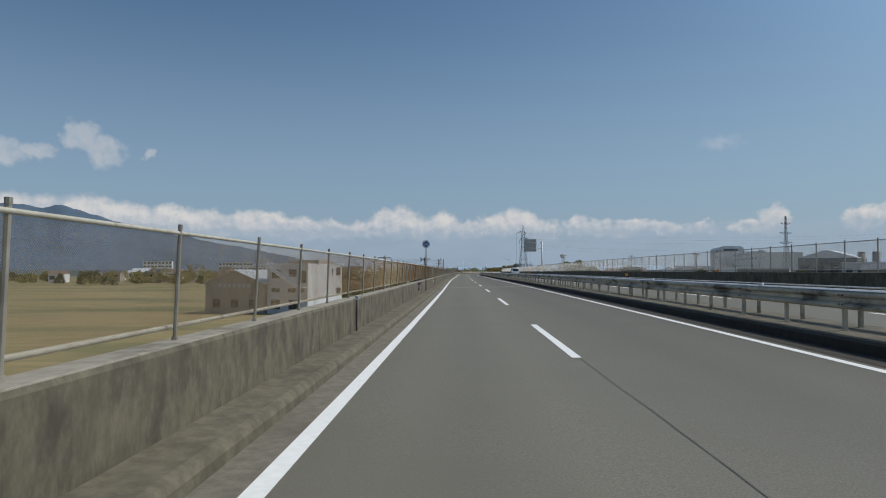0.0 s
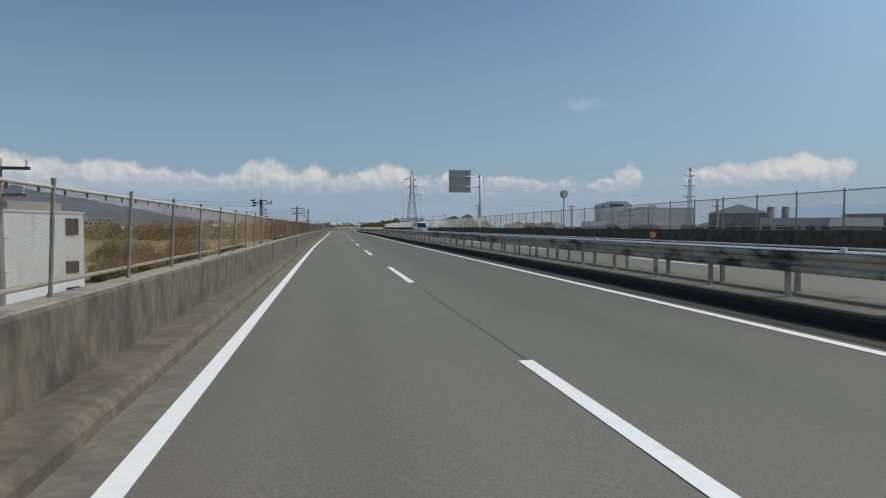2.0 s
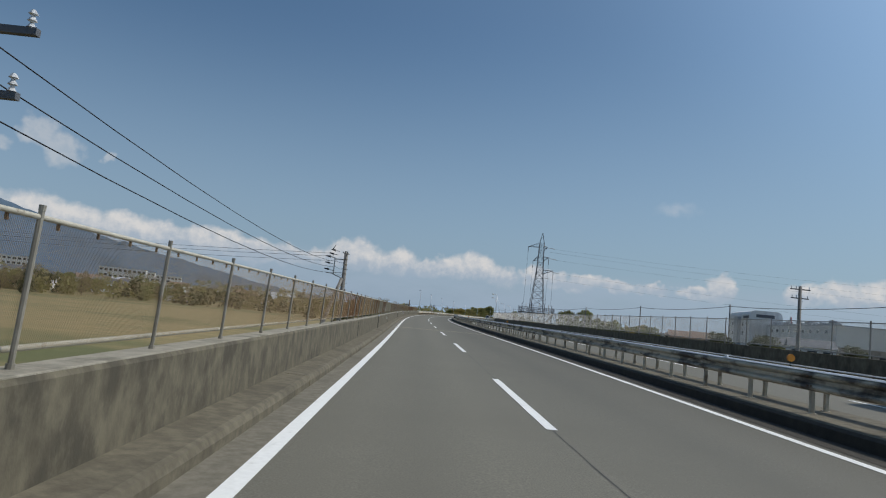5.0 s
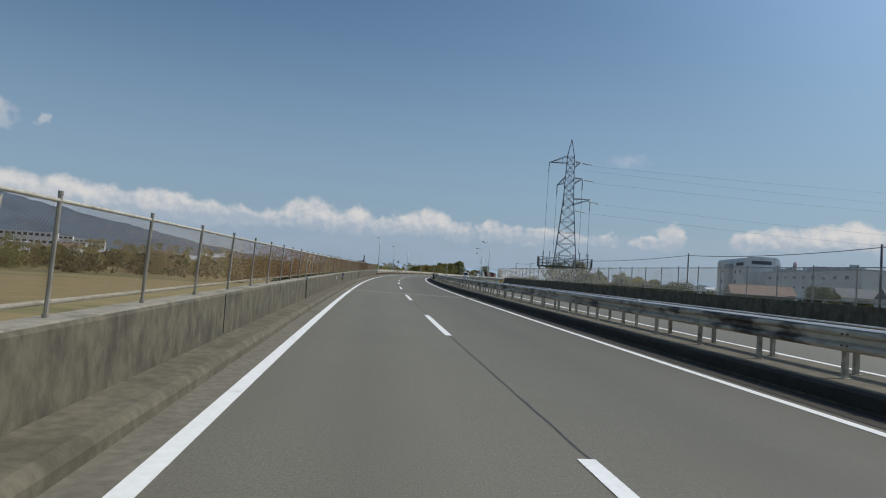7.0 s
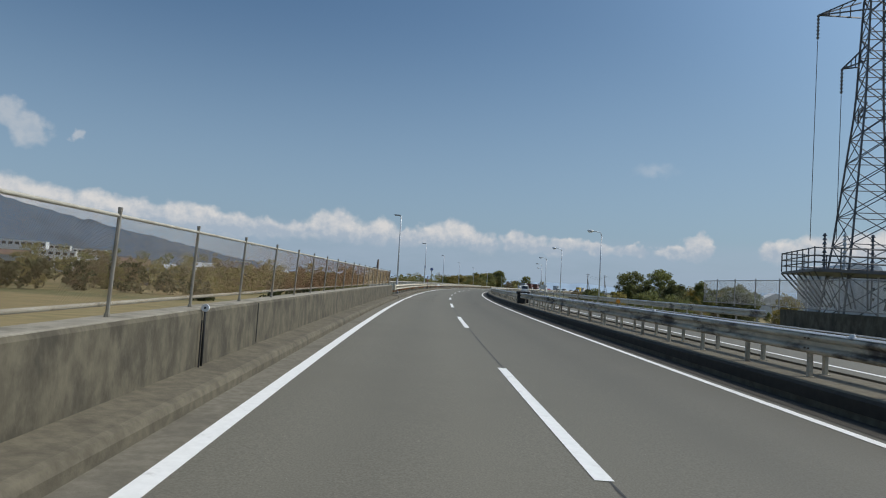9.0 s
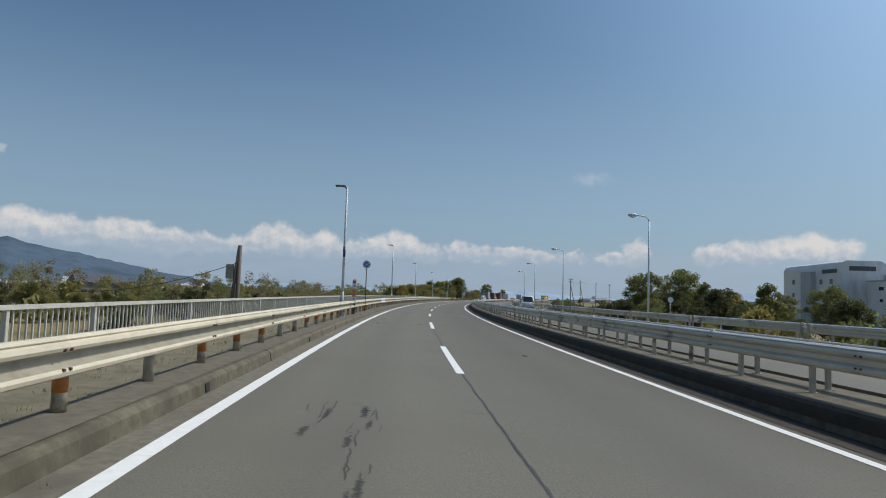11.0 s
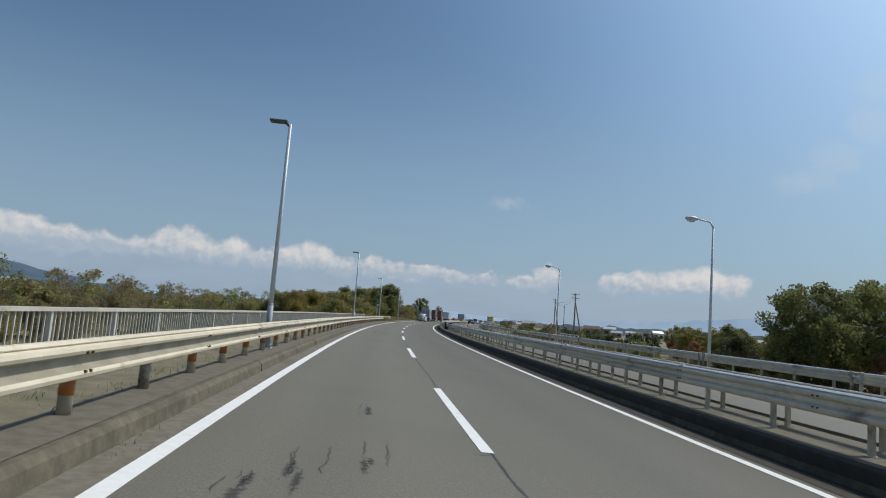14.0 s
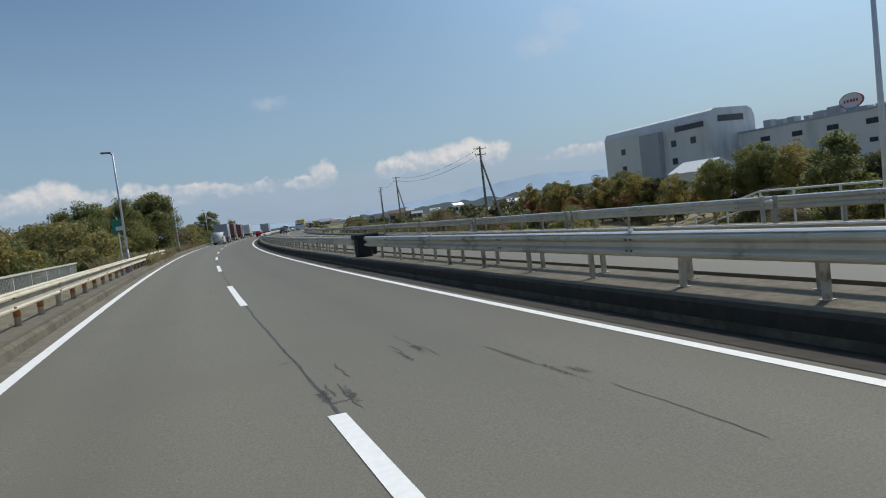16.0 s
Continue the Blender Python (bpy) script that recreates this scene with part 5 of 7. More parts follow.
        for z in (top - 0.85, top - 1.15, top - 1.45):
            bm = bmesh.new()
            tube(bm, (0.26, 0, z), (0.38, -0.03, z - 0.03), 0.035, n=8)
            part("insulator", bm, M["porcelain"], e)
            bm = bmesh.new()
            tube(bm, (0.38, -0.03, z - 0.03), (0.5, -0.06, z - 0.06), 0.05, 0.03, n=8)
            part("cover", bm, M["dark"], e)
        for x, z in ((-0.55, top - 0.12), (-0.2, top - 0.3), (0.45, top - 0.2), (0.65, top - 0.3), (0.9, top - 0.25)):
            bm = bmesh.new()
            tube(bm, (x, 0, z - 0.12), (x, 0, z + 0.06), 0.05, n=8)
            part("insulator", bm, M["porcelain"], e)
            bm = bmesh.new()
            tube(bm, (x, 0, z + 0.06), (x, 0, z + 0.16), 0.055, 0.03, n=8)
            part("cover", bm, M["dark"], e)
        for z, x in ((top - 0.1, -0.85), (top - 0.3, -0.7), (top - 0.55, -0.75)):
            bm = bmesh.new()
            tube(bm, (x, -0.1, z), (x + 0.35, 0, z + 0.02), 0.085, 0.03, n=8)
            part("cover", bm, M["dark"], e)
        for k in range(5):
            bm = bmesh.new()
            x = 0.15 + 0.18 * k
            wire_between(bm, (x, 0, top - 0.2), (0.3, 0, top - 0.9 - 0.15 * k), -0.12, 0.010, 6)
            part("jumper_cable", bm, M["cable"], e)
    if brace:
        bm = bmesh.new()
        tube(bm, (-0.1, -0.1, top - (1.8 if kind == "strut" else 1.3)), (brace * 0.8, -abs(brace) * 0.55, base), 0.11, 0.15, 10)
        part("strut", bm, M["concrete_pole"], e, smooth=True)
    return e


POLES_L = [(109.7, 8.1, 3.85, "switch", 0), (140.0, 6.9, 4.2, "simple", 0), (175.6, 6.85, 4.85, "strut", -3.2), (70.0, 10.5, 3.2, "simple", 0)]
for s, o, z, k, b in POLES_L:
    utility_pole(s, o, z, "weathered concrete utility pole with insulators and cables", k, b)
for s, o, z, b in ((182.0, -28.0, 6.3, 0), (122.9, -44.5, 5.0, 0), (173.0, -45.0, 5.9, 0), (496.8, -29.9, 8.2, 3.0), (567.4, -34.2, 9.7, 3.0), (640.0, -38.0, 11.0, 0), (700.0, -40.0, 12.0, 0)):
    utility_pole(s, o, z, "dark utility pole with cross-arms beyond the road", "simple", b)


def wires(name, spans, r, label):
    e = empty(name, label=label, category="cables")
    for a, b, sag in spans:
        bm = bmesh.new()
        wire_between(bm, a, b, sag, r)
        part("cable", bm, M["cable"], e)


A1, A2, A3 = at(109.7, 8.1), at(140, 6.9), at(175.6, 6.85)
up = lambda p, z, dx=0.0, dy=0.0: (p.x + dx, p.y + dy, z)
wires("overhead_wires", [
    (up(A1, 3.5, -0.8), (-60, 78, 6.2), 0.6), (up(A1, 3.25, -0.7), (-60, 80, 5.7), 0.6), (up(A1, 2.6, 0.4), up(A2, 3.6), 0.5), (up(A1, 2.3, 0.4), up(A2, 3.3), 0.5),
    (up(A2, 4.0), up(A3, 4.1, -0.5), 0.5), (up(A2, 3.6), up(A3, 3.75, -0.5), 0.5), (up(A2, 3.2), up(A3, 3.4, -0.5), 0.5),
    (up(A3, 4.65, -0.8), (-75, 196, 6.0), 0.9), (up(A3, 4.45, -0.8), (-75, 197.5, 5.6), 0.9), (up(A3, 4.15, -0.8), (-75, 199, 5.2), 0.9),
], 0.010, "black overhead cables strung from pole to pole")
RP = [205.7, 217.9, 237.0, 249.5, 262.0]
for s in RP + [140.0, 152.0, 164.5, 177.0, 191.0]:
    bm = bmesh.new()
    tube(bm, (0, 0, 0.9), (0, 0, 2.95), 0.035, n=8)
    tagged(new("cable_post", mesh_of(bm, M["lattice"], "cable_post", True)), "thin dark post carrying a cable along the fence", "post", "cable posts").matrix_basis = frame_at(s, -13.62, opp(s))
RPs = sorted(RP + [140.0, 152.0, 164.5, 177.0, 191.0])
wires("fence_cable", [(at(a, -13.62, 2.85 + opp(a)), at(b, -13.62, 2.85 + opp(b)), 0.14) for a, b in zip(RPs, RPs[1:])], 0.012, "black cable slung along the fence posts")
P1, P2, P3 = at(496.8, -29.9), at(567.4, -34.2), at(640, -38)
wires("overhead_wires", [(up(P1, 8.0), up(P2, 9.5), 1.2), (up(P1, 7.3), up(P2, 8.8), 1.2), (up(P2, 9.5), up(P3, 10.8), 1.0)], 0.02, "thin dark cables between poles beyond the road")
T1 = at(277.0, -23.0)
wires("power_lines", [((T1.x + x, T1.y, z), (T1.x + 230, T1.y - 60 + 6 * i, z + 4), 5.0) for i, (x, z) in enumerate(((3.0, 18.1), (3.4, 15.7), (4.0, 12.7), (2.4, 11.3), (2.0, 17.4)))], 0.009, "thin power lines leaving the lattice tower")
# leaning dark pole with a switch box beyond the railing
p = at(334.9, 12.0)
e = empty("utility_pole", pose(p.x, p.y, 0, 0, 0, heading(335)), label="dark wooden pole with a grey box and a prop", category="utility pole", group="utility poles")
bm = bmesh.new()
tube(bm, (0, 0, GROUND), (0, 0, 4.3), 0.16, 0.12, 10)
part("pole", bm, M["brownpole"], e, smooth=True)
bm = bmesh.new()
tube(bm, (-0.9, 0, GROUND), (-0.05, 0, 4.2), 0.12, 0.1, 10)
part("prop", bm, M["brownpole"], e, smooth=True)
bm = bmesh.new()
box(bm, -0.75, -0.3, -0.2, 0.2, 2.2, 3.1, 0.03)
part("switch_box", bm, M["galv"], e)
bm = bmesh.new()
wire_between(bm, (-0.1, 0, 3.2), (-12, 3, 1.0), 0.5, 0.02)
part("cable", bm, M["cable"], e)


# ---------------------------------------------------------------- buildings
def glass_material(name, tint, rough=0.12):
    m = material(name, tint, tuple(c * 0.7 for c in tint), 0.5, rough)
    return m


M.update(
    render_white=material("render_white", (0.62, 0.63, 0.64), (0.54, 0.55, 0.56), 0.6, 0.8, stain=(0.45, 0.45, 0.45), stain_scale=0.35, stretch=(1, 1, 0.3)),
    siding=material("siding", (0.33, 0.30, 0.26), (0.27, 0.245, 0.21), 0.8, 0.8, stain=(0.2, 0.18, 0.16), stain_scale=0.4, stretch=(1, 1, 0.3)),
    tin=material("tin", (0.62, 0.64, 0.66), (0.54, 0.56, 0.58), 1.5, 0.4, 0.2),
    pane=glass_material("pane", (0.035, 0.045, 0.055)),
    factory=material("factory", (0.72, 0.73, 0.73), (0.66, 0.67, 0.67), 0.15, 0.7, stain=(0.48, 0.50, 0.52), stain_scale=0.08, stretch=(1, 1, 0.3)),
    factory_grey=material("factory_grey", (0.42, 0.44, 0.47), (0.38, 0.40, 0.43), 0.2, 0.7),
    roof_dark=material("roof_dark", (0.10, 0.11, 0.13), (0.08, 0.085, 0.10), 1.0, 0.7),
    roof_brown=material("roof_brown", (0.22, 0.14, 0.10), (0.17, 0.11, 0.08), 1.0, 0.8),
    red=material("red", (0.45, 0.04, 0.04), (0.38, 0.035, 0.035), 3, 0.4),
)


def window(parent, x, y, z, w, h, face="-y", frame_mat=None, depth=0.06):
    """A window in a wall: frame with a sunk pane and a sill."""
    f = empty("window")
    f.parent = parent
    turn = {"-y": 0, "+x": 90, "-x": -90, "+y": 180}[face]
    f.matrix_basis = pose(x, y, z, 0, 0, turn)
    bm = bmesh.new()
    for a in ((-w / 2, -w / 2 + 0.06, -h / 2, h / 2), (w / 2 - 0.06, w / 2, -h / 2, h / 2), (-w / 2, w / 2, h / 2 - 0.06, h / 2), (-w / 2, w / 2, -h / 2, -h / 2 + 0.06)):
        box(bm, a[0], a[1], -depth, 0.02, a[2], a[3])
    box(bm, -0.02, 0.02, -depth, 0.02, -h / 2, h / 2)
    part("frame", bm, frame_mat or M["lattice"], f)
    bm = bmesh.new()
    box(bm, -w / 2, w / 2, -0.02, 0.02, -h / 2, h / 2)
    part("pane", bm, M["pane"], f)


def pane_grid(parent, x0, x1, y, z0, dz, rows, w, h, n, face="-y"):
    for r in range(rows):
        for i in range(n):
            window(parent, x0 + (x1 - x0) * (i + 0.5) / n, y, z0 + r * dz, w, h, face)


def white_house():
    e = empty("office_building", pose(-30.4, 99.5, GROUND, 0, 0, -14), label="white rendered office building with an outside steel stair", category="building")
    W, L, H = 7.4, 13.0, 8.2
    bm = bmesh.new()
    box(bm, -W / 2, W / 2, 0, L, 0, H, 0.03)
    part("wall", bm, M["render_white"], e)
    bm = bmesh.new()
    box(bm, -W / 2 - 0.06, W / 2 + 0.06, -0.06, L + 0.06, H - 0.12, H + 0.08)
    part("parapet", bm, M["tin"], e)
    bm = bmesh.new()
    box(bm, -W / 2 + 1.2, W / 2 - 0.6, 5, 11, H + 0.05, H + 0.75, 0.05)
    part("roof_unit", bm, M["siding"], e)
    for x, z, w, h in ((-2.0, 6.6, 1.6, 1.5), (1.0, 6.7, 1.4, 1.2), (3.0, 6.1, 0.9, 2.0), (-2.1, 3.9, 1.5, 0.7), (0.9, 3.9, 1.4, 0.7), (2.7, 3.9, 0.8, 0.7), (-2.1, 1.6, 1.7, 1.6), (1.1, 1.6, 1.6, 1.6)):
        window(e, x, -0.02, z, w, h)
    for y, z, w, h in ((9.0, 7.0, 0.5, 1.0), (11.4, 7.0, 1.6, 1.4), (11.4, 3.6, 1.6, 1.0), (11.4, 1.4, 1.6, 1.0)):
        window(e, W / 2 + 0.02, y, z, w, h, "+x")
    st = empty("outside_stair")
    st.parent = e
    n = 16
    for i in range(n):
        x, z = -3.6 + 5.6 * i / n, 8.1 - 3.6 * i / n
        bm = bmesh.new()
        box(bm, x, x + 0.38, -1.1, -0.1, z - 0.05, z)
        part("tread", bm, M["lamp"], st)
    for y in (-1.12, -0.08):
        bm = bmesh.new()
        for dz, r in ((-0.1, 0.09), (0.95, 0.03), (0.5, 0.02)):
            tube(bm, (-3.6, y, 8.1 + dz), (2.2, y, 4.5 + dz), r, n=6)
        for i in range(9):
            x, z = -3.6 + 5.8 * i / 8, 8.1 - 3.6 * i / 8
            tube(bm, (x, y, z), (x, y, z + 0.95), 0.02, n=5)
        part("stringer", bm, M["lamp"], st)
    bm = bmesh.new()
    box(bm, 2.0, 3.6, -1.2, -0.05, 4.35, 4.45)
    box(bm, -4.1, -3.2, -1.2, -0.05, 8.0, 8.1)
    part("landing", bm, M["lamp"], st)


white_house()


def warehouse():
    e = empty("warehouse", pose(-39.4, 100.5, GROUND, 0, 0, -8), label="brown-sided warehouse with a pale metal gable roof", category="building")
    W, L, He, Hp = 10.5, 16.0, 4.9, 7.1
    bm = bmesh.new()
    a = [bm.verts.new(p) for p in ((-W / 2, 0, 0), (W / 2, 0, 0), (W / 2, 0, He), (0, 0, Hp), (-W / 2, 0, He))]
    b = [bm.verts.new((v.co.x, L, v.co.z)) for v in a]
    bm.faces.new(a)
    bm.faces.new(b[::-1])
    for i in range(5):
        bm.faces.new((a[i], b[i], b[(i + 1) % 5], a[(i + 1) % 5]))
    part("wall", bm, M["siding"], e)
    for s in (-1, 1):
        bm = bmesh.new()
        n = 26
        for i in range(n):
            y = -0.5 + (L + 1.0) * i / n
            v = [bm.verts.new(p) for p in ((0, y, Hp + 0.12), (s * (W / 2 + 0.5), y, He - 0.08), (s * (W / 2 + 0.5), y + 0.5, He - 0.08), (0, y + 0.5, Hp + 0.12),
                                           (0, y, Hp + 0.20), (s * (W / 2 + 0.5), y, He), (s * (W / 2 + 0.5), y + 0.5, He), (0, y + 0.5, Hp + 0.20))]
            for f in ((0, 1, 2, 3), (7, 6, 5, 4), (0, 4, 5, 1), (1, 5, 6, 2), (2, 6, 7, 3), (3, 7, 4, 0)):
                bm.faces.new([v[k] for k in f])
        box(bm, min(0, s * (W / 2 + 0.45)), max(0, s * (W / 2 + 0.45)), 0, 0.01, He, He + 0.01)
        part("roof", bm, M["tin"], e, "pale ribbed metal roof")
    for x in (-3.2, 0.0, 3.2):
        window(e, x, -0.02, 1.7, 1.3, 1.4)
    for i in range(7):
        bm = bmesh.new()
        box(bm, -2.9 + i * 0.85, -2.35 + i * 0.85, -0.06, -0.02, 4.35, 4.95, 0.02)
        part("lettering_bar", bm, M["factory_grey"], e, "faded pale sign block")
    for y in (3.0, 8.0, 13.0):
        window(e, W / 2 + 0.02, y, 2.0, 2.0, 1.2, "+x")


warehouse()


def block(name, x, y, w, d, h, turn, wall, label, rows=0, cols=0, roof="flat", group="", base=None, roof_mat=None):
    z = GROUND if base is None else base
    e = empty(name, pose(x, y, z, 0, 0, turn), label=label, category="building", group=group)
    bm = bmesh.new()
    box(bm, -w / 2, w / 2, 0, d, 0, h, 0.04)
    part("wall", bm, wall, e)
    bm = bmesh.new()
    if roof == "gable_end":
        v = [bm.verts.new(p) for p in ((-w / 2 - 0.4, -0.3, h), (w / 2 + 0.4, -0.3, h), (0, -0.3, h + w * 0.16), (-w / 2 - 0.4, d, h), (w / 2 + 0.4, d, h), (0, d, h + w * 0.16))]
        for f in ((0, 1, 2), (5, 4, 3), (0, 2, 5, 3), (1, 4, 5, 2), (0, 3, 4, 1)):
            bm.faces.new([v[i] for i in f])
    elif roof == "gable":
        v = [bm.verts.new(p) for p in ((-w / 2 - 0.4, -0.4, h), (w / 2 + 0.4, -0.4, h), (w / 2 + 0.4, d + 0.4, h), (-w / 2 - 0.4, d + 0.4, h), (-w / 2 - 0.2, d / 2, h + w * 0.2), (w / 2 + 0.2, d / 2, h + w * 0.2))]
        for f in ((3, 2, 1, 0), (0, 1, 5, 4), (2, 3, 4, 5), (0, 4, 3), (1, 2, 5)):
            bm.faces.new([v[i] for i in f])
    else:
        box(bm, -w / 2 - 0.15, w / 2 + 0.15, -0.15, d + 0.15, h, h + 0.25)
    part("roof", bm, roof_mat or (M["roof_dark"] if roof == "gable" else M["tin"]), e)
    if rows:
        pane_grid(e, -w / 2, w / 2, -0.03, h / rows * 0.55, h / rows, rows, w / cols * 0.62, h / rows * 0.42, cols)
    return e


# large factory beyond the trees
def factory():
    e = empty("factory", pose(221, 566, GROUND, 0, 0, 256), label="large pale grey factory block with a rounded end", category="building")
    bm = bmesh.new()
    prof = [(0, 0), (0, 25.8), (1.2, 27.8), (3.0, 28.6), (17, 28.6), (19, 27.6), (20, 25), (20, 0)]
    a = [bm.verts.new((-27, d, z)) for d, z in prof]
    b = [bm.verts.new((27, d, z)) for d, z in prof]
    bm.faces.new(a)
    bm.faces.new(b[::-1])
    for i in range(len(prof)):
        j = (i + 1) % len(prof)
        bm.faces.new((a[i], b[i], b[j], a[j]))
    part("wall", bm, M["factory"], e)
    bm = bmesh.new()
    box(bm, -4, 6, -2.2, 0.1, 0, 24.5, 0.1)
    part("stair_tower", bm, M["factory_grey"], e)
    bm = bmesh.new()
    box(bm, 27.02, 27.15, 4, 15, 24.2, 26.2)
    box(bm, 12, 25, -0.12, 0.05, 23.2, 25.0)
    part("louvre", bm, M["roof_dark"], e)
    for x, z in ((-16, 20.0), (-16, 13.5), (-16, 7.0), (11, 19.5), (11, 13.5), (20, 19.5), (20, 8.0)):
        window(e, x, -0.05, z, 2.4, 2.2)
    w = empty("factory", pose(212, 487, GROUND, 0, 0, 256), label="long pale factory wing with rooftop units", category="building")
    bm = bmesh.new()
    box(bm, -50, 60, 0, 26, 0, 19.4, 0.1)
    part("wall", bm, M["factory"], w)
    bm = bmesh.new()
    box(bm, -50.2, 60.2, -0.2, 26.2, 19.4, 19.9)
    part("parapet", bm, M["factory_grey"], w)
    random.seed(11)
    for i in range(22):
        bm = bmesh.new()
        x = -42 + i * 4.4 + random.uniform(-1, 1)
        box(bm, x, x + random.uniform(1.5, 3.6), 2, 5, 19.8, 19.9 + random.uniform(0.8, 2.4), 0.08)
        part("roof_unit", bm, M["factory_grey"], w)
    for i in range(9):
        window(w, -40 + i * 11, -0.05, 16.4, 3.4, 1.5)
        window(w, -40 + i * 11, -0.05, 11.5, 2.2, 1.2)
    # oval roof sign on legs
    s = empty("roof_sign", pose(218, 500, GROUND + 19.9, 0, 0, 246), label="oval white sign with a red border on the factory roof", category="sign")
    bm = bmesh.new()
    for x in (-2, 0, 2):
        tube(bm, (x, 0.2, 0), (x, 0.2, 2), 0.12, n=6)
    part("leg", bm, M["lattice"], s)
    for r, y, mat, nm in ((1.0, 0.0, "red", "border"), (0.9, -0.1, "signwhite", "face")):
        bm = bmesh.new()
        g = bmesh.ops.create_cone(bm, cap_ends=True, segments=40, radius1=r, radius2=r, depth=0.25)
        bmesh.ops.scale(bm, vec=(4.0, 2.1, 1), verts=g["verts"])
        part(nm, bm, M[mat], s, m=pose(0, y, 2.9, 90, 0, 0))
    for x, w_ in ((-2.0, 0.5), (-1.0, 0.7), (0.1, 0.7), (1.1, 0.6), (2.0, 0.5)):
        bm = bmesh.new()
        box(bm, x - w_ / 2, x + w_ / 2, -0.28, -0.22, 2.45, 3.25, 0.05)
        part("lettering_bar", bm, M["red"], s)


factory()
block("tent_hall", 160, 514, 13, 9, 8.6, 250, M["white"], "low white tent-roofed hall behind the trees", roof="gable", roof_mat=M["white"])

# buildings beyond the right-hand fence
block("hall", 168, 298, 24, 26, 13.4, -40, M["roof_dark"], "large dark gabled hall behind the fence", 1, 4, "gable_end", roof_mat=M["tin"])
block("shed", 176, 262, 40, 14, 10.8, -46, M["factory_grey"], "long grey shed with a pale roof behind the fence", 1, 8, "flat")
block("shed", 186, 240, 30, 14, 12.0, -52, M["siding"], "weathered shed behind the fence", 1, 6, "flat")
block("building", 190, 212, 16, 12, 16.0, -56, M["roof_dark"], "dark square building behind the sheds", 2, 3, "flat")
block("shed", 150, 330, 30, 14, 8.6, -30, M["siding"], "low weathered shed behind the fence", 1, 6, "flat")
block("house", 104, 300, 11, 9, 7.6, -26, M["render_white"], "pale house behind the fence", 2, 3, "gable", "houses")
block("house", 84, 318, 10, 8, 7.0, -24, M["siding"], "small tiled house behind the fence", 2, 3, "gable", "houses", roof_mat=M["roof_brown"])
block("house", 122, 336, 12, 9, 7.6, -26, M["render_white"], "pale house behind the fence", 2, 3, "gable", "houses")
block("house", 70, 300, 9, 8, 6.8, -20, M["siding"], "small tiled house behind the fence", 2, 3, "gable", "houses", roof_mat=M["roof_brown"])
block("house", 118, 182, 10, 8, 7.6, -46, M["siding"], "tiled house behind the fence", 2, 3, "gable", "houses")
for x, y in ((187.0, 303.0), (192.0, 300.0)):
    bm = bmesh.new()
    tube(bm, (0, 0, 0), (0, 0, 16.0), 1.6, n=20)
    tube(bm, (0, 0, 16.0), (0, 0, 16.5), 1.75, 1.2, n=20)
    tagged(new("silo", mesh_of(bm, M["siding"], "silo", True)), "weathered brown-grey silo beside the hall", "silo", "silos").matrix_basis = pose(x, y, GROUND)
# side road on a bank beyond the fence
bm = bmesh.new()
vb = [bm.verts.new(p) for p in ((-60, -9, 0), (60, -9, 0), (60, 9, 0), (-60, 9, 0), (-60, -3.6, 5.2), (60, -3.6, 5.2), (60, 3.6, 5.2), (-60, 3.6, 5.2))]
for f in ((0, 1, 5, 4), (1, 2, 6, 5), (2, 3, 7, 6), (3, 0, 4, 7), (4, 5, 6, 7), (3, 2, 1, 0)):
    bm.faces.new([vb[i] for i in f])
side_road = setting("side_road", mesh_of(bm, M["soil"], "side_road"), "raised side road on an earth bank", "road")
side_road.matrix_basis = pose(104, 205, GROUND, 0, 0, -12)
bm = bmesh.new()
box(bm, -60, 60, -3.5, -3.3, 5.2, 5.75)
part("kerb_rail", bm, M["white"], side_road, "pale low rail")

# far white apartment blocks across the fields, and scattered houses
random.seed(21)
for x, y, w, h, r, c in ((-262, 726, 34, 16.5, 5, 10), (-236, 740, 22, 15.0, 4, 7), (-302, 612, 26, 17, 5, 8), (-236, 645, 34, 16.5, 4, 10), (-214, 626, 44, 11.5, 3, 12), (-133, 789, 12, 14, 4, 3), (-86, 632, 22, 5.6, 2, 6)):
    block("apartment_block", x, y, w, 10, h, 18, M["white"], "white apartment block far across the fields", r, c, "flat", "apartment blocks")
for i in range(46):
    a = radians(random.uniform(6, 44))
    d = random.uniform(330, 620)
    x, y = -math.sin(a) * d, 120 + math.cos(a) * d
    e = block("house", x, y, random.uniform(7, 13), random.uniform(6, 9), random.uniform(4.5, 7.5), random.uniform(-30, 40), random.choice((M["white"], M["render_white"], M["siding"])),
              "small far house at the field's edge", 1, 2, "gable", "far houses", roof_mat=random.choice((M["roof_dark"], M["roof_brown"], M["tin"])))
for i in range(60):
    a = radians(random.uniform(-62, -18))
    d = random.uniform(420, 900)
    x, y = 60 - math.sin(a) * d, 330 + math.cos(a) * d
    block("house", x, y, random.uniform(8, 16), random.uniform(6, 9), random.uniform(5, 9), random.uniform(-60, 0), random.choice((M["white"], M["render_white"], M["siding"])),
          "small far house among the trees", 1, 2, "gable", "far houses", roof_mat=random.choice((M["roof_dark"], M["roof_brown"], M["tin"])))


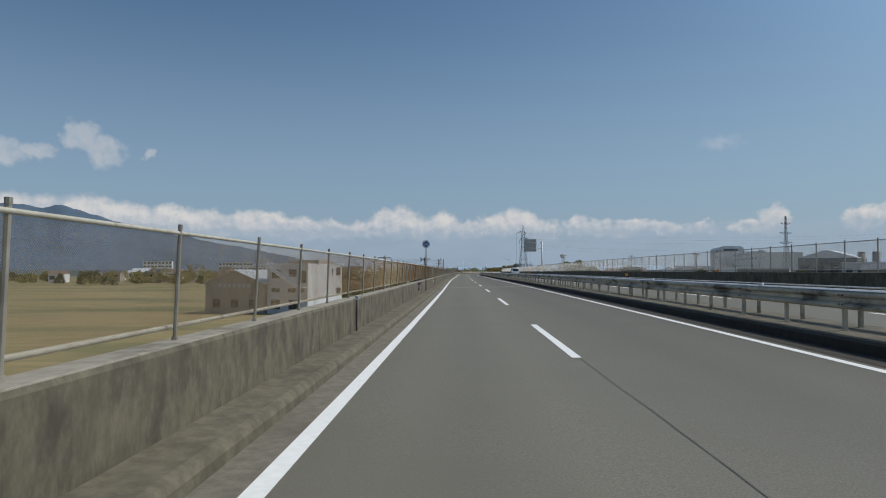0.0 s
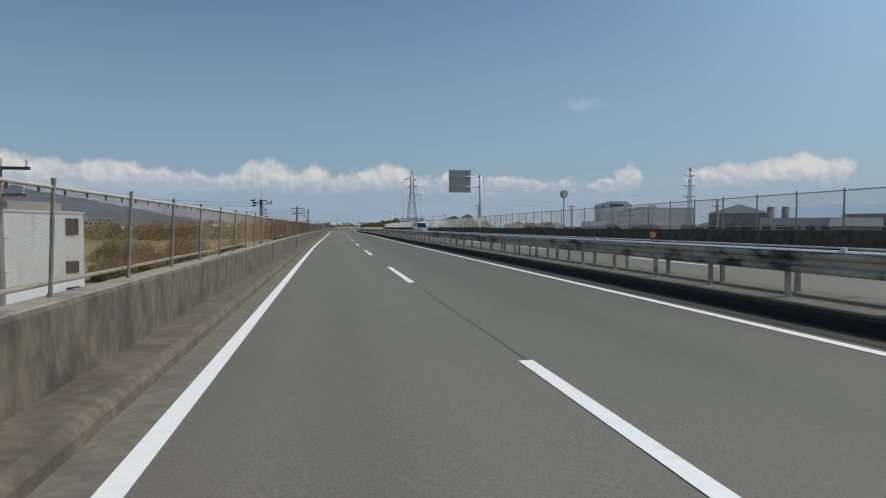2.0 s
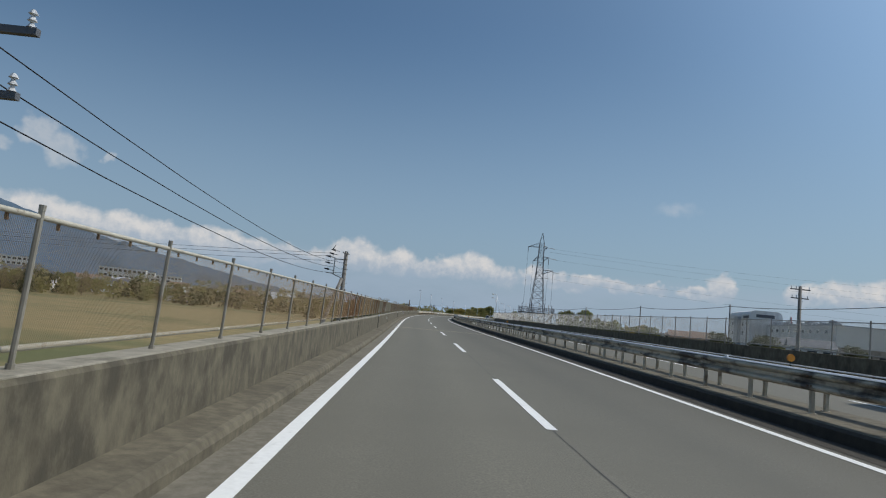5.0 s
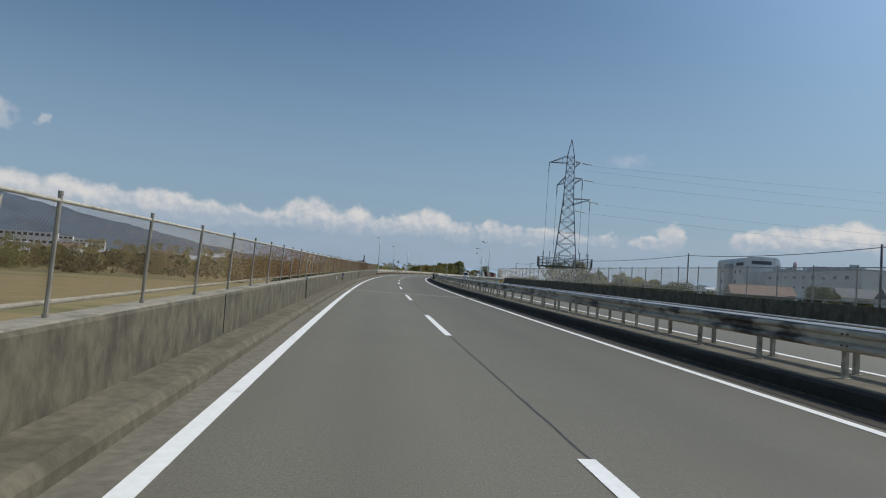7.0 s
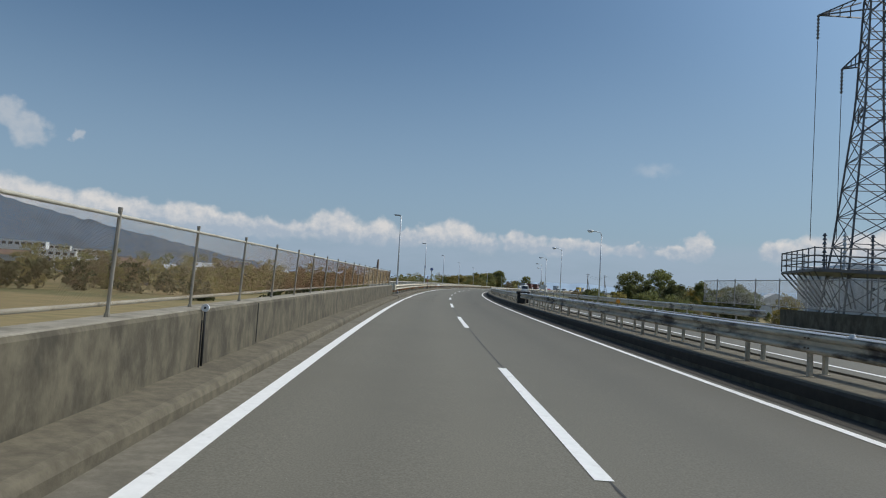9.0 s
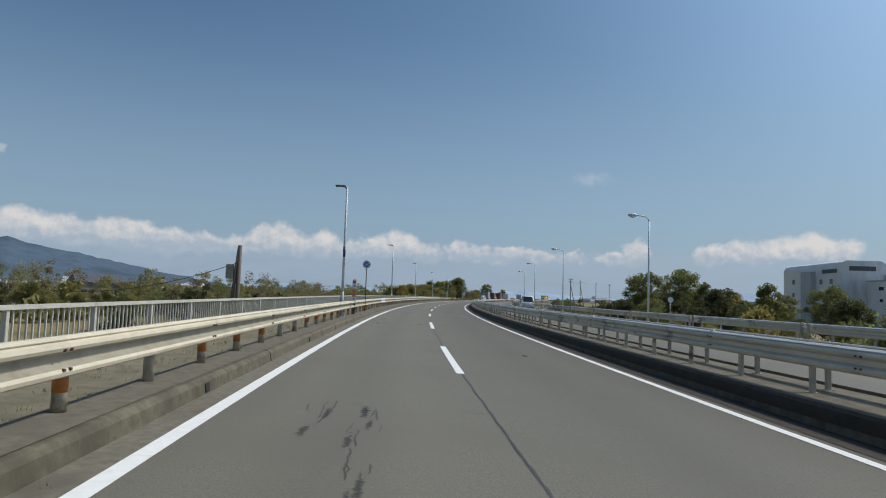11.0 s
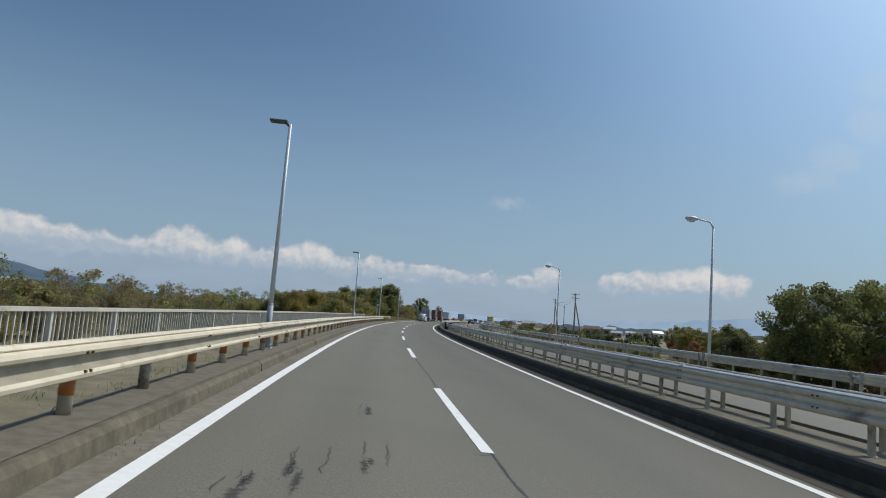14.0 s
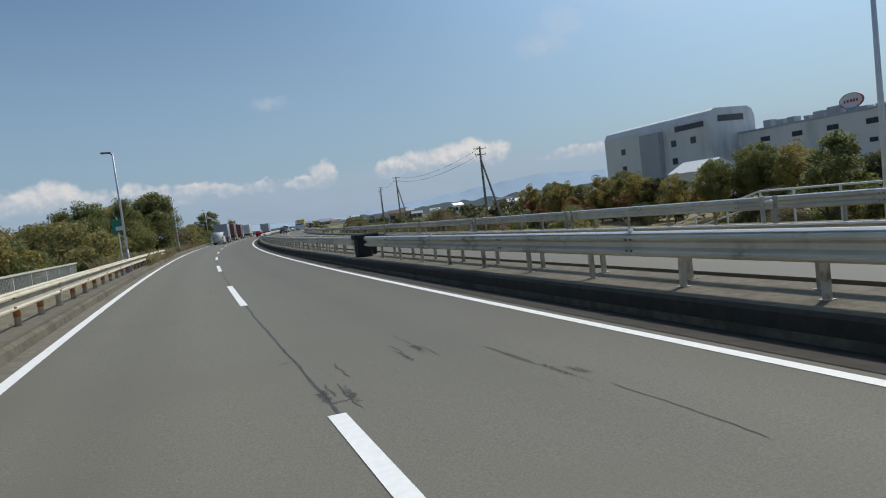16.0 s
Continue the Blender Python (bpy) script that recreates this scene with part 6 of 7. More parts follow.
# ---------------------------------------------------------------- hills on the horizon
def ridge(name, rows, dist, mat, label, rough):
    """A ridge whose crest passes through (azimuth to the left, height in degrees), seen from the road's middle."""
    az = np.linspace(rows[0][0], rows[-1][0], 160)
    el = np.interp(az, [r[0] for r in sorted(rows)], [r[1] for r in sorted(rows)])
    verts, faces, k = [], [], 7
    for a, h in zip(az, el):
        for j in range(k):
            f = j / (k - 1)
            d = dist * (0.8 + 0.2 * f)
            x, y = 10 - math.sin(radians(a)) * d, 200 + math.cos(radians(a)) * d
            z = GROUND - 3 + (dist * math.tan(radians(h)) + 4 + rough * noise.noise((a * 0.9, f * 2, 5)) * (0.3 + f)) * (f ** 1.2) + rough * 0.5 * noise.noise((a * 3.1, f * 6, 2)) * f
            verts.append((x, y, z))
    for i in range(len(az) - 1):
        for j in range(k - 1):
            a = i * k + j
            faces.append((a, a + 1, a + k + 1, a + k))
    me = mesh_from(verts, faces, mat, name, True)
    return setting(name, me, label, "hill")


# distance haze is put into these base colours, palest on the farthest hills
M["hill_far_haze"] = material("hill_far_haze", (0.34, 0.43, 0.53), (0.32, 0.41, 0.51), 0.003, 1.0, spec=0.0)
M["hill_mid_haze"] = material("hill_mid_haze", (0.105, 0.145, 0.195), (0.085, 0.12, 0.16), 0.012, 1.0, spec=0.0, stain=(0.07, 0.10, 0.13), stain_scale=0.004)
M["wood_far_haze"] = material("wood_far_haze", (0.10, 0.125, 0.125), (0.075, 0.095, 0.098), 0.05, 1.0, spec=0.0)
ridge("backdrop_mountain", [(75, 5.2), (60, 5.6), (48, 5.0), (40, 5.4), (36.8, 5.3), (35.6, 5.15), (34.3, 5.5), (32.9, 4.95), (30.9, 4.3), (27, 3.5), (23, 2.7), (19, 2.0), (15, 1.2), (11, 0.5), (8, 0.0)], 4300, M["hill_mid_haze"], "dark mountain slope beyond the fields, blue with painted haze", 14)
ridge("backdrop_hills", [(-24, 0.2), (-32, 0.9), (-36.5, 1.3), (-40.2, 1.8), (-43.3, 2.0), (-47.1, 1.7), (-52, 1.3), (-60, 1.2), (-80, 1.0)], 4500, M["hill_far_haze"], "far mountains, pale blue with painted haze", 10)
ridge("backdrop_range", [(14, 0.1), (6, 0.55), (0, 0.5), (-6, 0.75), (-11, 0.5), (-16, 0.7), (-21, 0.4), (-26, 0.2)], 4600, M["hill_far_haze"], "far range, pale blue with painted haze", 8)
ridge("backdrop_woods", [(-14, 0.1), (-22, 0.3), (-30, 0.55), (-38, 0.7), (-46, 0.8), (-56, 0.8), (-80, 0.8)], 1500, M["wood_far_haze"], "dark wooded ridge", 6)
ridge("backdrop_treeline", [(70, 0.35), (50, 0.5), (35, 0.45), (20, 0.5), (8, 0.4), (0, 0.35), (-8, 0.3)], 1100, M["wood_far_haze"], "dark far treeline behind the fields", 4)


# ---------------------------------------------------------------- trees and bushes
def leaf_material(name, a, b):
    m = bpy.data.materials.new(name)
    m.use_nodes = True
    n = Nodes(m.node_tree)
    n.t.nodes.clear()
    r = n.add("ShaderNodeNewGeometry").outputs["Random Per Island"]
    ob = n.add("ShaderNodeObjectInfo").outputs["Random"]
    pos = n.add("ShaderNodeNewGeometry").outputs["Position"]
    f = n.math("ADD", n.math("MULTIPLY", r, 0.55), n.math("MULTIPLY", n.noise(pos, 0.5, 3), 0.45))
    c = n.ramp(f, [(0.15, b), (0.55, tuple((x + y) / 2 for x, y in zip(a, b))), (0.85, a)])
    h = n.add("ShaderNodeHueSaturation")
    n.put(h.inputs["Value"], n.math("ADD", 0.88, n.math("MULTIPLY", ob, 0.24)))
    n.put(h.inputs["Color"], c)
    d = n.add("ShaderNodeBsdfPrincipled")
    n.put(d.inputs["Base Color"], h.outputs[0])
    d.inputs["Roughness"].default_value = 0.7
    tr = n.add("ShaderNodeBsdfTranslucent")
    n.put(tr.inputs[0], h.outputs[0])
    mx = n.add("ShaderNodeMixShader")
    mx.inputs[0].default_value = 0.48
    n.put(mx.inputs[1], d.outputs[0])
    n.put(mx.inputs[2], tr.outputs[0])
    o = n.add("ShaderNodeOutputMaterial")
    n.put(o.inputs[0], mx.outputs[0])
    return m


LEAF = dict(
    olive=leaf_material("leaf_olive", (0.36, 0.325, 0.125), (0.23, 0.21, 0.082)),
    green=leaf_material("leaf_green", (0.28, 0.285, 0.10), (0.15, 0.16, 0.058)),
    dark=leaf_material("leaf_dark", (0.14, 0.145, 0.058), (0.065, 0.072, 0.032)),
    gold=leaf_material("leaf_gold", (0.42, 0.34, 0.10), (0.25, 0.21, 0.07)),
    brown=leaf_material("leaf_brown", (0.30, 0.24, 0.13), (0.20, 0.165, 0.092)),
    rust=leaf_material("leaf_rust", (0.42, 0.23, 0.11), (0.23, 0.14, 0.07)),
    straw=leaf_material("leaf_straw", (0.44, 0.36, 0.19), (0.27, 0.22, 0.11)),
)
BARK = material("bark", (0.10, 0.08, 0.06), (0.06, 0.05, 0.04), 6, 0.95, stretch=(1, 1, 0.3))


def leaf_cloud(rng, clumps, per, leaf):
    """Leaves as small tilted quads gathered in clumps; clumps: centre and radius. Returns the corners, four to a leaf."""
    n = len(clumps) * per
    c = np.repeat(np.array([k for k, _ in clumps], float), per, axis=0)
    cr = np.repeat(np.array([r for _, r in clumps], float), per)
    unit = lambda v: v / np.linalg.norm(v, axis=1)[:, None]
    d = unit(rng.normal(size=(n, 3))) * (cr * rng.random(n) ** 0.45)[:, None]
    d[:, 2] *= 0.75
    c = c + d
    u = unit(rng.normal(size=(n, 3)))
    w = unit(np.cross(u, rng.normal(size=(n, 3))))
    q = (leaf * rng.uniform(0.6, 1.4, n))[:, None]
    return np.stack([c - u * q - w * q * 0.5, c + u * q * 0.1 - w * q * 0.62, c + u * q, c + w * q * 0.6], axis=1).reshape(-1, 3)


def leaf_mesh(corners, mat, name):
    me = bpy.data.meshes.new(name)
    n = len(corners)
    me.vertices.add(n)
    me.vertices.foreach_set("co", corners.astype(np.float32).ravel())
    me.loops.add(n)
    me.loops.foreach_set("vertex_index", np.arange(n, dtype=np.int32))
    me.polygons.add(n // 4)
    me.polygons.foreach_set("loop_start", np.arange(0, n, 4, dtype=np.int32))
    me.materials.append(mat)
    me.update(calc_edges=True)
    return me


def tree_meshes(seed, h, spread, mat, trunk_share=0.3, leaf=0.2, clumps=60, per=40, flat=0.8):
    rng = np.random.default_rng(seed)
    bm = bmesh.new()
    r0 = h * 0.022
    p = Vector((0, 0, -0.3))
    ends = []
    for i in range(4):
        q = p + Vector((rng.normal() * 0.03 * h, rng.normal() * 0.03 * h, h * (0.16 if i else 0.2)))
        tube(bm, p, q, r0 * (1 - i * 0.2), r0 * (0.8 - i * 0.2), 8)
        for _ in range(3):
            a = rng.uniform(0, 2 * math.pi)
            e = q + Vector((math.cos(a), math.sin(a), rng.uniform(0.3, 0.9))) * spread * rng.uniform(0.45, 0.8)
            tube(bm, q, e, r0 * 0.35, r0 * 0.1, 5)
            ends.append(e)
        p = q
    cl = []
    for i in range(clumps):
        z = rng.uniform(trunk_share, 1.0)
        f = (z - trunk_share) / (1 - trunk_share)
        rad = spread * (math.sin(math.pi * min(1, f * 0.85 + 0.12)) ** flat)
        a, k = rng.uniform(0, 2 * math.pi), rng.random() ** 0.5
        cl.append(((math.cos(a) * rad * k, math.sin(a) * rad * k, z * h * 0.94 + rng.normal() * 0.02 * h), spread * rng.uniform(0.16, 0.34)))
    return mesh_of(bm, BARK, "trunk"), leaf_mesh(leaf_cloud(rng, cl, per, leaf), mat, "crown")


KINDS = {
    "round_green": (tree_meshes(1, 14, 4.6, LEAF["green"], 0.42, 0.17, 74, 150, 0.55), "tree", "broad olive-green tree with a rounded crown"),
    "round_gold": (tree_meshes(2, 13, 4.2, LEAF["gold"], 0.3, 0.18, 60, 130), "tree", "rounded tree with yellow-green spring leaves"),
    "tall_green": (tree_meshes(3, 12, 3.2, LEAF["green"], 0.2, 0.17, 56, 120), "tree", "upright green tree beside the road"),
    "dark": (tree_meshes(4, 10, 4.5, LEAF["dark"], 0.05, 0.18, 70, 130), "tree", "dense dark evergreen tree beyond the road"),
    "bare": (tree_meshes(5, 9, 2.6, LEAF["brown"], 0.15, 0.09, 50, 110), "tree", "thin brownish tree coming into leaf"),
    "clump_olive": (tree_meshes(11, 10, 4.2, LEAF["olive"], 0.03, 0.10, 96, 210, 0.6), "tree", "dense olive-green tree beside the road"),
    "clump_gold": (tree_meshes(12, 10, 3.8, LEAF["gold"], 0.03, 0.10, 84, 210, 0.6), "tree", "dense yellow-green tree beside the road"),
    "clump_green": (tree_meshes(13, 10.5, 3.6, LEAF["green"], 0.03, 0.10, 84, 210, 0.6), "tree", "dense green tree beside the road"),
    "rusty": (tree_meshes(15, 9, 3.6, LEAF["rust"], 0.1, 0.17, 52, 120), "tree", "rounded tree with reddish-brown new leaves"),
    "bush_green": (tree_meshes(6, 4.6, 2.8, LEAF["green"], 0.02, 0.10, 46, 150), "bush", "rounded leafy green roadside bush"),
    "bush_olive": (tree_meshes(7, 4.4, 2.6, LEAF["olive"], 0.02, 0.10, 46, 150), "bush", "rounded olive-green roadside bush"),
    "bush_gold": (tree_meshes(8, 4.0, 2.4, LEAF["gold"], 0.02, 0.10, 44, 130), "bush", "yellowish leafy bush beside the road"),
    "bush_brown": (tree_meshes(9, 4.2, 2.8, LEAF["brown"], 0.02, 0.09, 46, 140), "bush", "brown twiggy bush in dry grass"),
}


def plant(kind, x, y, z, scale=1.0, tall=1.0):
    (tr, cr), cat, label = KINDS[kind]
    e = empty(cat, pose(x, y, z, 0, 0, random.uniform(0, 360)) @ Matrix.Diagonal((scale, scale, scale * tall, 1)), label=label, category=cat, group="roadside " + ("trees" if cat == "tree" else "bushes"))
    child("trunk", tr, e)
    child("crown", cr, e)
    return e


def plant_at(kind, s, o, scale=1.0, tall=1.0, z=None):
    p = at(s, o)
    if z is None:
        edge, far = (5.76, 22) if o > 0 else (-13.6, -34)
        f = min(1, max(0, (o - edge) / (far - edge)))
        z = (at(s, edge).z - 0.1) * (1 - f) + GROUND * f - 0.1
    plant(kind, p.x, p.y, z, scale, tall)


random.seed(31)
# big clump beside the road's left edge ahead
for i in range(70):
    s, o = random.uniform(489, 528), random.uniform(7.5, 32)
    k = random.choice(("clump_olive", "clump_gold", "clump_gold", "clump_green"))
    plant_at(k, s, o, random.uniform(0.64, 0.84) * (1 + 0.018 * (min(o, 22) - 7) - 0.035 * max(0, o - 22)))
for i in range(30):
    s, o = random.uniform(462, 492), random.uniform(9, 24)
    plant_at(random.choice(("bush_olive", "bush_green", "bush_gold", "bush_brown")), s, o, random.uniform(0.8, 1.15))
for s, o, k, sc in ((516, 8, "round_green", 0.62), (524, 9, "bare", 0.95), (560, 9, "bush_olive", 1.2), (575, 10, "bush_green", 1.2), (590, 9, "round_green", 0.62), (610, 10, "bush_olive", 1.3), (630, 9, "round_gold", 0.5), (545, 9, "bush_brown", 1.1), (552, 8, "bush_olive", 1.0)):
    plant_at(k, s, o, sc * random.uniform(0.92, 1.08))
# belt of scrub and thin trees left of the footway
for i in range(150):
    s = random.uniform(335, 640)
    o = max(36, 150 - (s - 335) * 1.05) + abs(random.gauss(0, 1)) * 26
    k = random.choice(("bush_olive", "bush_brown", "bare", "bush_green", "bare", "tall_green", "bush_olive", "bush_olive", "round_green", "bare"))
    sc = {"bare": 0.98, "tall_green": 0.72, "round_green": 0.58}.get(k, 1.6)
    plant_at(k, s, o, sc * random.uniform(0.8, 1.12) * (0.74 if s > 420 else 1))
for i in range(40):      # low scrub on the slope under the railing
    plant_at(random.choice(("bush_brown", "bush_olive", "bush_brown")), random.uniform(300, 480), random.uniform(14, 30), random.uniform(0.5, 0.8))
# right-hand trees: tall group, then a low hedge and scrub
for s, o, k, sc in ((438.3, -41.7, "round_green", 1.02), (441, -50.1, "round_green", 1.10), (447, -60, "round_gold", 0.80), (436, -48, "rusty", 0.8), (430, -52, "tall_green", 1.0), (424, -44, "dark", 1.0), (458, -58, "dark", 1.1), (440, -42, "dark", 0.9),
                    (450, -40, "dark", 0.8), (416, -50, "dark", 1.05), (404, -54, "tall_green", 0.95), (396, -60, "round_green", 0.8), (462, -44, "tall_green", 0.8), (410, -44, "dark", 0.7), (388, -58, "dark", 0.9), (372, -62, "round_gold", 0.7)):
    plant_at(k, s, o, sc)
for i in range(100):
    s = random.uniform(300, 640)
    o = -24 - abs(random.gauss(0, 1)) * 22
    if 405 < s < 470 and o > -36:
        o -= 14
    k = random.choice(("bush_green", "bush_olive", "dark", "bush_brown", "bush_green", "tall_green", "bush_gold", "rusty", "dark"))
    sc = {"dark": 0.5, "tall_green": 0.42, "rusty": 0.45}.get(k, 1.1)
    plant_at(k, s, o, sc * random.uniform(0.75, 1.1))
for i in range(52):      # hedge before the factory
    s = 470 + i * 2.6 + random.uniform(-1, 1)
    plant_at(random.choice(("dark", "round_green", "tall_green", "round_gold", "dark", "rusty")), s, -78 + random.uniform(-6, 6), random.uniform(0.62, 0.85))
# bushes in the fields to the left of the viaduct
for x, y, k, sc in ((-22, 122, "bush_brown", 1.25), (-26, 128, "bush_olive", 1.3), (-19, 133, "bush_brown", 1.3), (-16, 141, "bush_olive", 1.2), (-24, 147, "bush_brown", 1.3), (-18, 154, "bush_brown", 1.1), (-30, 138, "bush_olive", 1.2), (-14, 150, "bush_brown", 1.0),
                    (-21, 116.5, "bush_olive", 0.9), (-34, 152, "bush_olive", 1.2)):
    plant(k, x, y, GROUND - 0.1, sc)
for i in range(40):
    x, y = random.uniform(28, 150), random.uniform(120, 330)
    if (x - 40) + (y - 120) * 0.05 < -8:
        continue
    plant(random.choice(("bush_green", "bush_olive", "dark", "bush_brown")), x, y, GROUND - 0.1, random.uniform(0.6, 0.95))
for x, y, sc in ((34, 262, 0.75), (38, 268, 0.8), (30, 255, 0.6), (44, 290, 0.8), (50, 296, 0.75)):
    plant("dark", x, y, GROUND - 0.1, sc)


def far_woods(name, spots, mat, label, per=16, leaf=0.62):
    rng = np.random.default_rng(len(spots))
    cl = []
    for x, y, h, w in spots:
        for _ in range(16):
            a, k, f = rng.uniform(0, 2 * math.pi), rng.random() ** 0.5, rng.uniform(0.1, 1.0)
            cl.append(((x + math.cos(a) * w * k * (1.1 - 0.6 * f), y + math.sin(a) * w * k * (1.1 - 0.6 * f), GROUND + h * f), w * rng.uniform(0.25, 0.45)))
    tagged(new(name, leaf_mesh(leaf_cloud(rng, cl, per, leaf), mat, name)), label, "woods", kind="stuff")


def spread(n, a0, a1, d0, d1, x0, y0):
    out = []
    for _ in range(n):
        a, d = radians(random.uniform(a0, a1)), random.uniform(d0, d1)
        x, y = x0 - math.sin(a) * d, y0 + math.cos(a) * d
        if not (120 < x < 265 and 410 < y < 615):
            out.append((x, y, random.uniform(4.0, 7.5), random.uniform(2.5, 5.0)))
    return out


belt = []
for i in range(300):
    s = random.uniform(330, 660)
    p = at(s, max(42, 160 - (s - 330) * 1.05) + random.uniform(0, 60))
    belt.append((p.x, p.y, random.uniform(6.4, 11.2), random.uniform(2.2, 4.2)))
far_woods("scrub_belt", belt[:130], LEAF["olive"], "belt of olive scrub beyond the footway", 60, 0.17)
far_woods("scrub_belt", belt[130:230], LEAF["brown"], "belt of brown twiggy scrub beyond the footway", 60, 0.17)
far_woods("scrub_belt", belt[230:], LEAF["green"], "belt of green trees beyond the footway", 60, 0.17)
far_woods("far_woods", spread(150, 2, 48, 260, 560, 0, 130), LEAF["olive"], "far olive scrub and trees along the fields")
far_woods("far_woods", spread(110, 2, 48, 240, 520, 0, 130), LEAF["dark"], "far dark trees along the fields")
far_woods("far_woods", spread(150, -75, -12, 190, 430, 40, 330), LEAF["dark"], "far dark woods beyond the road")
far_woods("far_woods", spread(90, -75, -12, 190, 430, 40, 330), LEAF["olive"], "far olive woods beyond the road")


# ---------------------------------------------------------------- vehicles
def paint_material(name, c, rough=0.25):
    return material(name, c, tuple(x * 0.9 for x in c), 0.4, rough, spec=0.6)


CAR = dict(white=paint_material("car_white", (0.72, 0.73, 0.74)), silver=paint_material("car_silver", (0.42, 0.45, 0.48)), dark=paint_material("car_dark", (0.03, 0.032, 0.04)),
           red=paint_material("car_red", (0.38, 0.03, 0.025)), grey=paint_material("car_grey", (0.36, 0.37, 0.39)), brown=paint_material("car_brown", (0.16, 0.06, 0.045)), yellow=paint_material("car_yellow", (0.6, 0.4, 0.05)))
RUBBER = material("rubber", (0.02, 0.02, 0.02), None, 8, 0.8)


def extrude_side(bm, pts, w):
    """A side outline (along, up) carried across the width, its roof drawn in."""
    zs = [p[1] for p in pts]
    top = max(zs)
    k = lambda z: 1.0 - 0.14 * max(0.0, (z - top * 0.58) / (top * 0.42))
    a = [bm.verts.new((-w / 2 * k(z), y, z)) for y, z in pts]
    b = [bm.verts.new((w / 2 * k(z), y, z)) for y, z in pts]
    bm.faces.new(a)
    bm.faces.new(b[::-1])
    for i in range(len(pts)):
        j = (i + 1) % len(pts)
        bm.faces.new((a[i], b[i], b[j], a[j]))
    bmesh.ops.bevel(bm, geom=list(bm.edges), offset=0.05, segments=2, affect="EDGES")
    return bm


def wheel(e, x, y, r):
    bm = bmesh.new()
    tube(bm, (x - 0.1, y, r), (x + 0.1, y, r), r, n=20)
    t = part("wheel", bm, RUBBER, e)
    bm = bmesh.new()
    tube(bm, (x - 0.11, y, r), (x + 0.11, y, r), r * 0.6, n=14)
    part("rim", bm, M["alu"], t)


def car(kind, paint, s, o, facing, label, lift=None):
    """facing +1: drives with us; the front is at +y."""
    p = frame_at(s, o, (lift(s) if lift else 0) + 0.005, 0 if facing > 0 else 180)
    e = empty("car" if kind != "truck" else "truck", p, label=label, category="car" if kind != "truck" else "truck", group="traffic")
    shapes = {
        "hatch": (1.7, [(-2.0, 0.28), (-2.02, 0.75), (-1.85, 1.0), (-1.45, 1.45), (-0.2, 1.52), (0.45, 1.42), (1.15, 0.98), (1.85, 0.82), (2.0, 0.6), (1.98, 0.28)], (-1.3, 1.35)),
        "pickup": (1.47, [(-1.68, 0.45), (-1.68, 0.95), (0.25, 0.95), (0.3, 1.72), (0.5, 1.78), (1.0, 1.76), (1.5, 1.0), (1.66, 0.85), (1.68, 0.35), (0.2, 0.35)], (-1.0, 1.0)),
        "van": (1.7, [(-2.2, 0.3), (-2.22, 1.0), (-2.1, 1.9), (-1.2, 1.98), (0.9, 1.95), (1.35, 1.75), (1.85, 1.1), (2.1, 0.95), (2.15, 0.3)], (-1.4, 1.4)),
    }
    if kind == "truck":
        bm = bmesh.new()
        box(bm, -1.15, 1.15, -4.2, 1.2, 0.95, 3.35, 0.04)
        part("cargo_box", bm, CAR[paint], e)
        bm = bmesh.new()
        extrude_side(bm, [(1.3, 0.5), (1.3, 2.35), (2.3, 2.35), (2.9, 1.5), (3.0, 0.5)], 2.2)
        part("cab", bm, CAR["white"], e)
        bm = bmesh.new()
        box(bm, -1.0, 1.0, -4.2, 1.3, 0.62, 0.95)
        part("chassis", bm, RUBBER, e)
        for y in (-3.0, 2.0):
            for x in (-0.95, 0.95):
                wheel(e, x, y, 0.45)
        for x in (-0.85, 0.85):
            bm = bmesh.new()
            box(bm, x - 0.18, x + 0.18, -4.24, -4.19, 0.7, 0.9, 0.01)
            part("tail_light", bm, CAR["red"], e)
        bm = bmesh.new()
        box(bm, -1.05, 1.05, -4.215, -4.203, 1.0, 3.3)
        box(bm, -0.02, 0.02, -4.23, -4.20, 1.0, 3.3)
        part("rear_door", bm, CAR[paint], e)
        bm = bmesh.new()
        box(bm, -0.9, 0.9, 2.62, 2.72, 1.55, 2.15, 0.03)
        part("windscreen", bm, M["pane"], e)
        return e
    w, pts, axles = shapes[kind]
    part("body", extrude_side(bmesh.new(), pts, w), CAR[paint], e, smooth=True)
    top = max(z for _, z in pts)
    zs0, zs1 = top * 0.63, top * 0.93
    bm = bmesh.new()
    f = {"hatch": (1.2, zs0, 0.5, zs1), "van": (1.86, 1.14, 1.36, 1.80), "pickup": (1.48, 1.04, 1.05, 1.68)}[kind]
    v = [bm.verts.new(q) for q in ((-w * 0.42, f[0] + 0.03, f[1]), (w * 0.42, f[0] + 0.03, f[1]), (w * 0.37, f[2] + 0.05, f[3]), (-w * 0.37, f[2] + 0.05, f[3]),
                                   (-w * 0.42, f[0] - 0.1, f[1]), (w * 0.42, f[0] - 0.1, f[1]), (w * 0.37, f[2] - 0.1, f[3]), (-w * 0.37, f[2] - 0.1, f[3]))]
    for q in ((0, 1, 2, 3), (7, 6, 5, 4), (0, 4, 5, 1), (1, 5, 6, 2), (2, 6, 7, 3), (3, 7, 4, 0)):
        bm.faces.new([v[i] for i in q])
    part("windscreen", bm, M["pane"], e, "dark glass")
    for sx in (-1, 1):
        for y0, y1 in {"hatch": ((-1.5, -0.55), (-0.45, 0.55)), "van": ((-1.9, -0.9), (-0.8, 0.3), (0.4, 1.2)), "pickup": ((0.4, 0.98),)}[kind]:
            bm = bmesh.new()
            x = sx * w * 0.5 * 0.965
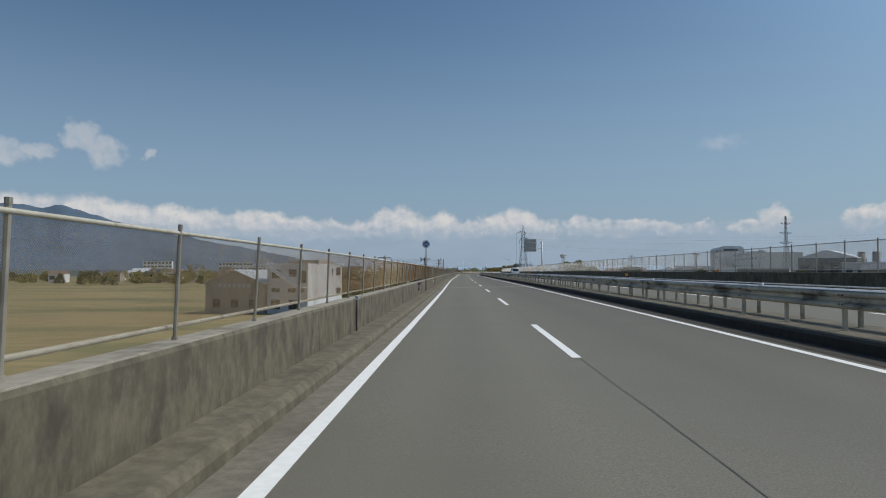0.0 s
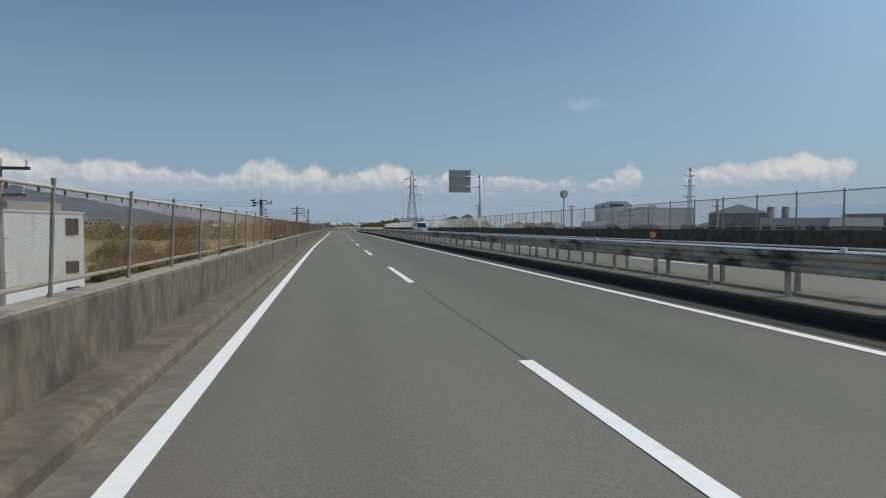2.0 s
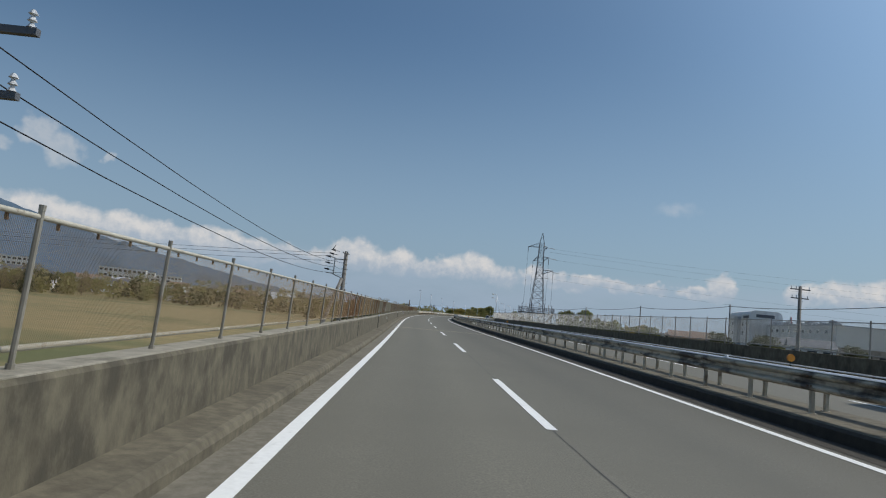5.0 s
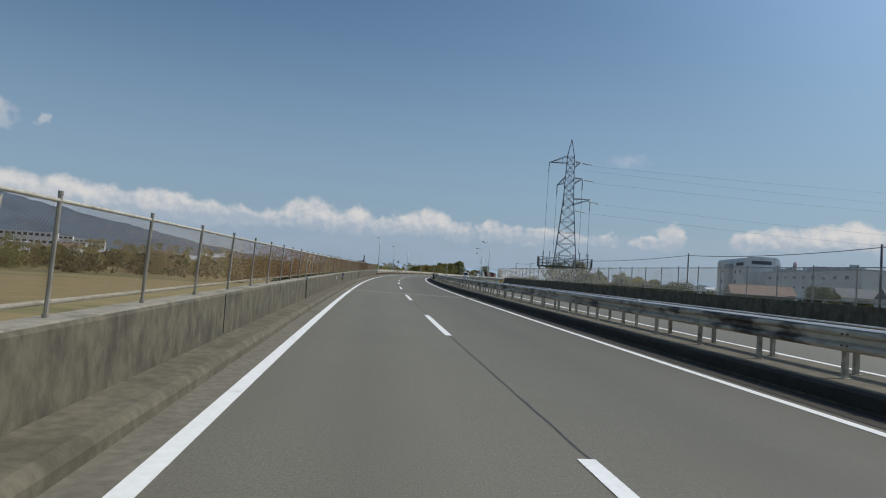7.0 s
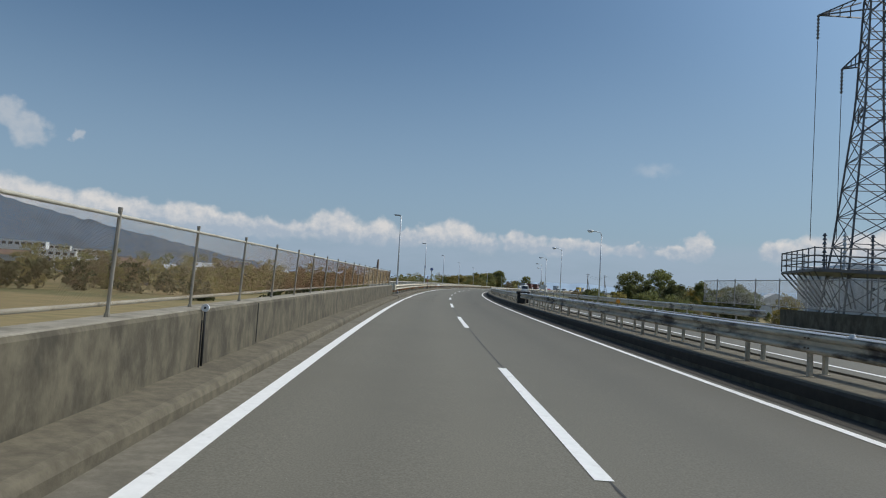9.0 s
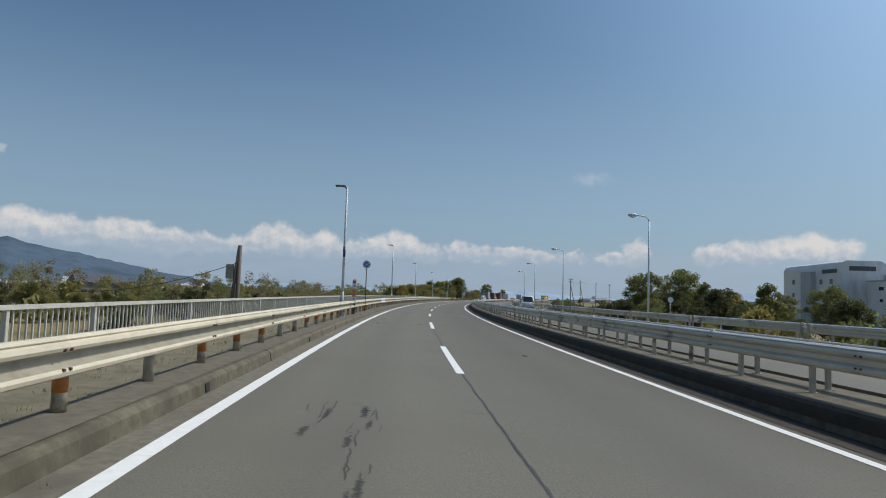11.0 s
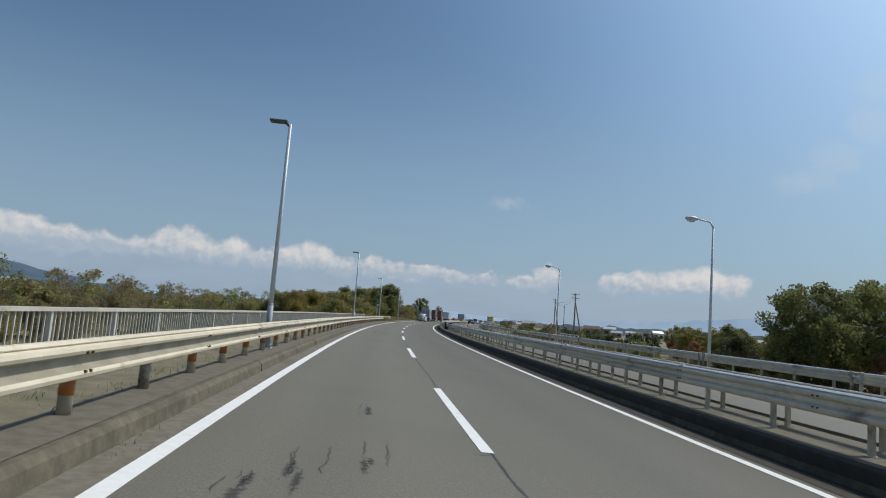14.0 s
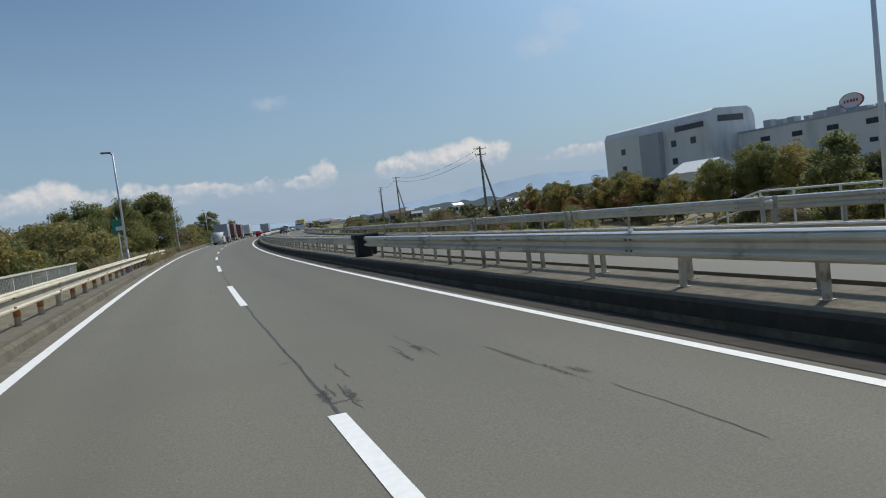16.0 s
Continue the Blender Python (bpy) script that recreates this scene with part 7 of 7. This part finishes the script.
            box(bm, min(x, x - sx * 0.05), max(x, x - sx * 0.05), y0, y1, zs0, zs1 - 0.1, 0.01)
            part("side_window", bm, M["pane"], e)
        bm = bmesh.new()
        yf = max(y for y, _ in pts)
        box(bm, sx * w * 0.38 - 0.16, sx * w * 0.38 + 0.16, yf - 0.12, yf + 0.012, top * 0.40, top * 0.49, 0.02)
        part("headlight", bm, M["porcelain"], e)
        bm = bmesh.new()
        box(bm, sx * w * 0.42 - 0.09, sx * w * 0.42 + 0.09, min(y for y, _ in pts) - 0.015, min(y for y, _ in pts) + 0.1, top * 0.48, top * 0.62, 0.02)
        part("tail_light", bm, CAR["red"], e)
        bm = bmesh.new()
        box(bm, sx * (w * 0.5 + 0.1) - 0.08, sx * (w * 0.5 + 0.1) + 0.08, axles[1] - 0.75, axles[1] - 0.65, zs0, zs0 + 0.14, 0.02)
        part("mirror", bm, CAR[paint], e)
        for y in axles:
            wheel(e, sx * (w / 2 - 0.13), y, 0.29)
    bm = bmesh.new()
    box(bm, -0.28, 0.28, yf - 0.02, yf + 0.015, 0.42, 0.54)
    part("plate", bm, M["signwhite"], e)
    return e


car("pickup", "white", 375.5, -11.3, -1, "white light pickup on the opposite carriageway", opp)
car("van", "white", 147.0, -10.9, -1, "white minivan on the opposite carriageway", opp)
truck = car("truck", "white", 0, 0, 1, "white box truck with an orange cab on the side road")
truck.matrix_basis = pose(83, 206.5, GROUND + 5.21, 0, 0, 78)
for ob in truck.children:
    if ob.name.startswith("cab"):
        ob.data.materials[0] = M["panel_orange"]
for k, c, s, o, f in (("van", "white", 538, 1.8, 1), ("truck", "grey", 548, 1.8, 1), ("truck", "brown", 565, 1.8, 1), ("truck", "brown", 582, 1.8, 1), ("truck", "white", 604, 1.7, 1), ("truck", "silver", 622, -1.7, 1), ("hatch", "red", 600, -1.8, 1),
                      ("hatch", "dark", 590, -8.2, -1), ("van", "white", 612, -8.0, -1), ("truck", "yellow", 640, -11, -1), ("hatch", "silver", 632, -8.2, -1), ("truck", "white", 668, -8.2, -1), ("van", "dark", 690, -11, -1)):
    car(k, c, s, o, f, {"van": "white van in the traffic far ahead", "truck": "box truck in the traffic far ahead", "hatch": "small car in the traffic far ahead"}[k], opp if o < -5 else None)


# ---------------------------------------------------------------- dry grass along the footway and at the guardrail's end
def grass_strip(name, spots, mat, label):
    """Blades: narrow bent triangles in tufts; spots: along, across, height, blades."""
    rng = np.random.default_rng(len(spots))
    verts, faces = [], []
    for s, o, z, h, n in spots:
        base = at(s, o, z)
        for _ in range(n):
            a, r = rng.uniform(0, 2 * math.pi), abs(rng.normal()) * 0.13
            x, y = base.x + math.cos(a) * r, base.y + math.sin(a) * r
            k, b = h * rng.uniform(0.5, 1.1), rng.uniform(0, 2 * math.pi)
            lx, ly, wd = math.cos(b) * k * rng.uniform(0.1, 0.6), math.sin(b) * k * rng.uniform(0.1, 0.6), rng.uniform(0.003, 0.007)
            i = len(verts)
            verts += [(x - wd * math.sin(b), y + wd * math.cos(b), base.z), (x + wd * math.sin(b), y - wd * math.cos(b), base.z), (x + lx * 0.4, y + ly * 0.4, base.z + k * 0.7), (x + lx, y + ly, base.z + k)]
            faces += [(i, i + 1, i + 2), (i + 1, i + 3, i + 2)]
    tagged(new(name, mesh_from(verts, faces, mat, name)), label, "grass", kind="stuff")


random.seed(77)
grass_strip("dry_grass", [(random.uniform(286, 345), random.uniform(4.35, 5.4), 0.04, random.uniform(0.03, 0.09), 10) for _ in range(300)] + [(random.uniform(345, 470), random.uniform(4.35, 5.4), 0.04, random.uniform(0.03, 0.08), 8) for _ in range(260)], LEAF["straw"], "straw-coloured dry grass beside the footway")
grass_strip("weeds", [(random.uniform(286, 420), random.uniform(4.3, 5.45), 0.04, random.uniform(0.03, 0.10), 9) for _ in range(260)] + [(random.choice((288.6, 290.4, 299.8, 322, 334.5, 380.2, 381)) + random.gauss(0, 0.25), 3.44 - random.random() * 0.06, 0.0, random.uniform(0.02, 0.06), 6) for _ in range(18)], LEAF["green"], "green weeds between kerb and footway")
grass_strip("dry_grass", [(random.uniform(466, 486), random.uniform(3.6, 6.5), 0.03, random.uniform(0.3, 0.95), 24) for _ in range(260)] + [(random.uniform(486, 530), random.uniform(4.2, 7.5), 0.0, random.uniform(0.3, 0.8), 18) for _ in range(220)], LEAF["straw"], "tall tufts of dry grass at the guardrail end")
for s in (303.2, 311.5, 340.2, 352.6, 372.0):      # square drain holes in the left-hand kerb
    child("drain_hole", sweep([(3.452, 0.02), (3.466, 0.13), (3.60, 0.13), (3.60, 0.02)], s, s + 0.16, 0.16, name="drain_hole", mat=M["dark"]), verge, label="dark square drain hole")
